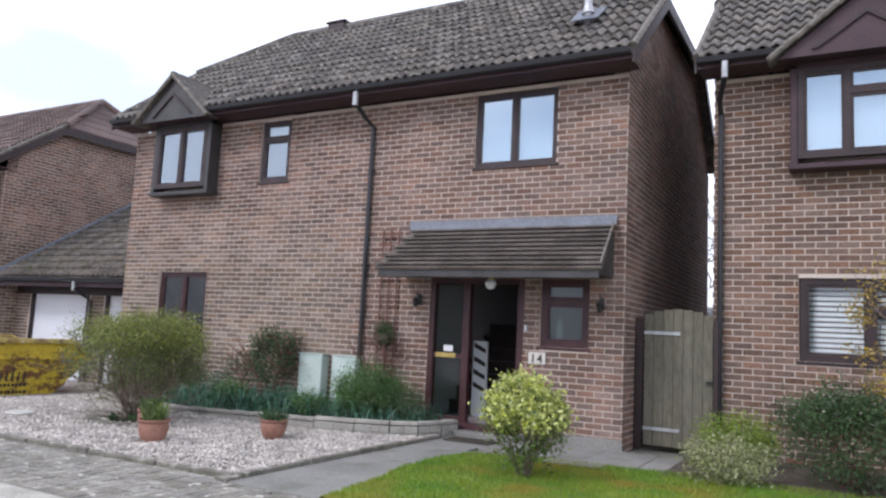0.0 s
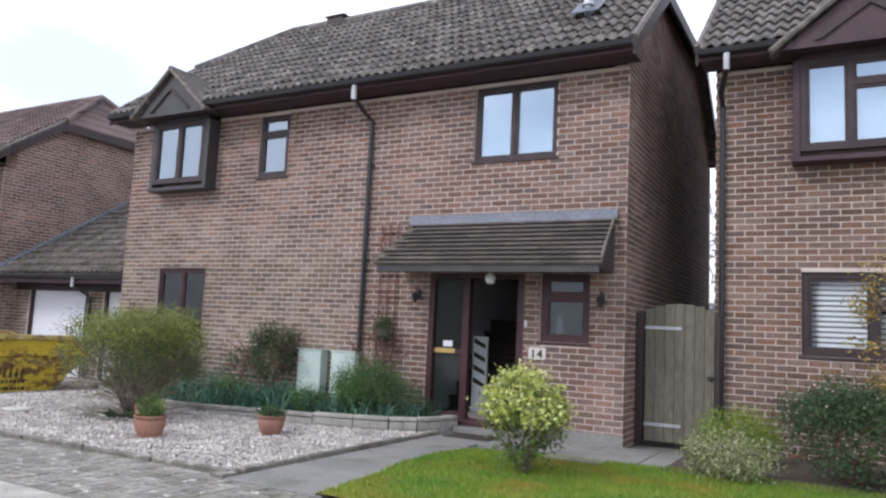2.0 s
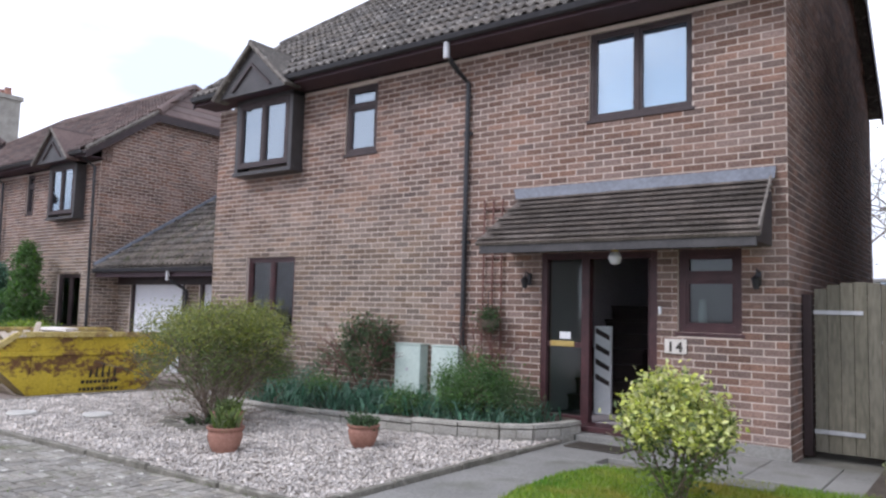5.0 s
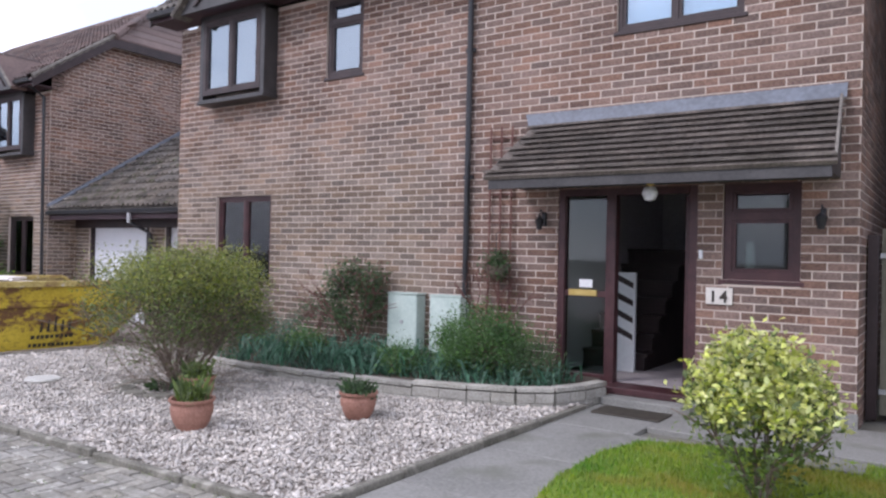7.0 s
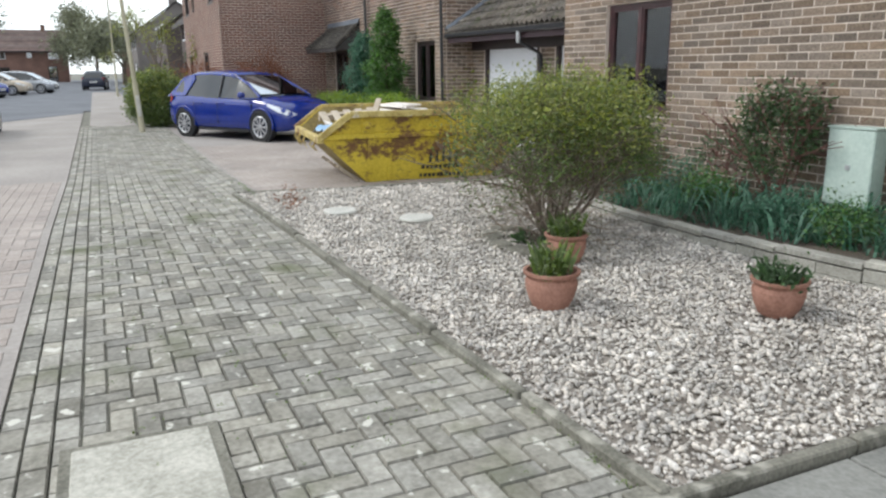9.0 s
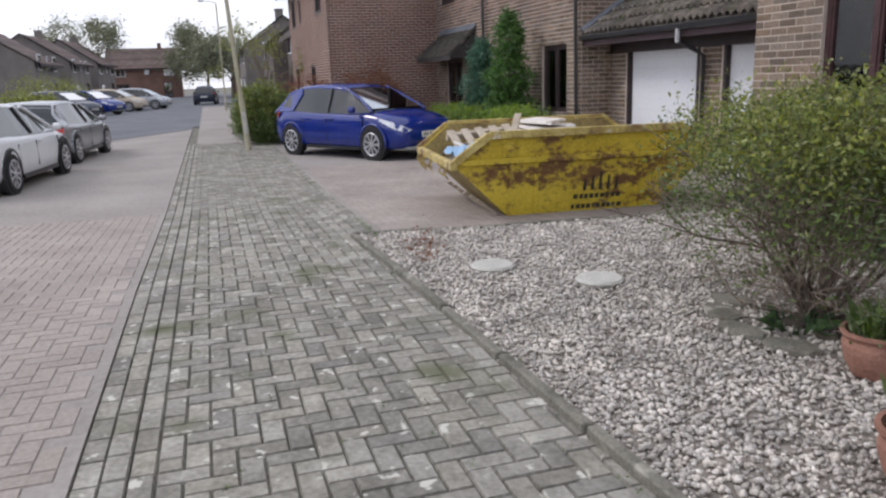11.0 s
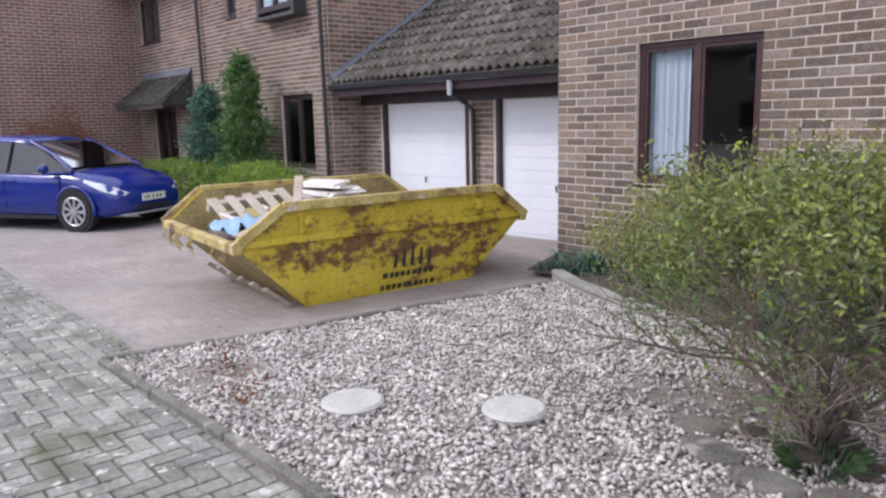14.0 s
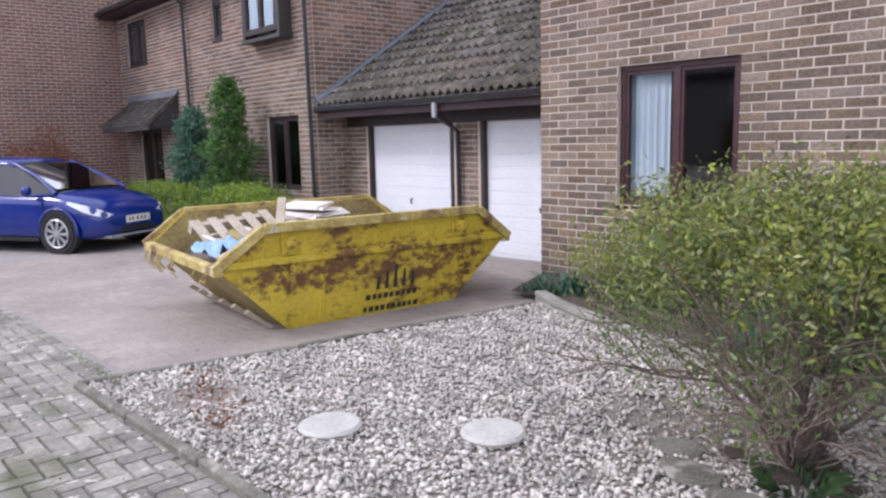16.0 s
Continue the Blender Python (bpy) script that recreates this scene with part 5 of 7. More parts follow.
for a, b in ((-14.8, -12.82), (-12.28, -10.25)):
    d = part("garage_door", M().box(a + 0.05, b - 0.05, 10.66, 10.69, -0.09, 1.74), GARAGEWHITE, gar, "white up-and-over garage door")
    for z in np.arange(-0.02, 1.72, 0.165):
        part("door_rib", M().box(a + 0.08, b - 0.08, 10.652, 10.66, z, z + 0.15), GARAGEWHITE, d, bevel=0.003)
    part("handle", M().tube([((a + b) / 2, 10.65, 0.62), ((a + b) / 2, 10.61, 0.62), ((a + b) / 2 + 0.02, 10.61, 0.55)], 0.012, 6), BLACKPVC, d, "black T handle")
    part("door_frame", M().box(a, a + 0.06, 10.585, 10.7, -0.12, 1.8).box(b - 0.06, b, 10.585, 10.7, -0.12, 1.8).box(a + 0.06, b - 0.06, 10.585, 10.7, 1.735, 1.8), DARKWOOD, gar)
part("lintel_board", M().box(-15.33, -10.11, 10.56, 10.584, 1.72, 2.02).box(-15.33, -10.11, 10.03, 10.56, 1.94, 1.96), DARKWOOD, gar, "dark brown board over the garage doors")
part("gutter", M().prism([(9.93, 2.03), (9.945, 1.97), (9.985, 1.95), (10.025, 1.97), (10.04, 2.03)], 0, -15.33, -10.11), BLACKPVC, gar, "black gutter")
part("eaves_board", M().box(-15.33, -10.11, 10.04, 10.06, 1.86, 2.02), SOFFIT, gar)
part("outlet", M().tube([(-12.5, 9.98, 1.97), (-12.5, 9.98, 1.78)], 0.035, 8), GREYMETAL, gar, "pale gutter outlet")
part("downpipe", M().tube([(-12.5, 9.99, 1.8), (-12.55, 10.3, 1.68), (-12.66, 10.53, 1.6), (-12.66, 10.545, -0.08)], 0.032, 8), BLACKPVC, gar, "black downpipe between the garage doors")
groof = part("roof", M().slab((-15.34, 9.98, 2.04), (-10.115, 9.98, 2.04), (-10.115, 14.6, 4.97), (-15.34, 14.6, 4.97), 0.06), MOSSTILE, gar, "mossy brown tiled garage roof")
places = [(-15.34 + c * 0.3, 9.95 + r * 0.27, 2.04 + (r * 0.27 - 0.03) * 0.634 + random.uniform(-0.004, 0.004), random.uniform(-0.008, 0.008)) for r in range(17) for c in range(17)]
lay("tile", tile_mesh(0.3, 0.27, 0.634, MOSSTILE), places, groof, lambda p: True, "tilework", MOSSTILE)
part("flashing", M().tube([(-15.3, 9.98, 2.12), (-15.3, 14.6, 5.05)], 0.055, 6), LEAD, groof, "grey lead and mortar flashing against the house wall")
MIRR = [("bay", 0.6, 1.85, 3.4, 4.62), ("narrow", 3.1, 3.5, 3.6, 4.6), ("upper", 6.9, 8.08, 3.5, 4.5), ("lowpale", 0.55, 1.6, 0.87, 2.11), ("plain", 6.4, 7.7, 0.1, 2.04)]
lefth = house("two-storey brick house with reddish roof beyond the garages", -24.2, 10.0, -0.17, True, TILE_RED, True, MIRR, sides="R", width=8.85, s=0.72)
porch(lefth, -23.6, -20.7, 10.0, -0.17, TILE)
part("downpipe", M().tube([(-15.45, 9.6, 4.5), (-15.42, 9.9, 4.3), (-15.42, 9.95, 0)], 0.034, 8), BLACKPVC, lefth, "black downpipe at the corner")
part("downpipe", M().tube([(-20.0, 9.6, 4.5), (-20.0, 9.9, 4.3), (-20.0, 9.95, 0)], 0.034, 8), BLACKPVC, lefth, "black downpipe")
RIGHT = [("bay", 0.87, 2.45, 3.43, 4.62), ("shutter", 0.94, 2.5, 1.17, 2.13)]
righth = house("neighbouring red-brown brick house with shuttered windows and gabled bay", -0.18, 9.95, 0.0, False, TILE, True, RIGHT, sides="L", brick=BRICK_OLIVE, near_wood=SOFFIT, near_brick=lambda p: p[0] < 0.9 and p[2] < 4.4)
part("outlet", M().tube([(0.0, 9.46, 4.68), (0.0, 9.46, 4.48)], 0.038, 8), GREYMETAL, righth, "pale gutter outlet")
part("downpipe", M().tube([(0.0, 9.47, 4.5), (-0.1, 9.75, 4.3), (-0.1, 9.9, 4.15), (-0.1, 9.9, 0.1)], 0.034, 8), BLACKPVC, righth, "black downpipe")
FARF = [("upper", 6.9, 8.08, 3.5, 4.5), ("plain", 0.9, 2.0, 0.9, 2.1), ("narrow", 3.0, 3.6, 3.56, 4.55), ("plain", 5.0, 6.2, 0.1, 2.1), ("upper", 0.8, 2.0, 3.5, 4.5)]
random.seed(5)
h3 = house("brown-brick house end standing forward of its neighbour", -33.0, 6.95, -0.17, False, TILE_RED, False, FARF, sides="R", brick=BRICK_FAR)
chimney = part("chimney", M().box(-26.4, -25.6, 11.8, 12.5, 5.2, 7.95).box(-26.46, -25.54, 11.74, 12.56, 7.95, 8.1), STONE, h3, "pale stone chimney stack")
for x in (-26.2, -25.8):
    part("chimney_pot", M().lathe([(0.13, 0.0), (0.1, 0.2), (0.12, 0.26)], x, 12.15, 8.1, 12), TERRA, chimney)


def simple_house(label, at, turn, wd=9.0, brick=None, roof=None, ridge=7.2, eave=4.6, dp=6.0):
    """A far house in its own space: front along x facing -y."""
    h = local_thing("house", label, "house", "houses down the street")
    hw = wd / 2
    part("wall", M().prism([(-hw, -0.3), (hw, -0.3), (hw, eave), (-hw, eave)], 1, 0, dp), brick or BRICK_FAR, h)
    part("gable_wall", M().prism([(0, eave), (dp, eave), (dp / 2, ridge - 0.1)], 0, -hw, hw), brick or BRICK_FAR, h)
    m = M()
    for a, b in ((-0.4, dp / 2), (dp + 0.4, dp / 2)):
        sg = 1 if a < b else -1
        n = 10
        for i in range(n):
            y0, y1 = a + (b - a) * i / n, a + (b - a) * (i + 1) / n
            z0, z1 = eave - 0.15 + (ridge - eave + 0.15) * i / n, eave - 0.15 + (ridge - eave + 0.15) * (i + 1) / n
            m.add([(-hw - 0.2, y0, z0 + 0.05), (hw + 0.2, y0, z0 + 0.05), (hw + 0.2, y1, z1), (-hw - 0.2, y1, z1), (-hw - 0.2, y0, z0 - 0.04), (hw + 0.2, y0, z0 - 0.04)], [(0, 1, 2, 3), (4, 5, 1, 0)])
    part("roof", m, roof or TILE_RED, h)["kind"] = "stuff"
    part("fascia", M().box(-hw - 0.2, hw + 0.2, -0.44, -0.4, eave - 0.35, eave - 0.13), DARKWOOD, h)
    for x, z, w, t in ((-hw + 1.0, 3.0, 1.3, 1.15), (hw - 2.2, 3.0, 1.3, 1.15), (-hw + 1.0, 0.7, 1.6, 1.3), (hw - 2.4, 0.1, 1.1, 2.0), (0.0, 3.2, 0.6, 0.9)):
        w_ = part("window" if z > 0.2 else "door", M().box(x, x + w, -0.06, -0.012, z, z + t), WHITE if z > 2 else DARKWOOD, h)
        part("pane", M().box(x + 0.08, x + w / 2 - 0.03, -0.07, -0.061, z + 0.08, z + t - 0.08).box(x + w / 2 + 0.03, x + w - 0.08, -0.07, -0.061, z + 0.08, z + t - 0.08), CARGLASS, w_)
    part("chimney", M().box(hw * 0.4, hw * 0.4 + 0.5, dp / 2 - 0.3, dp / 2 + 0.3, ridge - 0.5, ridge + 0.55).box(hw * 0.4 - 0.05, hw * 0.4 + 0.55, dp / 2 - 0.35, dp / 2 + 0.35, ridge + 0.55, ridge + 0.65), brick or BRICK_FAR, h)
    return moved(h, pose(*at, 0, 0, turn))


DARKH = surf("sooty_dark_brick", (0.075, 0.06, 0.055), (0.15, 0.12, 0.11), 0.9, 1.0, 20, 0.2)
GREYH = surf("grey_weathered_boarding", (0.14, 0.125, 0.115), (0.24, 0.215, 0.2), 0.9, 1.0, 20, 0.2)
simple_house("grey gabled house across the street with a brown roof", (-68, -7.8, -0.1), 180, 9, GREYH, None, 6.1, 3.6, 7.6)
simple_house("grey terraced house across the street with brown roof", (-80, -7.2, -0.1), 178, 9, GREYH, None, 6.3, 3.9, 7.0)
simple_house("grey house far down the opposite side", (-92, -6.4, -0.1), 176, 9, GREYH, None, 6.5, 4.1, 6.5)
simple_house("pinkish brick house closing the far end of the street", (-116, -4.3, -0.1), 90, 9.5, BRICK_FAR, None, 6.9, 4.2)
simple_house("dark brick house beyond the next corner", (-43, 8.2, -0.1), 0, 7, DARKH, TILE, 6.2, 4.0, 5.0)
simple_house("dark tiled house further along the street", (-53, 7.6, -0.1), 0, 8, DARKH, TILE, 6.1, 3.9)
simple_house("grey house with a dark roof down the street", (-66, 6.6, -0.1), 0, 9, GREYH, TILE, 6.4, 4.1, 6.0)
simple_house("far house at the bend of the street", (-96, 12, -0.1), 60, 12, BRICK_FAR, TILE, 6.2, 4.2)

# across the road, behind the walker: unseen houses added to shape window reflections
for x, y, tn in ((8, -42, 178), (-6, -43, 180), (-26, -20, 182)):
    simple_house("unseen house added behind the walker for the window reflections", (x, y, 0), tn, 10, GREYH, TILE)

# side gate between the houses
gate = thing("side_gate", "weathered green-grey arched timber side gate", "gate", (-0.6, 9.85, 0))
for k in range(7):
    a = -0.98 + k * 0.117
    c = a + 0.058
    top = 1.52 + 0.2 * math.sqrt(max(0, 1 - ((c + 0.57) / 0.47) ** 2))
    part("board", M().box(a, a + 0.113, 9.84, 9.862, 0.05, top), GATEWOOD, gate, bevel=0.003)
part("ledge", M().box(-0.99, -0.17, 9.865, 9.9, 0.2, 0.3).box(-0.99, -0.17, 9.865, 9.9, 1.35, 1.45), GATEWOOD, gate)
part("post", M().box(-1.085, -1.0, 9.8, 9.89, 0, 1.6), DARKWOOD, gate, "dark gate post", bevel=0.005)
part("post", M().box(-0.155, -0.1, 9.8, 9.89, 0, 1.58), DARKWOOD, gate, bevel=0.005)
for z in (0.25, 1.42):
    part("hinge", M().box(-0.99, -0.55, 9.825, 9.838, z - 0.02, z + 0.02), GREYMETAL, gate, "long strap hinge")
part("latch", M().box(-0.24, -0.14, 9.815, 9.838, 0.83, 0.87), BLACKPVC, gate)
"""far garden building seen through the gap"""
cons = thing("conservatory", "white-framed conservatory in the back garden", "conservatory", (-1.0, 24, 0))
for k in range(5):
    part("mullion", M().box(-3 + k * 0.9, -2.93 + k * 0.9, 24, 24.07, 0, 2.4), WHITE, cons)
part("rail", M().box(-3, 0.67, 24, 24.07, 2.4, 2.5).box(-3, 0.67, 24, 24.07, 0.8, 0.9), WHITE, cons)
part("glazing", M().box(-3, 0.6, 24.03, 24.04, 0.9, 2.4), SKYGLASS, cons)
part("dwarf_wall", M().box(-3, 0.67, 24.0, 24.1, 0, 0.79), BRICK_FAR, cons)
part("end_frame", M().box(-3.0, -2.93, 24.1, 27, 0, 2.5).box(0.6, 0.67, 24.1, 27, 0, 2.5).box(-3.0, 0.67, 26.93, 27, 0, 2.5), WHITE, cons)
part("sloped_roof", M().slab((-3.1, 23.9, 2.5), (0.77, 23.9, 2.5), (0.77, 27, 3.3), (-3.1, 27, 3.3), 0.05), WHITE, cons)

# ---- skip ----
skip = local_thing("skip", "battered yellow metal skip loaded with building waste on the driveway", "skip")
SB, ST, SL, HB, HT, ZL, ZT = 0.82, 1.065, 1.44, 0.9, 1.03, 0.64, 0.935


def hw_at(z):
    return HB + (HT - HB) * min(z / ZT, 1)


outline = [(-SB, 0.03), (SB, 0.03), (SL, ZL), (ST, ZT), (-ST, ZT), (-SL, ZL)]
for sg in (-1, 1):
    m = M()
    vo = [(s, sg * hw_at(z), z) for s, z in outline]
    vi = [(s, sg * (hw_at(z) - 0.02), z) for s, z in outline]
    n = len(outline)
    m.add(vo + vi, [tuple(range(n)), tuple(range(2 * n - 1, n - 1, -1))] + [(i, (i + 1) % n, (i + 1) % n + n, i + n) for i in range(n)])
    part("side_panel", m, SKIPYELLOW, skip)
    lining = [(s * 0.985, sg * (hw_at(z) - 0.024), z) for s, z in outline]
    back = [(s * 0.985, sg * (hw_at(z) - 0.03), z) for s, z in outline]
    part("inner_lining", M().add(lining + back, [tuple(range(n)), tuple(range(2 * n - 1, n - 1, -1))] + [(i, (i + 1) % n, (i + 1) % n + n, i + n) for i in range(n)]), SKIPINSIDE, skip, "dirty brown inner face")
    m = M()
    rim = [(-SL - 0.03, sg * hw_at(ZL), ZL), (-ST, sg * hw_at(ZT), ZT), (ST, sg * hw_at(ZT), ZT), (SL + 0.03, sg * hw_at(ZL), ZL)]
    for a, b in zip(rim, rim[1:]):
        a, b = np.array(a), np.array(b)
        d = (b - a) / np.linalg.norm(b - a)
        up = np.cross(d, (0, 1, 0))
        up = up / np.linalg.norm(up) * (0.04 if up[2] < 0 else 0.04)
        o = np.array((0, sg * 0.055, 0))
        m.add([a - up + o, b - up + o, b + up + o, a + up + o, a - up, b - up, b + up, a + up], [(0, 1, 2, 3), (7, 6, 5, 4), (0, 4, 5, 1), (3, 2, 6, 7), (0, 3, 7, 4), (1, 5, 6, 2)])
    part("top_rim", m, SKIPRIM, skip, "rust-edged folded top rim", bevel=0.006)
    m = M()
    zr = ZL + 0.02
    m.box(-SL + 0.04, SL - 0.04, sg * hw_at(zr), sg * (hw_at(zr) + 0.035), zr - 0.035, zr + 0.035)
    part("side_rail", m, SKIPYELLOW, skip, "long pressed rail", bevel=0.01)
    for s in (-0.82, -0.55, 0.62, 0.9):
        part("stiffener", M().add([(s - 0.025, sg * (hw_at(0.05) + 0.0), 0.06), (s + 0.025, sg * (hw_at(0.05)), 0.06), (s + 0.025, sg * hw_at(ZL), ZL - 0.02), (s - 0.025, sg * hw_at(ZL), ZL - 0.02), (s - 0.02, sg * (hw_at(0.05) + 0.02), 0.08), (s + 0.02, sg * (hw_at(0.05) + 0.02), 0.08), (s + 0.02, sg * (hw_at(ZL) + 0.02), ZL - 0.02), (s - 0.02, sg * (hw_at(ZL) + 0.02), ZL - 0.02)], [(4, 5, 6, 7), (0, 1, 5, 4), (0, 4, 7, 3), (1, 2, 6, 5)]) if abs(s) < 0.7 else M().box(s - 0.025, s + 0.025, sg * hw_at(0.45), sg * (hw_at(0.6) + 0.02), 0.38, ZL - 0.02), SKIPYELLOW, skip)
    for s in (-0.85, 0.85):
        part("lifting_lug", M().lathe([(0.035, -0.05), (0.05, -0.045), (0.05, 0.0), (0.02, 0.03)], s, sg * (hw_at(0.8) + 0.03), 0.8, 12, axis="y"), SKIPYELLOW, skip, "round lifting lug")
        part("lug_plate", M().box(s - 0.07, s + 0.07, sg * hw_at(0.8), sg * (hw_at(0.8) + 0.02), 0.7, 0.9), SKIPYELLOW, skip, bevel=0.005)
rr = random.Random(17)
for k in range(11):
    y = rr.uniform(-0.98, 0.98)
    part("bent_tab", M().tube([(-SL - 0.03, y, ZL - 0.03), (-SL - 0.05 - rr.uniform(0, 0.03), y + rr.uniform(-0.03, 0.03), ZL - 0.1), (-SL - 0.02, y + rr.uniform(-0.05, 0.05), ZL - rr.uniform(0.13, 0.22))], [0.016, 0.011, 0.005], 5), SKIPRIM, skip, "torn rusty tab hanging from the lip")
for e in (-1, 1):
    A, B = (e * SB, -HB, 0.03), (e * SB, HB, 0.03)
    C, D = (e * SL, hw_at(ZL), ZL), (e * SL, -hw_at(ZL), ZL)
    part("end_plate", M().slab(*((A, B, C, D) if e > 0 else (B, A, D, C)), 0.02), SKIPYELLOW if e > 0 else SKIPINSIDE, skip, "sloping end plate")
    part("end_lip", M().box(e * SL - 0.04, e * SL + 0.04, -1.03, 1.03, ZL - 0.05, ZL + 0.03), SKIPRIM, skip, "chipped pale end lip", bevel=0.008)
    for k in range(6):
        y = -0.75 + k * 0.3
        part("end_rib", M().add([(e * (SB + 0.02), y - 0.03, 0.0), (e * (SB + 0.02), y + 0.03, 0.0), (e * (SB + 0.3), y + 0.03, 0.24), (e * (SB + 0.3), y - 0.03, 0.24), (e * (SB + 0.06), y - 0.03, -0.0), (e * (SB + 0.06), y + 0.03, -0.0), (e * (SB + 0.34), y + 0.03, 0.22), (e * (SB + 0.34), y - 0.03, 0.22)], [(4, 5, 6, 7), (0, 3, 7, 4), (1, 5, 6, 2), (0, 4, 5, 1), (3, 2, 6, 7), (3, 2, 1, 0)]), PALLET, skip)
part("floor_plate", M().box(-SB, SB, -HB, HB, 0.0, 0.03), SKIPINSIDE, skip)
for r, (z, h, x0, x1, n) in enumerate(((0.2, 0.05, -0.12, 0.5, 9), (0.09, 0.05, -0.14, 0.5, 10))):
    rr = random.Random(r)
    x = x0
    m = M()
    for k in range(n):
        w = rr.uniform(0.03, 0.055)
        y = -hw_at(z) - 0.003
        m.add([(x, y, z), (x + w, y, z), (x + w, y - 0.012, z + h), (x, y - 0.012, z + h)], [(0, 1, 2, 3)])
        x += w + rr.uniform(0.01, 0.022)
    part("lettering", m, INK, skip, "row of worn unreadable painted letters")
m = M()
for x, h in ((-0.02, 0.16), (0.07, 0.2), (0.16, 0.26), (0.25, 0.2), (0.34, 0.16)):
    y = -hw_at(0.4) - 0.006
    m.add([(x, y + 0.012, 0.29), (x + 0.04, y + 0.012, 0.29), (x + 0.034, y - 0.018, 0.29 + h * 0.8), (x + 0.012, y - 0.018, 0.29 + h * 0.8)], [(0, 1, 2, 3)])
part("lettering", m, INK, skip, "worn painted emblem")
v, f = [], []
gxs, gys = np.linspace(-SL + 0.12, SL - 0.12, 22), np.linspace(-0.72, 0.72, 14)
for i, a in enumerate(gxs):
    for b in gys:
        zz0 = 0.56 + 0.12 * noise.noise(Vector((a * 3, b * 3, 1))) + 0.06 * noise.noise(Vector((a * 11, b * 11, 4))) + 0.14 * max(0, 1 - abs(a))
        v.append((a, b * (hw_at(0.6) - 0.03) / 0.72, zz0))
for i in range(21):
    for j in range(13):
        f.append((i * 14 + j, (i + 1) * 14 + j, (i + 1) * 14 + j + 1, i * 14 + j + 1))
load = part("waste_heap", M().add(v, f), RUBBLE, skip, "heaped soil and rubble")
m = M()
rr = random.Random(4)
for k in range(90):
    a, b, s = rr.uniform(-1.15, 1.15), rr.uniform(-0.7, 0.7), rr.uniform(0.02, 0.06)
    m.add((IV * s * (1.3, 1, 0.7) + (a, b, 0.63 + 0.14 * max(0, 1 - abs(a)))).tolist(), IF.tolist())
part("rubble", m, RUBBLE, skip)["kind"] = "stuff"
SKIPM = pose(-11.37, 7.56, -0.1, 0, 0, 84.0)


def in_skip(ob, m):
    ob.matrix_basis = SKIPM @ m
    return ob


pallet = local_thing("pallet", "broken pale timber pallet lying in the skip", "pallet")
for k in range(3):
    part("bearer", M().box(-0.4, 0.4, -0.3 + k * 0.28, -0.24 + k * 0.28, 0, 0.09), PALLET, pallet, bevel=0.004)
for k in range(5):
    part("deck_board", M().box(-0.4 + k * 0.18, -0.3 + k * 0.18, -0.32, 0.34, 0.091, 0.108), PALLET, pallet, bevel=0.003)
in_skip(pallet, pose(-0.78, 0.2, 0.66, 30, -3, 8))
plank = local_thing("waste_board", "loose pale timber offcut sticking out of the skip", "plank")
part("board", M().box(-0.35, 0.35, -0.04, 0.04, -0.012, 0.012), PALLET, plank, bevel=0.003)
in_skip(plank, pose(-0.55, -0.15, 0.86, 0, -38, 60))
copy_thing(plank, SKIPM @ pose(-0.95, -0.35, 0.72, 10, -12, 25))
bag = local_thing("plastic_sheet", "crumpled pale blue plastic sheet in the skip", "plastic sheet")
v, f = [], []
for i in range(12):
    for j in range(9):
        v.append(((i - 5.5) * 0.05, (j - 4) * 0.06, 0.1 * noise.noise(Vector((i * 0.7, j * 0.7, 9))) + 0.09 - 0.002 * ((i - 5.5) ** 2 + (j - 4) ** 2)))
for i in range(11):
    for j in range(8):
        f.append((i * 9 + j, (i + 1) * 9 + j, (i + 1) * 9 + j + 1, i * 9 + j + 1))
part("sheet", M().add(v, f), BAG, bag, smooth=True)
in_skip(bag, pose(-1.05, -0.1, 0.66, 0, 0, 12))
for k in range(9):
    off = local_thing("timber_offcut", "short broken pale timber offcut among the rubble", "timber offcut", "offcuts in the skip")
    L_ = rr.uniform(0.12, 0.35)
    part("board", M().box(-L_, L_, -0.035, 0.035, -0.012, 0.012), (PALLET, PLASTERB, SKIPINSIDE)[k % 3], off, bevel=0.003)
    in_skip(off, pose(rr.uniform(-1.15, -0.2), rr.uniform(-0.7, 0.65), 0.72, rr.uniform(-20, 20), rr.uniform(-22, 22), rr.uniform(0, 180)))
board = local_thing("plasterboard_pile", "pale plasterboard pieces heaped in the skip", "plasterboard")
rr = random.Random(8)
for k in range(6):
    part("board", M().add([(-0.34 + rr.uniform(-.05, .05), -0.2, 0), (0.32, -0.22 + rr.uniform(-.05, .05), 0), (0.3, 0.22, 0.0), (-0.3, 0.2, 0), (-0.3, -0.2, 0.03), (0.3, -0.2, 0.03), (0.28, 0.2, 0.03), (-0.28, 0.2, 0.03)], [(3, 2, 1, 0), (4, 5, 6, 7), (0, 1, 5, 4), (1, 2, 6, 5), (2, 3, 7, 6), (3, 0, 4, 7)]), PLASTERB, board).matrix_basis = pose(rr.uniform(-.1, .1), rr.uniform(-.08, .08), k * 0.032, rr.uniform(-5, 5), rr.uniform(-5, 5), rr.uniform(0, 40))
in_skip(board, pose(0.05, 0.3, 0.79, 0, 4, 10))
moved(skip, SKIPM)


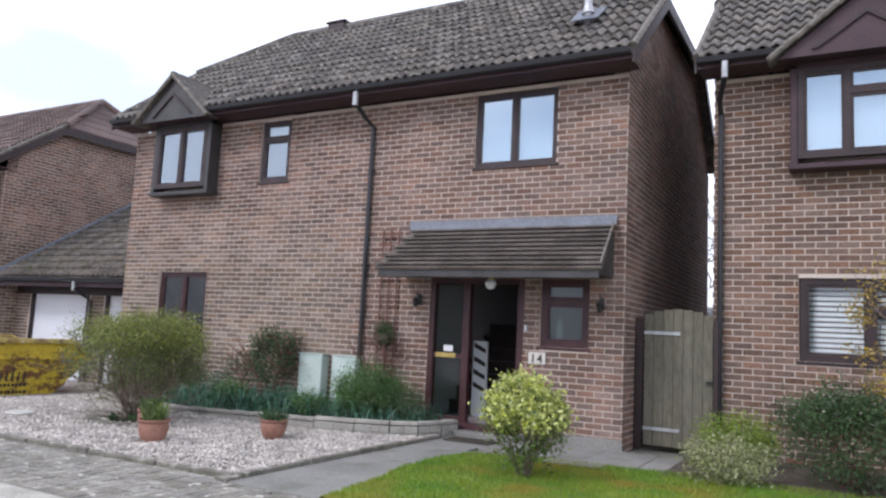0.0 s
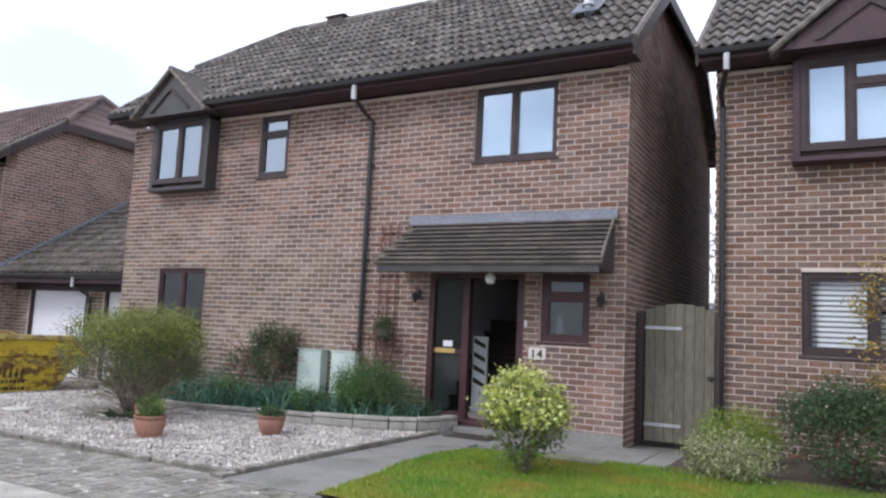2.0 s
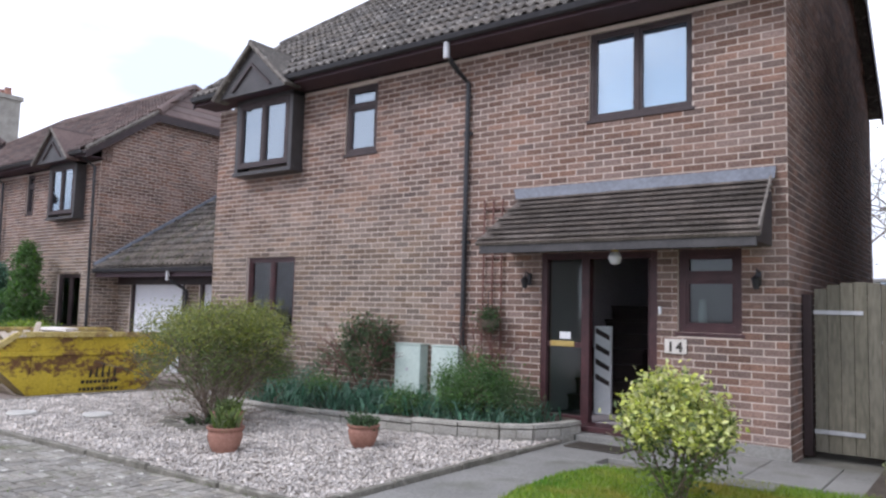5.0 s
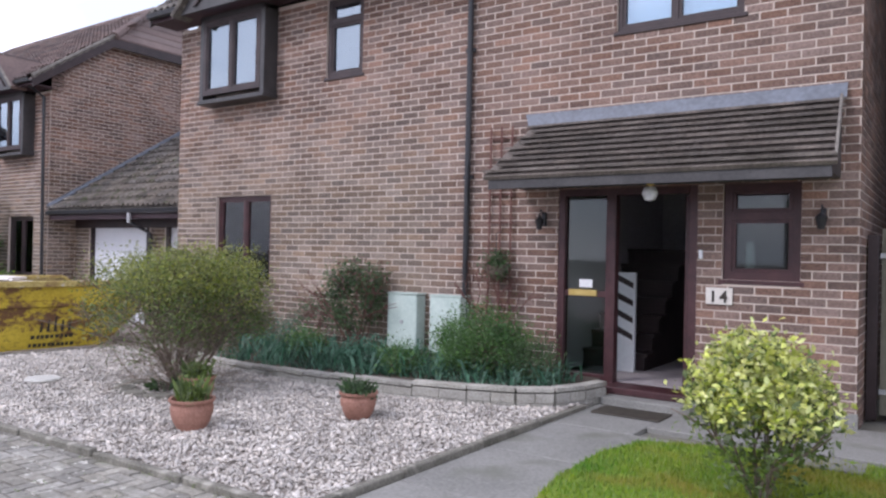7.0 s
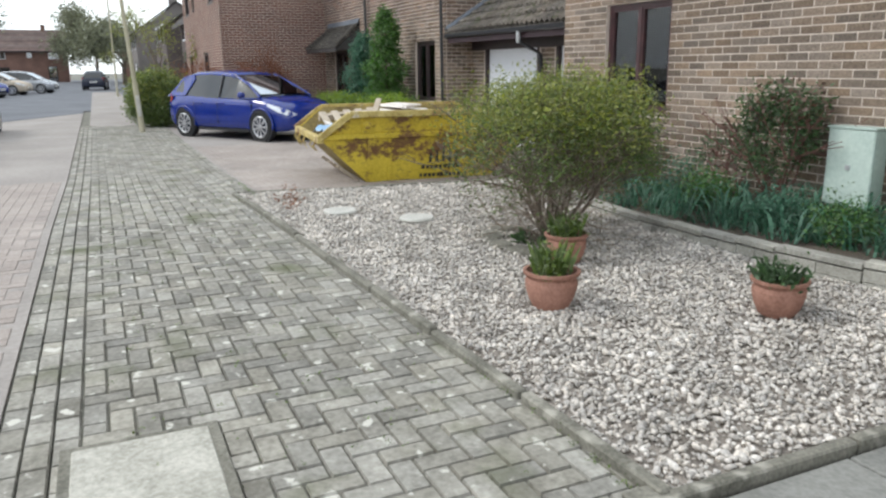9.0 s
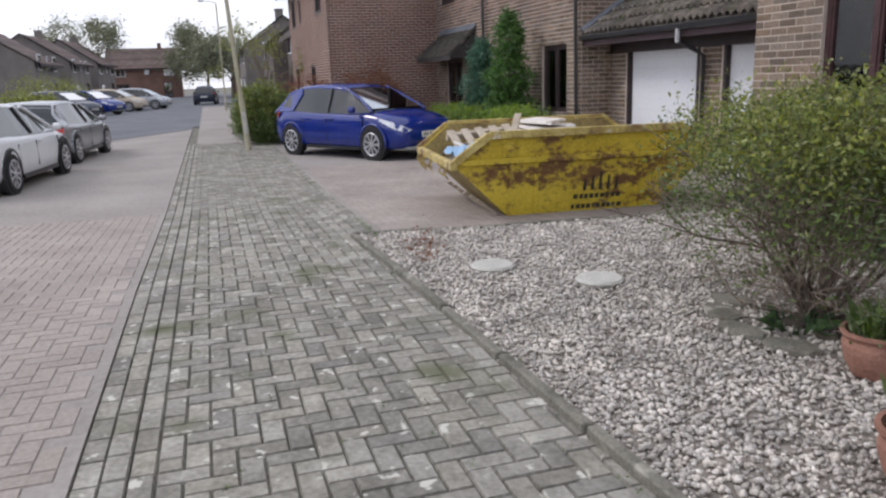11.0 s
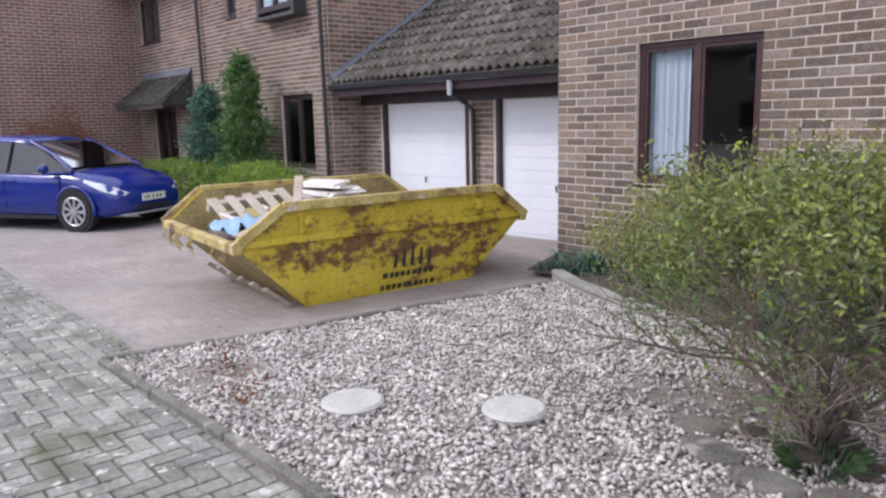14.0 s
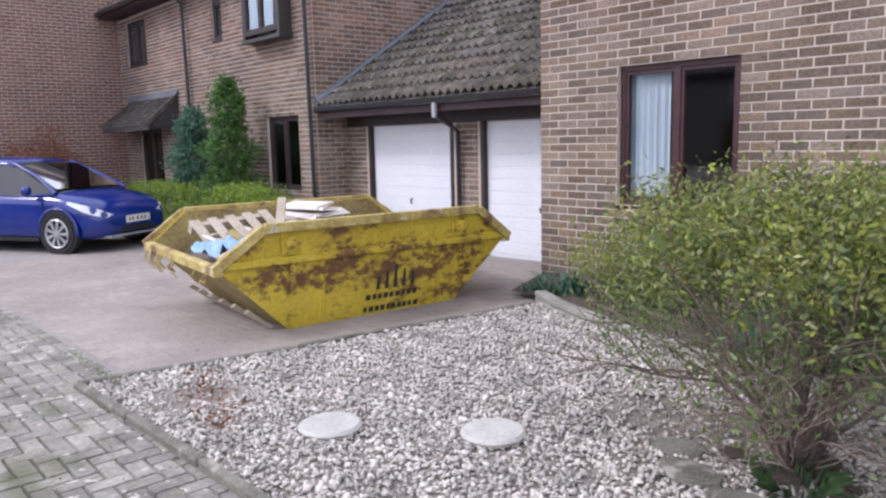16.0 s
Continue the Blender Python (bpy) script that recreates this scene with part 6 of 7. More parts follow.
# ---- vehicles ----
def car(label, paint, L=4.0, W=1.7, H=1.46, kind="hatch"):
    """A car in its own space, nose to +x: painted body, dark glazed cabin, roof and pillars over it."""
    c = local_thing("car", label, "car")
    hl, hw, k = L / 2, W / 2, H / 1.46
    f = L / 4.0
    # x, underside, shoulder height, half-width as a share
    st = [(-2.0, 0.42, 0.72, 0.84), (-1.97, 0.32, 0.86, 0.9), (-1.88, 0.26, 0.95, 0.95), (-1.6, 0.22, 0.98, 0.985), (-1.2, 0.21, 0.965, 1.0), (-0.6, 0.2, 0.945, 1.0), (0.2, 0.2, 0.925, 1.0),
          (0.8, 0.2, 0.915, 0.995), (1.1, 0.2, 0.915, 0.99), (1.4, 0.21, 0.86, 0.97), (1.65, 0.22, 0.8, 0.94), (1.83, 0.24, 0.73, 0.88), (1.93, 0.27, 0.65, 0.8), (1.985, 0.33, 0.56, 0.7), (2.0, 0.4, 0.5, 0.6)]
    rings = []
    for x, zb, zt, w in st:
        x, w, zb, zt = x * f, w * hw, zb * k, zt * k
        h = zt - zb
        half = [(w * 0.88, zb), (w * 0.97, zb + h * 0.12), (w * 0.995, zb + h * 0.35), (w, zb + h * 0.6), (w * 0.985, zb + h * 0.78), (w * 0.955, zb + h * 0.92), (w * 0.87, zt), (w * 0.5, zt + 0.03)]
        rings.append([(x, -a, b) for a, b in half] + [(x, 0, zt + 0.04)] + [(x, a, b) for a, b in reversed(half)])
    part("body", M().loft(rings), paint, c, smooth=True)
    suv = kind == "suv"
    top = 1.47
    cab = [(-1.93, 0.93, 0.8), (-1.8, 1.2, 0.75), (-1.6, 1.36, 0.71), (-1.2, top - 0.02, 0.69), (-0.6, top, 0.695), (0.05, top - 0.035, 0.695), (0.35, top - 0.13, 0.71), (1.13, 0.93, 0.85)]
    if suv:
        cab[:4] = [(-1.95, 0.95, 0.82), (-1.86, 1.25, 0.76), (-1.72, 1.41, 0.72), (-1.3, top - 0.01, 0.7)]
    xs, zs, ws = ([q[i] for q in cab] for i in range(3))

    def cz(x):
        return float(np.interp(x, xs, zs)) * k

    def cw(x):
        return float(np.interp(x, xs, ws)) * hw

    def side(x, z, sg, out=0.0):
        """A point on the glazed side at height z."""
        lo, hi = 0.92 * k, cz(x)
        t = min(max((z - lo) / max(hi - lo, 0.02), 0), 1)
        return (x * f, sg * ((hw * 0.93) * (1 - t) + cw(x) * 0.93 * t + out), z)

    ring = []
    for x, zt, w in cab:
        zt = max(zt * k, 0.93 * k)
        ring.append([(x * f, -hw * 0.93, 0.9 * k), (x * f, -w * hw * 0.94, zt - 0.04), (x * f, -w * hw * 0.82, zt), (x * f, 0, zt + 0.02), (x * f, w * hw * 0.82, zt), (x * f, w * hw * 0.94, zt - 0.04), (x * f, hw * 0.93, 0.9 * k)])
    part("cabin_glass", M().loft(ring), TINTED, c, "dark glazed cabin")
    ring = []
    for x in np.linspace(-1.78 if suv else -1.72, 0.2, 12):
        w, zt = cw(x), cz(x)
        lip = 0.09
        ring.append([(x * f, -w * 0.965, zt - lip), (x * f, -w * 0.95, zt - 0.035), (x * f, -w * 0.82, zt + 0.008), (x * f, 0, zt + 0.03), (x * f, w * 0.82, zt + 0.008), (x * f, w * 0.95, zt - 0.035), (x * f, w * 0.965, zt - lip), (x * f, 0, zt - 0.05)])
    part("roof", M().loft(ring), paint, c, "painted roof panel", smooth=True)
    for sg in (-1, 1):
        m = M().tube([side(1.15, 0.93 * k, sg, 0.0), side(0.7, 1.19 * k, sg, 0.0), side(0.2, 1.4 * k, sg, 0.0)], 0.03, 6)
        part("pillar", m, paint, c)
        part("pillar", M().tube([side(-0.12, 0.93 * k, sg, 0.002), side(-0.18, 1.4 * k, sg, 0.002)], 0.022, 5), BLACKPVC, c)
        rear = [(-1.95, 0.92), (-1.3, 0.95), (-1.12, 1.3), (-1.2, 1.42), (-1.62, 1.34), (-1.82, 1.15)] if not suv else [(-1.97, 0.92), (-1.5, 0.95), (-1.36, 1.3), (-1.4, 1.42), (-1.7, 1.4), (-1.88, 1.2)]
        outer = [side(x, z * k, sg, 0.014) for x, z in rear]
        inner = [side(x, z * k, sg, -0.03) for x, z in rear]
        part("rear_pillar", M().add(outer + inner, [tuple(range(6)), tuple(range(11, 5, -1))] + [(i, (i + 1) % 6, (i + 1) % 6 + 6, i + 6) for i in range(6)]), paint, c)
        part("mirror", M().lathe([(0.03, -0.07), (0.065, -0.05), (0.07, 0.04), (0.03, 0.07)], 0.78 * f, sg * (hw + 0.07), 0.98 * k, 10, axis="y"), paint, c, smooth=True)
        for x in (-0.95, -0.14, 0.98):
            part("door_seam", M().box(x * f - 0.003, x * f + 0.003, sg * hw * 0.97, sg * (hw * 1.0005), 0.36 * k, 0.8 * k), BLACKPVC, c)
        for x in (-0.72, 0.02):
            part("door_handle", M().box(x * f - 0.08, x * f + 0.08, sg * hw * 0.97, sg * (hw + 0.014), 0.775 * k, 0.8 * k), paint, c, bevel=0.004)
        part("sill_trim", M().box(-0.85 * f, 0.85 * f, sg * hw * 0.93, sg * hw * 0.985, 0.19, 0.25), BLACKPVC, c)
        m = M().loft([[(1.42 * f, sg * hw * 0.955, 0.77 * k), (1.42 * f, sg * hw * 0.93, 0.81 * k), (1.42 * f, sg * hw * 0.85, 0.8 * k)], [(1.72 * f, sg * hw * 0.93, 0.64 * k), (1.7 * f, sg * hw * 0.89, 0.745 * k), (1.7 * f, sg * hw * 0.72, 0.76 * k)], [(1.9 * f, sg * hw * 0.84, 0.58 * k), (1.9 * f, sg * hw * 0.78, 0.67 * k), (1.9 * f, sg * hw * 0.6, 0.67 * k)], [(1.975 * f, sg * hw * 0.7, 0.55 * k), (1.975 * f, sg * hw * 0.62, 0.6 * k), (1.975 * f, sg * hw * 0.52, 0.58 * k)]])
        part("headlight", m, LAMPGLASS, c, "clear headlamp")
        if suv:
            part("tail_light", M().slab(*[(-1.99 * f, sg * hw * 0.6, 0.76 * k), (-1.94 * f, sg * hw * 0.92, 0.74 * k), (-1.915 * f, sg * hw * 0.92, 0.88 * k), (-1.975 * f, sg * hw * 0.6, 0.84 * k)][::sg], 0.04 ), REDLENS, c, "red tail lamp")
            part("fog_light", M().box(-2.01 * f, -1.95 * f, sg * hw * 0.6, sg * hw * 0.85, 0.42 * k, 0.5 * k), BLACKPVC, c, bevel=0.01)
        else:
            part("tail_light", M().add([(-1.99 * f, sg * hw * 0.74, 0.76 * k), (-1.9 * f, sg * hw * 0.93, 0.72 * k), (-1.72 * f, sg * hw * 0.985, 0.9 * k), (-1.87 * f, sg * hw * 0.9, 1.0 * k), (-1.95 * f, sg * hw * 0.76, 0.95 * k)], [(0, 1, 2, 3, 4)]), REDLENS, c, "red tail lamp")
        for x in (1.24 * f, -1.32 * f):
            # Closed black disc paints the shade inside the wheel arch.
            part("arch_shade_disc", M().lathe([(0.36, -0.06 * sg), (0.36, 0.0)], x, sg * hw * 0.995, 0.33, 26, axis="y"), BLACKPVC, c, "black disc standing for the shaded wheel opening")
            part("arch", M().tube([(x + 0.37 * math.cos(t), sg * (hw * 0.985), 0.325 + 0.37 * math.sin(t)) for t in np.linspace(-0.15, math.pi + 0.15, 16)], 0.024, 6), BLACKPVC if suv and paint is WHITECAR else paint, c)
            w = part("wheel", M().lathe([(0.2, -0.12 * sg), (0.3, -0.11 * sg), (0.316, -0.07 * sg), (0.316, 0.07 * sg), (0.3, 0.1 * sg), (0.225, 0.088 * sg)], x, sg * (hw - 0.085), 0.315, 28, axis="y"), TYRE, c, "black tyre")
            rim = M().tube([(x + 0.212 * math.cos(t), sg * (hw + 0.016), 0.315 + 0.212 * math.sin(t)) for t in np.linspace(0, 2 * math.pi, 25)], 0.014, 6)
            rim.lathe([(0.05, 0.0), (0.045, 0.02 * sg)], x, sg * (hw + 0.016), 0.315, 12, axis="y")
            for s in range(9):
                t = s * 2 * math.pi / 9
                d, o = np.array((math.cos(t), 0, math.sin(t))), np.array((-math.sin(t), 0, math.cos(t)))
                p = np.array((x, sg * (hw + 0.024), 0.315))
                rim.add([p + d * 0.03 - o * 0.014, p + d * 0.21 - o * 0.028, p + d * 0.21 + o * 0.028, p + d * 0.03 + o * 0.014], [(0, 1, 2, 3)])
            part("rim", rim, ALLOY, w, "silver spoked rim")
            part("brake_disc", M().lathe([(0.2, -0.002 * sg), (0.2, 0.0)], x, sg * (hw + 0.006), 0.315, 20, axis="y"), DARKCAR, w)
    part("windscreen", M().add([(1.08 * f, -cw(1.08) * 0.9, cz(1.08) + 0.034), (1.08 * f, cw(1.08) * 0.9, cz(1.08) + 0.034), (0.36 * f, cw(0.36) * 0.86, cz(0.36) + 0.034), (0.36 * f, -cw(0.36) * 0.86, cz(0.36) + 0.034)], [(0, 1, 2, 3)]), WINDSCREEN, c, "bright reflecting windscreen")
    part("front_grille", M().box(hl - 0.1, hl - 0.004, -0.38, 0.38, 0.3, 0.4), BLACKPVC, c, bevel=0.01)
    part("bumper_strip", M().box(hl - 0.2, hl + 0.005, -0.6, 0.6, 0.235, 0.262), GREYMETAL, c)
    for e in (1, -1):
        zc = 0.46 if e > 0 else 0.6
        pl = part("number_plate", M().box(e * (hl + 0.004), e * (hl + 0.014), -0.26, 0.26, zc - 0.03, zc + 0.08), PLATE, c, "white number plate")
        m = M()
        for y in (-0.21, -0.14, -0.04, 0.05, 0.13):
            m.box(e * (hl + 0.0145), e * (hl + 0.016), y, y + 0.04, zc, zc + 0.05)
        part("plate_marks", m, INK, pl)["kind"] = "stuff"
    return c


moved(car("glossy blue hatchback parked on the driveway apron", BLUE, 4.0, 1.72, 1.44), pose(-18.9, 6.75, -0.105, 0, 0, 30))
moved(car("white sport utility car parked along the road", WHITECAR, 4.2, 1.8, 1.36, "suv"), pose(-17.6, 0.0, -0.115, 0, 0, 174))
moved(car("silver hatchback parked beyond the white car", SILVER, 4.0, 1.72, 1.3, "suv"), pose(-22.2, 0.25, -0.115, 0, 0, 174))
for i, (x, y, a, p, l) in enumerate(((-48, -3.8, 60, DARKCAR, "dark parked car further down the street"), (-52, -3.0, 60, BLUE, "small blue parked car further down the street"), (-57, -2.2, 75, PALLET, "beige parked car further down the street"), (-60.5, -0.8, 75, SILVER, "grey parked car further down the street"), (-68, 3.6, 175, DARKCAR, "dark car parked at the far end"), (-27.5, 8.2, 30, SILVER, "grey car behind the round bush"))):
    moved(car(l, p), pose(x, y, -0.1, 0, 0, a))


# ---- plants ----
def leaf_cloud(rng, centres, spread, size, n, flat=0.3, aspect=0.45):
    """Many small folded leaves round the given centres."""
    c = centres[rng.integers(0, len(centres), n)] + rng.normal(0, 1, (n, 3)) * spread
    d = rng.normal(0, 1, (n, 3)) * (1, 1, 0.8) + (0, 0, 0.25)
    d /= np.linalg.norm(d, axis=1, keepdims=True)
    r = np.cross(d, rng.normal(0, 1, (n, 3)))
    r /= np.linalg.norm(r, axis=1, keepdims=True)
    up = np.cross(r, d)
    s = size * rng.uniform(0.6, 1.3, (n, 1))
    v = np.stack([c, c + d * s * 0.5 + r * s * aspect * 0.5 + up * s * 0.08, c + d * s, c + d * s * 0.5 - r * s * aspect * 0.5 + up * s * 0.08], 1)
    f = np.array([[0, 1, 2, 3]])[None] + (np.arange(n) * 4)[:, None, None]
    return v.reshape(-1, 3), f.reshape(-1, 4)


def leaves_part(name, rng, centres, spread, size, n, mat, parent, label="", aspect=0.45):
    v, f = leaf_cloud(rng, np.asarray(centres, float), spread, size, n, aspect=aspect)
    me_ob = big_mesh(name, v, f, mat, label or "small leaves", "leaves", parent)
    me_ob["kind"] = "stuff"
    return me_ob


def grow(m, rng, p, d, length, radius, depth, tips, bend=0.35, split=3, shrink=0.72):
    """Branches that fork and taper; the ends are gathered in tips."""
    pts, q, dd = [np.array(p, float)], np.array(p, float), np.array(d, float)
    dd /= np.linalg.norm(dd)
    for _ in range(3):
        dd = dd + rng.normal(0, bend * 0.4, 3)
        dd /= np.linalg.norm(dd)
        q = q + dd * length / 3
        pts.append(q.copy())
    m.tube(pts, [radius * s for s in (1, 0.88, 0.76, 0.64)], 5 if radius > 0.008 else 4)
    if depth == 0:
        tips.append(q)
        tips.append((pts[1] + pts[2]) / 2)
        return
    for _ in range(split):
        nd = dd + rng.normal(0, bend, 3)
        nd[2] = nd[2] * 0.8 + 0.12
        grow(m, rng, q, nd, length * shrink * rng.uniform(0.8, 1.2), radius * 0.6, depth - 1, tips, bend, split, shrink)


def shrub(name, label, at, height, width, leafmat, bark=BARK, stems=7, leaves=6000, size=0.035, low=0.35, seed=1, depth=2, spread=0.06, cover=1.0, extra=None, split=3, squash=1.0, leafshape=0.45):
    t = thing(name, label, "shrub", at)
    rng = np.random.default_rng(seed)
    m, tips = M(), []
    for i in range(stems):
        a = i * 2.399 + rng.uniform(-0.3, 0.3)
        r = width / 2 * rng.uniform(0.35, 1.0)
        d = (math.cos(a) * r, math.sin(a) * r, height * 0.9)
        grow(m, rng, (at[0] + math.cos(a) * 0.04, at[1] + math.sin(a) * 0.04, at[2]), d, height * 0.42, 0.0115 * height, depth, tips, 0.4, split)
    part("stem_tangle", m, bark, t, "tangled thin stems")["kind"] = "stuff"
    tips = np.array(tips)
    # fit the tips into the crown
    rel = tips - at
    rad = np.hypot(rel[:, 0], rel[:, 1]) / (width / 2)
    k = np.minimum(1, 1 / np.maximum(rad, 1e-6))
    tips[:, 0], tips[:, 1] = at[0] + rel[:, 0] * k, at[1] + rel[:, 1] * k
    tips[:, 2] = np.clip(tips[:, 2], at[2] + low * height, at[2] + height)
    # fill the crown with clumps under an uneven dome
    n = int(160 * cover)
    u = rng.normal(0, 1, (n, 3))
    u /= np.linalg.norm(u, axis=1, keepdims=True)
    rr = rng.uniform(0.55, 1.0, (n, 1)) ** 0.6
    dome = np.array(at) + (0, 0, height * (1 + low) / 2) + u * rr * (width / 2, width / 2, height * (1 - low) / 2 * squash) * (1 + 0.12 * rng.normal(0, 1, (n, 1)))
    cen = np.concatenate([tips, dome]) if cover else tips
    leaves_part("foliage", rng, cen, spread, size, leaves, leafmat, t, "", leafshape)
    if extra:
        for nm, mat, cnt, sz in extra:
            top = cen[cen[:, 2] > np.quantile(cen[:, 2], 0.5)]
            leaves_part(nm, rng, top, spread * 1.15, sz, cnt, mat, t, "paler young growth" if nm == "young_leaves" else "small flowers", 0.7 if nm == "blossom" else leafshape + 0.08)
    return t


garden_shrub = shrub("garden_shrub", "large yellow-green shrub with bare tangled stems in the gravel", (-6.5, 6.8, 0.02), 1.19, 1.54, LEAF_MID, BARK, 22, 15000, 0.034, 0.5, 3, 3, 0.075, 0.9, [("young_leaves", LEAF_YG, 17000, 0.034)], leafshape=0.34)
rng = np.random.default_rng(14)
m, side_twigs = M(), []
for i in range(46):
    a, r = i * 2.399 + rng.uniform(-0.4, 0.4), rng.uniform(0.25, 0.8)
    grow(m, rng, (-6.5 + 0.06 * math.cos(a), 6.8 + 0.06 * math.sin(a), rng.uniform(0.04, 0.25)), (math.cos(a) * r, math.sin(a) * r, rng.uniform(0.12, 0.6)), rng.uniform(0.22, 0.4), 0.0055, 2, side_twigs, 0.55, 3, 0.72)
for i in range(34):
    a, r = i * 2.399 + rng.uniform(-0.4, 0.4), rng.uniform(0.1, 0.6)
    grow(m, rng, (-6.5 + 0.25 * r * math.cos(a), 6.8 + 0.25 * r * math.sin(a), rng.uniform(0.2, 0.45)), (math.cos(a) * r, math.sin(a) * r, rng.uniform(0.5, 1.0)), rng.uniform(0.25, 0.38), 0.005, 2, [], 0.5, 3, 0.75)
part("twig_tangle", m, TWIGPALE, garden_shrub, "pale bare outer twigs")["kind"] = "stuff"
side_twigs = np.array(side_twigs)
leaves_part("low_leaves", rng, side_twigs[side_twigs[:, 2] > 0.25], 0.03, 0.03, 1500, LEAF_MID, garden_shrub, "thin lower leaves", 0.34)
m = M()
for i in range(26):
    a, r = rng.uniform(0, 6.28), rng.uniform(0.0, 0.3)
    s_ = rng.uniform(0.03, 0.075)
    m.add((IV * s_ * (1.3, 1.0, 0.35) * (1 + rng.uniform(-0.15, 0.15, (12, 1))) + (-6.5 + r * math.cos(a), 6.72 + r * 0.8 * math.sin(a), 0.045)).tolist(), IF.tolist())
solo("shrub_soil", m, SOIL, "dark earth clods heaped round the foot of the shrub", "soil", "stuff")
for x, y, w, d, t in ((-6.95, 6.62, 0.14, 0.1, 20), (-6.78, 6.42, 0.17, 0.1, -15), (-6.5, 6.32, 0.16, 0.09, 5), (-6.2, 6.38, 0.15, 0.1, 25)):
    stone = solo("border_stone", M().lathe([(0.9, 0.0), (1.0, 0.35), (0.93, 0.85), (0.6, 1.0)], 0, 0, 0, 9), EDGING, "flat weathered stone bedded round the shrub", "border stone", group="stones round the shrub")
    stone.matrix_basis = pose(x, y, 0.02, 0, 0, t) @ Matrix.Diagonal((w, d, 0.045, 1))
m, tips = M(), []
rng = np.random.default_rng(12)
t = thing("leaf_clump", "tuft of bladed leaves at the foot of the shrub", "plant", (-6.4, 6.6, 0.03))
for i in range(60):
    a, r, h = rng.uniform(0, 6.28), rng.uniform(0.02, 0.12), rng.uniform(0.06, 0.14)
    x, y = -6.42 + 0.1 * math.cos(a), 6.6 + 0.08 * math.sin(a)
    m.add([(x - 0.008, y, 0.03), (x + 0.008, y, 0.03), (x + r * math.cos(a) * 0.6, y + r * math.sin(a) * 0.6, h), (x + r * math.cos(a) * 1.3, y + r * math.sin(a) * 1.3, h * 1.05)], [(0, 1, 2), (0, 2, 3)])
part("blade_tuft", m, LEAF_DEEP, t)["kind"] = "stuff"
shrub("golden_shrub", "golden variegated evergreen shrub in the lawn", (-1.33, 6.85, 0.02), 0.88, 0.66, LEAF_MID, BARK, 9, 2600, 0.05, 0.08, 5, 1, 0.05, 1.0, [("young_leaves", LEAF_GOLD, 4300, 0.052)])


def flowerpot(label, x, y, r=0.19, h=0.27, plant=LEAF_MID, seed=0, tall=0.22):
    t = thing("flowerpot", label, "flowerpot", (x, y, 0.03), "terracotta pots in the gravel")
    k = r / 0.19
    part("pot", M().lathe([(0.1 * k, 0.0), (0.118 * k, 0.012), (0.152 * k, h * 0.3), (0.172 * k, h * 0.55), (0.176 * k, h * 0.7), (0.168 * k, h * 0.82), (0.172 * k, h * 0.86), (0.19 * k, h * 0.93), (0.19 * k, h), (0.168 * k, h), (0.16 * k, h - 0.04), (0.02, h - 0.045)], x, y, 0.03, 26), TERRA, t, smooth=False, bevel=0.0)
    part("compost", M().lathe([(0.02, 0), (0.158 * k, 0.0), (0.158 * k, -0.02)], x, y, 0.03 + h - 0.04, 18), SOIL, t)
    rng = np.random.default_rng(seed)
    m = M()
    for i in range(46):
        a, b, hh = rng.uniform(0, 6.28), rng.uniform(0, 0.12), rng.uniform(0.4, 1.0) * tall
        px, py, z = x + b * math.cos(a), y + b * math.sin(a), 0.03 + h - 0.04
        q = (px + 0.08 * math.cos(a) * hh / tall, py + 0.08 * math.sin(a) * hh / tall, z + hh)
        m.add([(px - 0.007, py, z), (px + 0.007, py, z), q, (px + 0.004, py + 0.006, z + hh * 0.5)], [(0, 1, 2), (0, 3, 2)])
    part("plant", m, plant, t)
    leaves_part("foliage", rng, [(x + rng.uniform(-0.1, 0.1), y + rng.uniform(-0.1, 0.1), 0.03 + h + rng.uniform(0, tall * 0.4)) for _ in range(20)], 0.035, 0.04, 260, plant, t)
    return t


flowerpot("terracotta flowerpot with leafy bulbs on the gravel", -5.0, 5.84, 0.165, 0.23, LEAF_MID, 1, 0.24)
flowerpot("terracotta flowerpot with low dark green plants", -4.33, 6.9, 0.155, 0.215, LEAF_DEEP, 2, 0.15)
flowerpot("weathered terracotta pot behind the other pots", -5.8, 6.48, 0.155, 0.22, LEAF_MID, 3, 0.22)


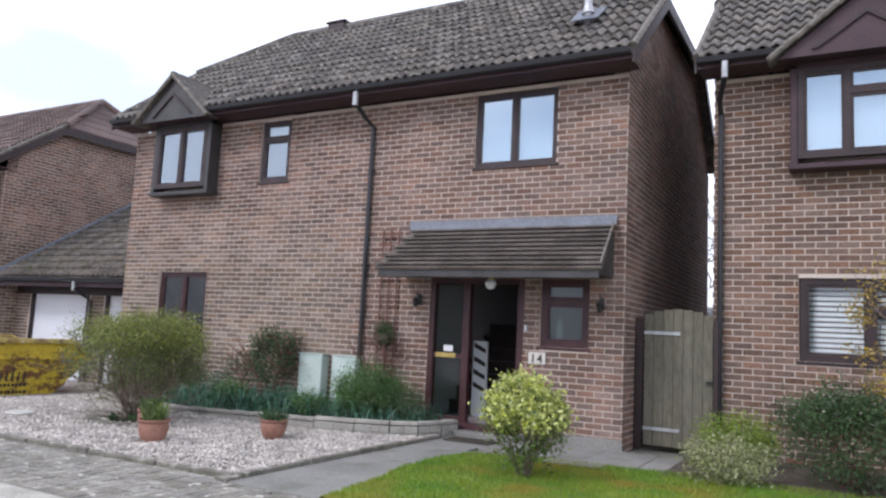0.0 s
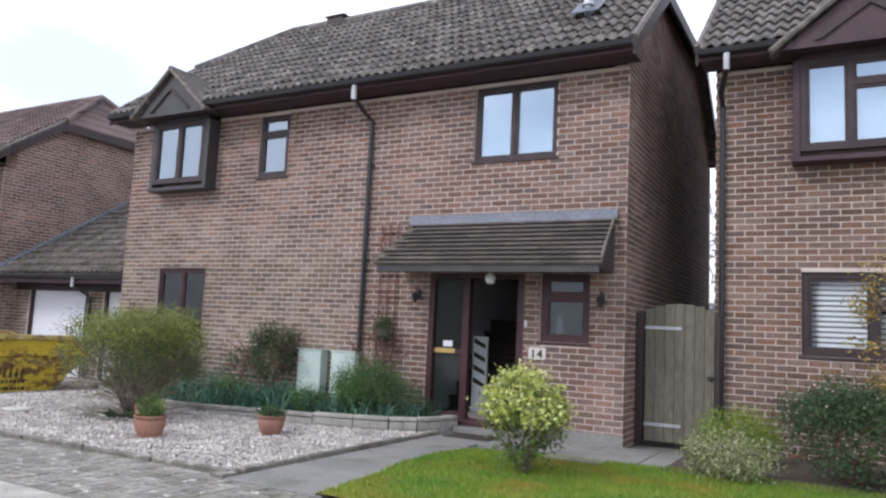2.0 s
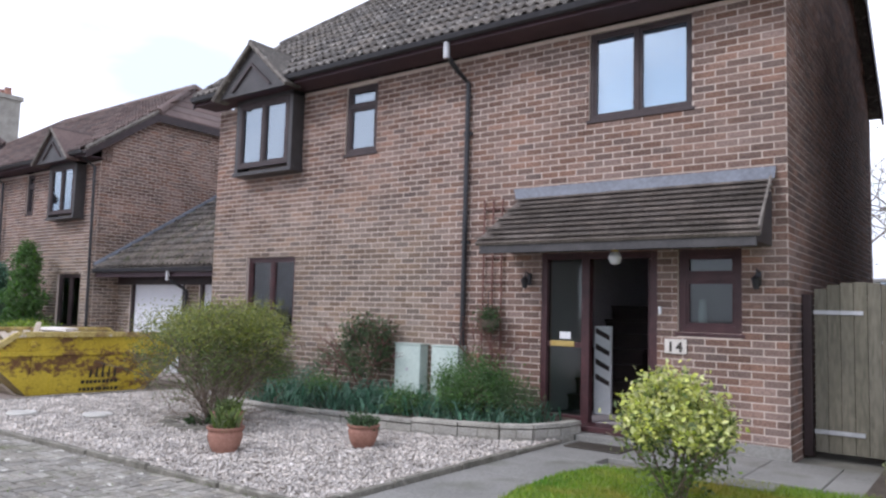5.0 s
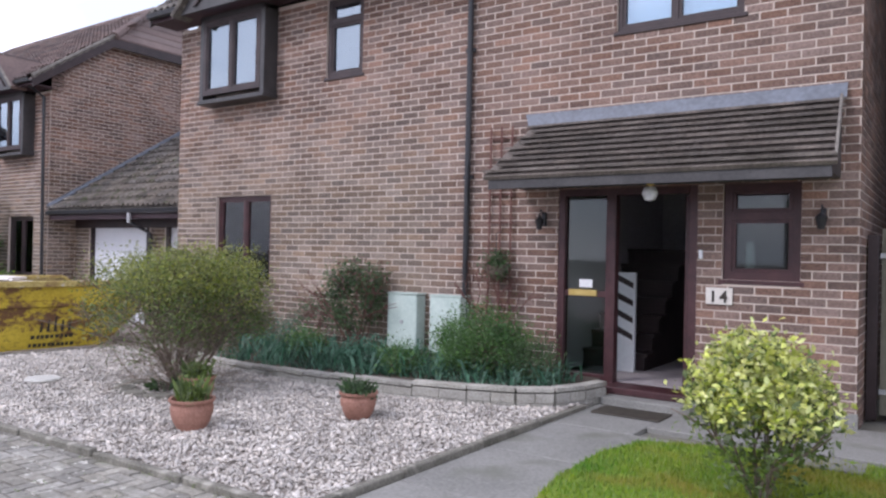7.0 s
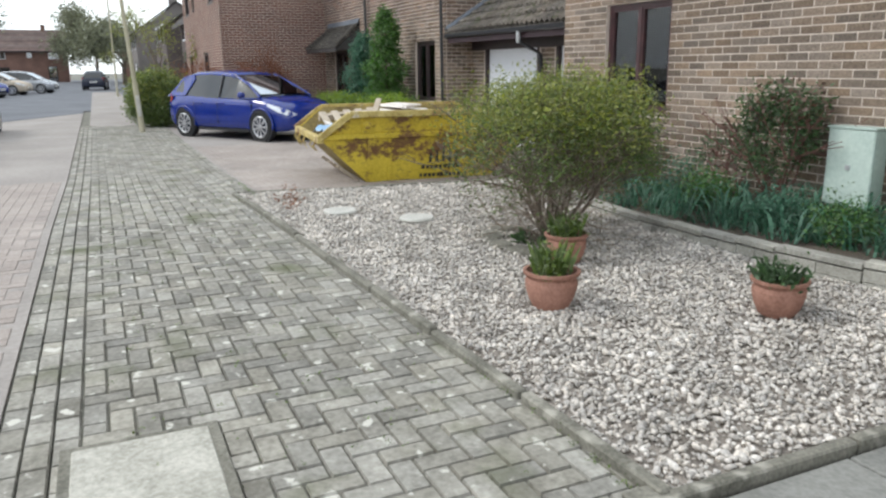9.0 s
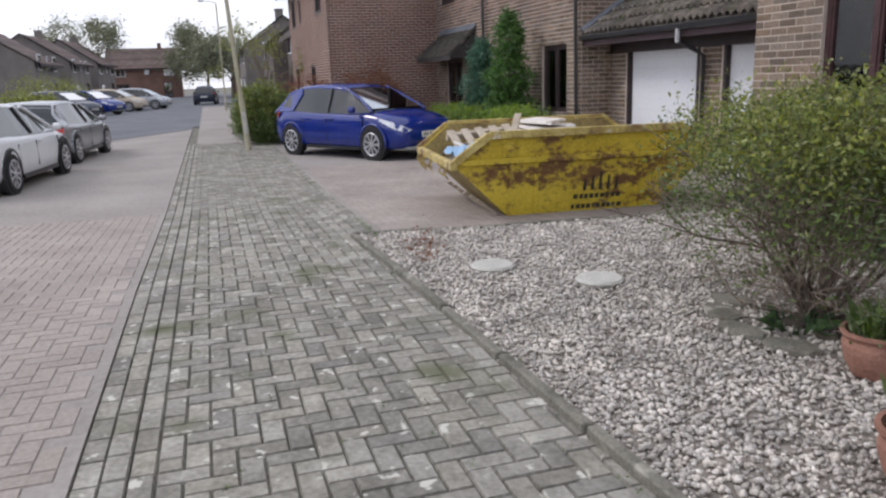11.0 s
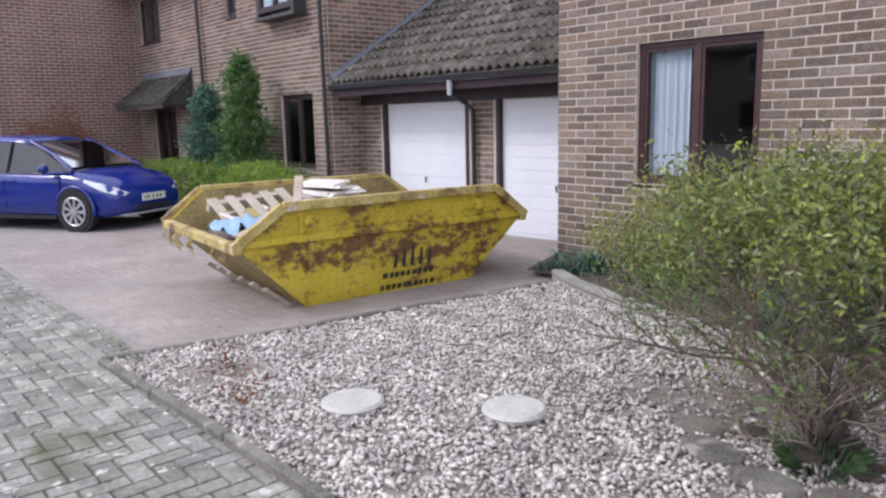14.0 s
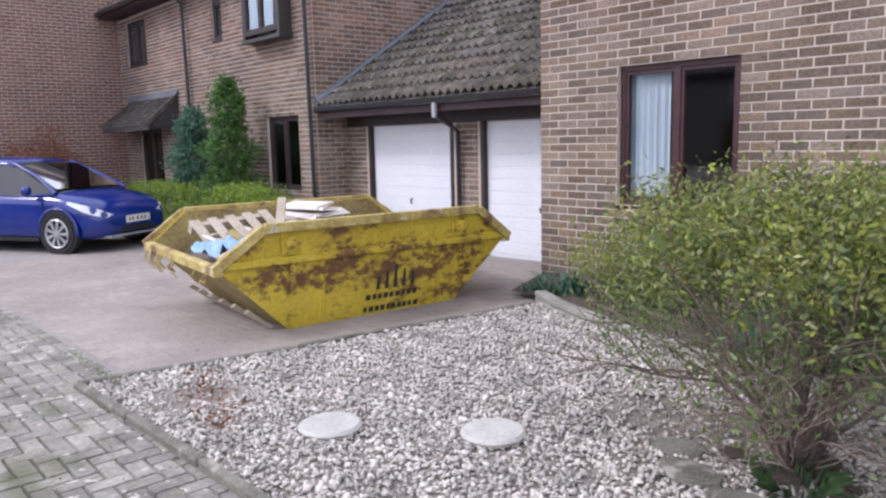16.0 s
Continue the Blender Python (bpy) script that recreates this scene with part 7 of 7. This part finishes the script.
def clump(name, label, x0, x1, y0, y1, height, n, mat, seed, blade=0.009, leaves=0, leafsize=0.03):
    """A low spread of bladed plants."""
    t = thing(name, label, "plant", ((x0 + x1) / 2, (y0 + y1) / 2, 0.12))
    rng = np.random.default_rng(seed)
    x, y = rng.uniform(x0, x1, n), rng.uniform(y0, y1, n)
    y = np.maximum(y, np.array([wall_y(a) for a in x]) + 0.1)
    z = np.array([gz(a) + wall_top(a) for a in x]) - 0.07
    h = height * rng.uniform(0.2, 1.35, n) * (0.3 + 0.8 * np.sin(x * 5.3 + 2 * np.sin(x * 1.7 + y * 3)) ** 2)
    a = rng.uniform(0, 6.28, n)
    r = h * rng.uniform(0.4, 1.5, n)
    w = blade
    P0 = np.stack([x - w * np.sin(a), y + w * np.cos(a), z], 1)
    P1 = np.stack([x + w * np.sin(a), y - w * np.cos(a), z], 1)
    mid = np.stack([x + r * 0.4 * np.cos(a), y + r * 0.4 * np.sin(a), z + h * 0.75], 1)
    side_ = np.stack([-np.sin(a), np.cos(a), 0 * a], 1) * w
    tip = np.stack([x + r * np.cos(a), y + r * np.sin(a), z + h * 0.85], 1)
    v = np.stack([P0, P1, mid - side_ * 1.1, mid + side_ * 1.1, tip], 1).reshape(-1, 3)
    k = np.arange(n)[:, None] * 5
    me = bpy.data.meshes.new("blades")
    f = np.concatenate([k + [[0, 1, 2]], k + [[0, 2, 3]], k + [[3, 2, 4]]])
    big_mesh("blade_tuft", v, f, mat, "arching narrow leaves", "leaves", t)["kind"] = "stuff"
    if leaves:
        c = np.stack([x, y, z + h * 0.6], 1)
        leaves_part("foliage", rng, c, 0.03, leafsize, leaves, mat, t)
    return t


clump("bluebell_clump", "spread of bluish-green strap leaves in the flower bed", -7.6, -5.2, 8.05, 9.1, 0.3, 1700, LEAF_BLUE, 21)
clump("bluebell_clump", "green strap leaves along the low wall", -5.3, -3.4, 8.15, 9.1, 0.22, 900, LEAF_BLUE, 22, leaves=1800)
clump("bluebell_clump", "green strap leaves by the house corner", -9.95, -7.9, 8.75, 9.2, 0.22, 1200, LEAF_BLUE, 23)
shrub("rose_bush", "dark bronze-leaved rose bush against the brick wall", (-6.2, 8.95, 0.14), 1.12, 0.5, LEAF_DEEP, BARKRED, 9, 3200, 0.045, 0.2, 31, 2, 0.07, 0.5, [("blossom", LEAF_RED, 250, 0.05)])
shrub("rose_bush", "sparse leggy rose with reddish stems by the wall", (-6.75, 8.95, 0.14), 0.7, 0.6, LEAF_DEEP, BARKRED, 7, 700, 0.04, 0.3, 32, 2, 0.07, 0.3)
shrub("feathery_shrub", "loose green shrub hiding the wall by the meter boxes", (-4.3, 8.7, 0.14), 0.66, 0.9, LEAF_FRESH, BARK, 9, 9500, 0.032, 0.1, 33, 1, 0.07, 1.0)
shrub("feathery_shrub", "low green shrub beside the front door", (-3.75, 8.72, 0.14), 0.42, 0.5, LEAF_DEEP, BARK, 6, 2200, 0.03, 0.1, 34, 1, 0.06, 0.7)
shrub("climber", "thin leafless climber on the trellis", (-4.45, 9.15, 0.14), 1.25, 0.35, LEAF_RED, BARKRED, 5, 350, 0.03, 0.3, 35, 2, 0.05, 0.1)
shrub("mound_shrub", "dense yellow-green low shrub under the window", (-8.55, 8.78, 0.1), 0.72, 1.15, LEAF_YG, BARK, 7, 7000, 0.035, 0.05, 36, 1, 0.06, 1.0)
for x, y, h, w, mat, sd in ((-7.1, 8.7, 0.42, 0.5, LEAF_BLUE, 61), (-6.55, 8.5, 0.36, 0.45, LEAF_FRESH, 62), (-5.65, 8.45, 0.3, 0.5, LEAF_BLUE, 63), (-5.05, 8.35, 0.32, 0.45, LEAF_FRESH, 64), (-7.7, 8.6, 0.45, 0.5, LEAF_FRESH, 65), (-4.75, 8.9, 0.55, 0.4, LEAF_FRESH, 66)):
    shrub("border_plant", "low leafy green plant among the flower bed leaves", (x, y, 0.1), h, w, mat, BARKRED, 7, 1500, 0.035, 0.1, sd, 1, 0.06, 0.5)
hb = thing("hanging_plant", "dried trailing plant in a wall basket on the trellis", "hanging basket", (-4.42, 9.15, 1.2))
part("basket", M().lathe([(0.02, -0.1), (0.09, -0.05), (0.12, 0.05), (0.11, 0.05)], -4.42, 9.13, 1.2, 12), BARK, hb)
part("hook", M().tube([(-4.42, 9.24, 1.6), (-4.42, 9.13, 1.58), (-4.42, 9.13, 1.25)], 0.006, 5), BLACKPVC, hb)
leaves_part("foliage", np.random.default_rng(41), [(-4.42 + a, 9.12 + b, 1.22 + c) for a, b, c in np.random.default_rng(4).uniform(-0.1, 0.1, (20, 3))], 0.05, 0.04, 800, LEAF_DEEP, hb)

# front shrubs of the right-hand house
shrub("conifer_shrub", "bright green dwarf conifer at the corner", (0.22, 9.15, 0.03), 0.52, 0.78, LEAF_HEDGE, BARK, 6, 7000, 0.03, 0.05, 51, 1, 0.06, 1.0)
shrub("variegated_shrub", "cream variegated low shrub by the lawn", (0.24, 7.95, 0.03), 0.38, 0.74, LEAF_PALE, BARK, 7, 5200, 0.035, 0.05, 52, 1, 0.06, 1.0)
shrub("hebe_shrub", "dark bronze-green shrub dotted with pinkish flowers", (1.25, 8.45, 0.03), 0.9, 1.2, LEAF_DEEP, BARKRED, 9, 12000, 0.04, 0.05, 53, 2, 0.08, 1.1, [("blossom", PETAL, 90, 0.022)])
shrub("hebe_shrub", "dark green shrub filling the bed under the shuttered window", (2.3, 8.6, 0.03), 0.85, 1.3, LEAF_DEEP, BARK, 8, 7000, 0.042, 0.05, 54, 1, 0.08, 1.0)
t = thing("small_tree", "slender young tree with yellow-orange spring leaves", "tree", (2.2, 8.3, 0.03))
m, tips = M(), []
rng = np.random.default_rng(61)
m.tube([(2.25, 8.3, 0.03), (2.2, 8.3, 0.6), (2.1, 8.3, 1.1)], [0.03, 0.025, 0.02], 8)
for i in range(6):
    grow(m, rng, (2.15, 8.3, 0.7 + i * 0.14), (rng.normal(-0.2, 0.6), rng.normal(-0.1, 0.5), 0.8), 0.45, 0.012, 2, tips, 0.5)
part("trunk", m, BARK, t)
leaves_part("crown", rng, tips, 0.05, 0.045, 2200, leafy("yellow_orange_leaf", (0.22, 0.17, 0.03), (0.6, 0.42, 0.08), 0.3), t)

# left house greenery
def conifer(label, x, y, h, w, seed, mat=LEAF_HEDGE):
    t = thing("conifer", label, "tree", (x, y, -0.1))
    rng = np.random.default_rng(seed)
    part("trunk", M().tube([(x, y, -0.12), (x, y, h * 0.8)], [0.05, 0.02], 6), BARK, t)
    n = 420
    z = rng.uniform(0.02, 1, n) ** 1.1
    r = w / 2 * np.sqrt(np.clip(1 - z, 0, 1)) * rng.uniform(0.5, 1.08, n) * (1 + 0.25 * np.sin(z * 23 + rng.uniform(0, 1)))
    a = rng.uniform(0, 6.28, n)
    c = np.stack([x + r * np.cos(a), y + r * np.sin(a), -0.1 + z * h], 1)
    leaves_part("foliage", rng, c, 0.07, 0.075, 12000, mat, t)


GREEN_CON = leafy("conifer_green_leaf", (0.05, 0.13, 0.03), (0.14, 0.27, 0.06), 0.35)
conifer("tall dense dark green conifer against the brick house", -17.2, 9.4, 2.65, 1.05, 71, GREEN_CON)
conifer("smaller bluish green conifer beside the tall one", -18.6, 9.35, 2.2, 1.05, 72, LEAF_BLUE)


def hedge(label, x0, x1, y0, y1, z0, h, seed, mat=LEAF_HEDGE, n=9000, size=0.05, spread=0.06):
    t = thing("hedge", label, "hedge", ((x0 + x1) / 2, (y0 + y1) / 2, z0))
    rng = np.random.default_rng(seed)
    m = M()
    for i in range(10):
        x = x0 + (x1 - x0) * (i + 0.5) / 10
        m.tube([(x, (y0 + y1) / 2, z0), (x + 0.05, (y0 + y1) / 2, z0 + h * 0.7)], 0.012, 4)
    part("stems", m, BARK, t)
    k = 500
    c = rng.uniform(0, 1, (k, 3)) * (x1 - x0, y1 - y0, h) + (x0, y0, z0)
    face = rng.integers(0, 4, k)
    c[face == 0, 1] = y0
    c[face == 1, 2] = z0 + h
    c[face == 2, 1] = y1
    e = np.minimum(c[:, 0] - x0, x1 - c[:, 0])
    c[:, 2] = z0 + (c[:, 2] - z0) * (0.62 + 0.38 * np.clip(e / 0.6, 0, 1) ** 0.5)
    leaves_part("foliage", rng, c, spread, size, n, mat, t)


hedge("low clipped yellow-green hedge in front of the brick house", -16.9, -14.9, 8.7, 9.3, -0.1, 0.86, 81)
hedge("low clipped yellow-green hedge beside the porch", -20.5, -17.1, 8.6, 9.2, -0.1, 0.84, 82)
hedge("bright green clipped hedge across the street", -35, -33, -10.5, -1.9, -0.1, 1.12, 83, LEAF_YG, 44000, 0.17, 0.1)
shrub("round_bush", "rounded green bush beside the street lamp", (-23.2, 5.05, -0.1), 1.4, 1.5, LEAF_MID, BARK, 8, 26000, 0.065, 0.02, 84, 1, 0.09, 2.4, [("young_leaves", LEAF_YG, 9000, 0.06)])
shrub("rust_bush", "rusty brown hedge shrub against the house end", (-23.4, 7.9, -0.1), 1.9, 1.7, LEAF_RUST, BARKRED, 8, 7000, 0.06, 0.02, 85, 1, 0.1, 1.0)
shrub("rust_bush", "rusty brown hedge shrub at the house corner", (-24.3, 6.3, -0.1), 1.8, 1.6, LEAF_RUST, BARKRED, 8, 6000, 0.06, 0.02, 86, 1, 0.1, 1.0)
shrub("window_shrub", "small dark shrub under the ground-floor window", (-15.9, 9.5, -0.1), 0.85, 0.7, LEAF_DEEP, BARK, 6, 3000, 0.05, 0.05, 87, 1, 0.07, 1.0)


def tree(label, x, y, h, r, seed, mat, n=9000, size=0.22, trunk=0.25, z0=-0.1, bare=0.3, depth=3):
    t = thing("tree", label, "tree", (x, y, z0))
    rng = np.random.default_rng(seed)
    m, tips = M(), []
    m.tube([(x, y, z0), (x + 0.1, y, z0 + h * 0.2), (x, y + 0.1, z0 + h * 0.4)], [trunk, trunk * 0.8, trunk * 0.6], 8)
    for i in range(6):
        a = i * 1.05
        grow(m, rng, (x, y, z0 + h * (0.28 + 0.03 * i)), (math.cos(a) * r, math.sin(a) * r, h * 0.35), h * 0.24, trunk * 0.4, depth, tips, 0.45, 3, 0.74)
    part("trunk", m, BARK, t, "trunk and limbs")
    if n:
        leaves_part("crown", rng, tips, 0.35 * r / 3, size, n, mat, t)


GREY_LEAF = leafy("greyish_green_leaf", (0.14, 0.15, 0.09), (0.3, 0.31, 0.2), 0.3)
tree("tall half-leafed tree rising behind the far houses", -100, -9.2, 10.6, 4.2, 91, GREY_LEAF, 7000, 0.32)
tree("rounded green tree at the bend of the street", -90, 6.5, 6.6, 4.2, 92, GREY_LEAF, 12000, 0.35)
tree("grey-green tree behind the roofs", -74, 15, 8, 4, 93, GREY_LEAF, 10000, 0.35)
tree("grey-green tree farther back behind the roofs", -110, 4, 9, 6, 94, GREY_LEAF, 12000, 0.4)
tree("pale bare-branched tree behind the houses", -1.2, 31, 9, 3.5, 95, LEAF_PALE, 2500, 0.09, 0.12)
tree("bare twiggy tree in the back garden", -2.8, 27, 8, 3, 96, GREY_LEAF, 1200, 0.08, 0.09)
tree("slim street tree with yellow-green leaves", -30.5, 5.6, 3.9, 0.9, 97, LEAF_YG, 1600, 0.1, 0.05, depth=2)
conifer("dark green conifer beyond the house end", -35.5, 7.8, 3.6, 1.5, 98, LEAF_DEEP)
shrub("garden_hedge", "green shrubs in the gardens across the street", (-52, -5.2, -0.1), 2.2, 4.2, LEAF_YG, BARK, 8, 5000, 0.14, 0.02, 99, 1, 0.2, 1.0)


def street_lamp(label, x, y, h, head):
    t = thing("street_lamp", label, "street lamp", (x, y, 0 if x == 0 else -0.1), "street lamps")
    part("column", M().tube([(x, y, -0.1), (x, y, 1.2)], 0.065, 12).tube([(x, y, 1.2), (x, y, h)], [0.05, 0.04], 10), LAMPPOST, t, "pale yellowish-grey column")
    part("door", M().box(x + 0.06, x + 0.08, y - 0.04, y + 0.04, 0.4, 0.9), WHITESTONE, t)
    part("arm", M().tube([(x, y, h), (x, y - 0.25, h + 0.12), (x, y - 0.7, h + 0.15)], 0.025, 8), WHITESTONE, t)
    part("lantern", M().loft([[(x - 0.06, y - 0.65, h + 0.1), (x + 0.06, y - 0.65, h + 0.1), (x + 0.06, y - 0.65, h + 0.2), (x - 0.06, y - 0.65, h + 0.2)], [(x - 0.1, y - 1.0, h + 0.09), (x + 0.1, y - 1.0, h + 0.09), (x + 0.1, y - 1.0, h + 0.19), (x - 0.1, y - 1.0, h + 0.19)]]), GREYMETAL, t)
    return t


LAMP = street_lamp("tall pale street lamp column leaning slightly over the footway", 0, 0, 6.0, 1)
moved(LAMP, pose(-21.3, 4.5, -0.1, 3.2, 0, 0))
street_lamp("distant street lamp further along the footway", -50, 4.7, 6.0, 1)
for x, y in ((-9.0, 5.25), (-9.35, 5.35), (-8.75, 5.2)):
    clump_t = thing("dead_leaves", "dry brown leaf litter on the gravel edge", "leaf litter", (x, y, 0.03), "patches of dead leaves")
    leaves_part("litter", np.random.default_rng(int(-x * 10)), [(x, y, 0.05)], 0.07, 0.03, 90, LEAF_RUST, clump_t).scale = (1, 1, 1)
"""moss and small weeds in the gaps of the footway"""
rng = np.random.default_rng(77)
c = np.stack([rng.uniform(-11, -3, 500), np.where(rng.random(500) < 0.5, 5.06, rng.uniform(3.4, 5.0, 500)), np.full(500, 0.012)], 1)
v, f = leaf_cloud(rng, c, 0.012, 0.014, 2600)
v[:, 2] = np.abs(v[:, 2] - 0.012) + 0.01
big_mesh("moss", v, f, LEAF_MID, "moss and tiny weeds between the blocks", "moss")
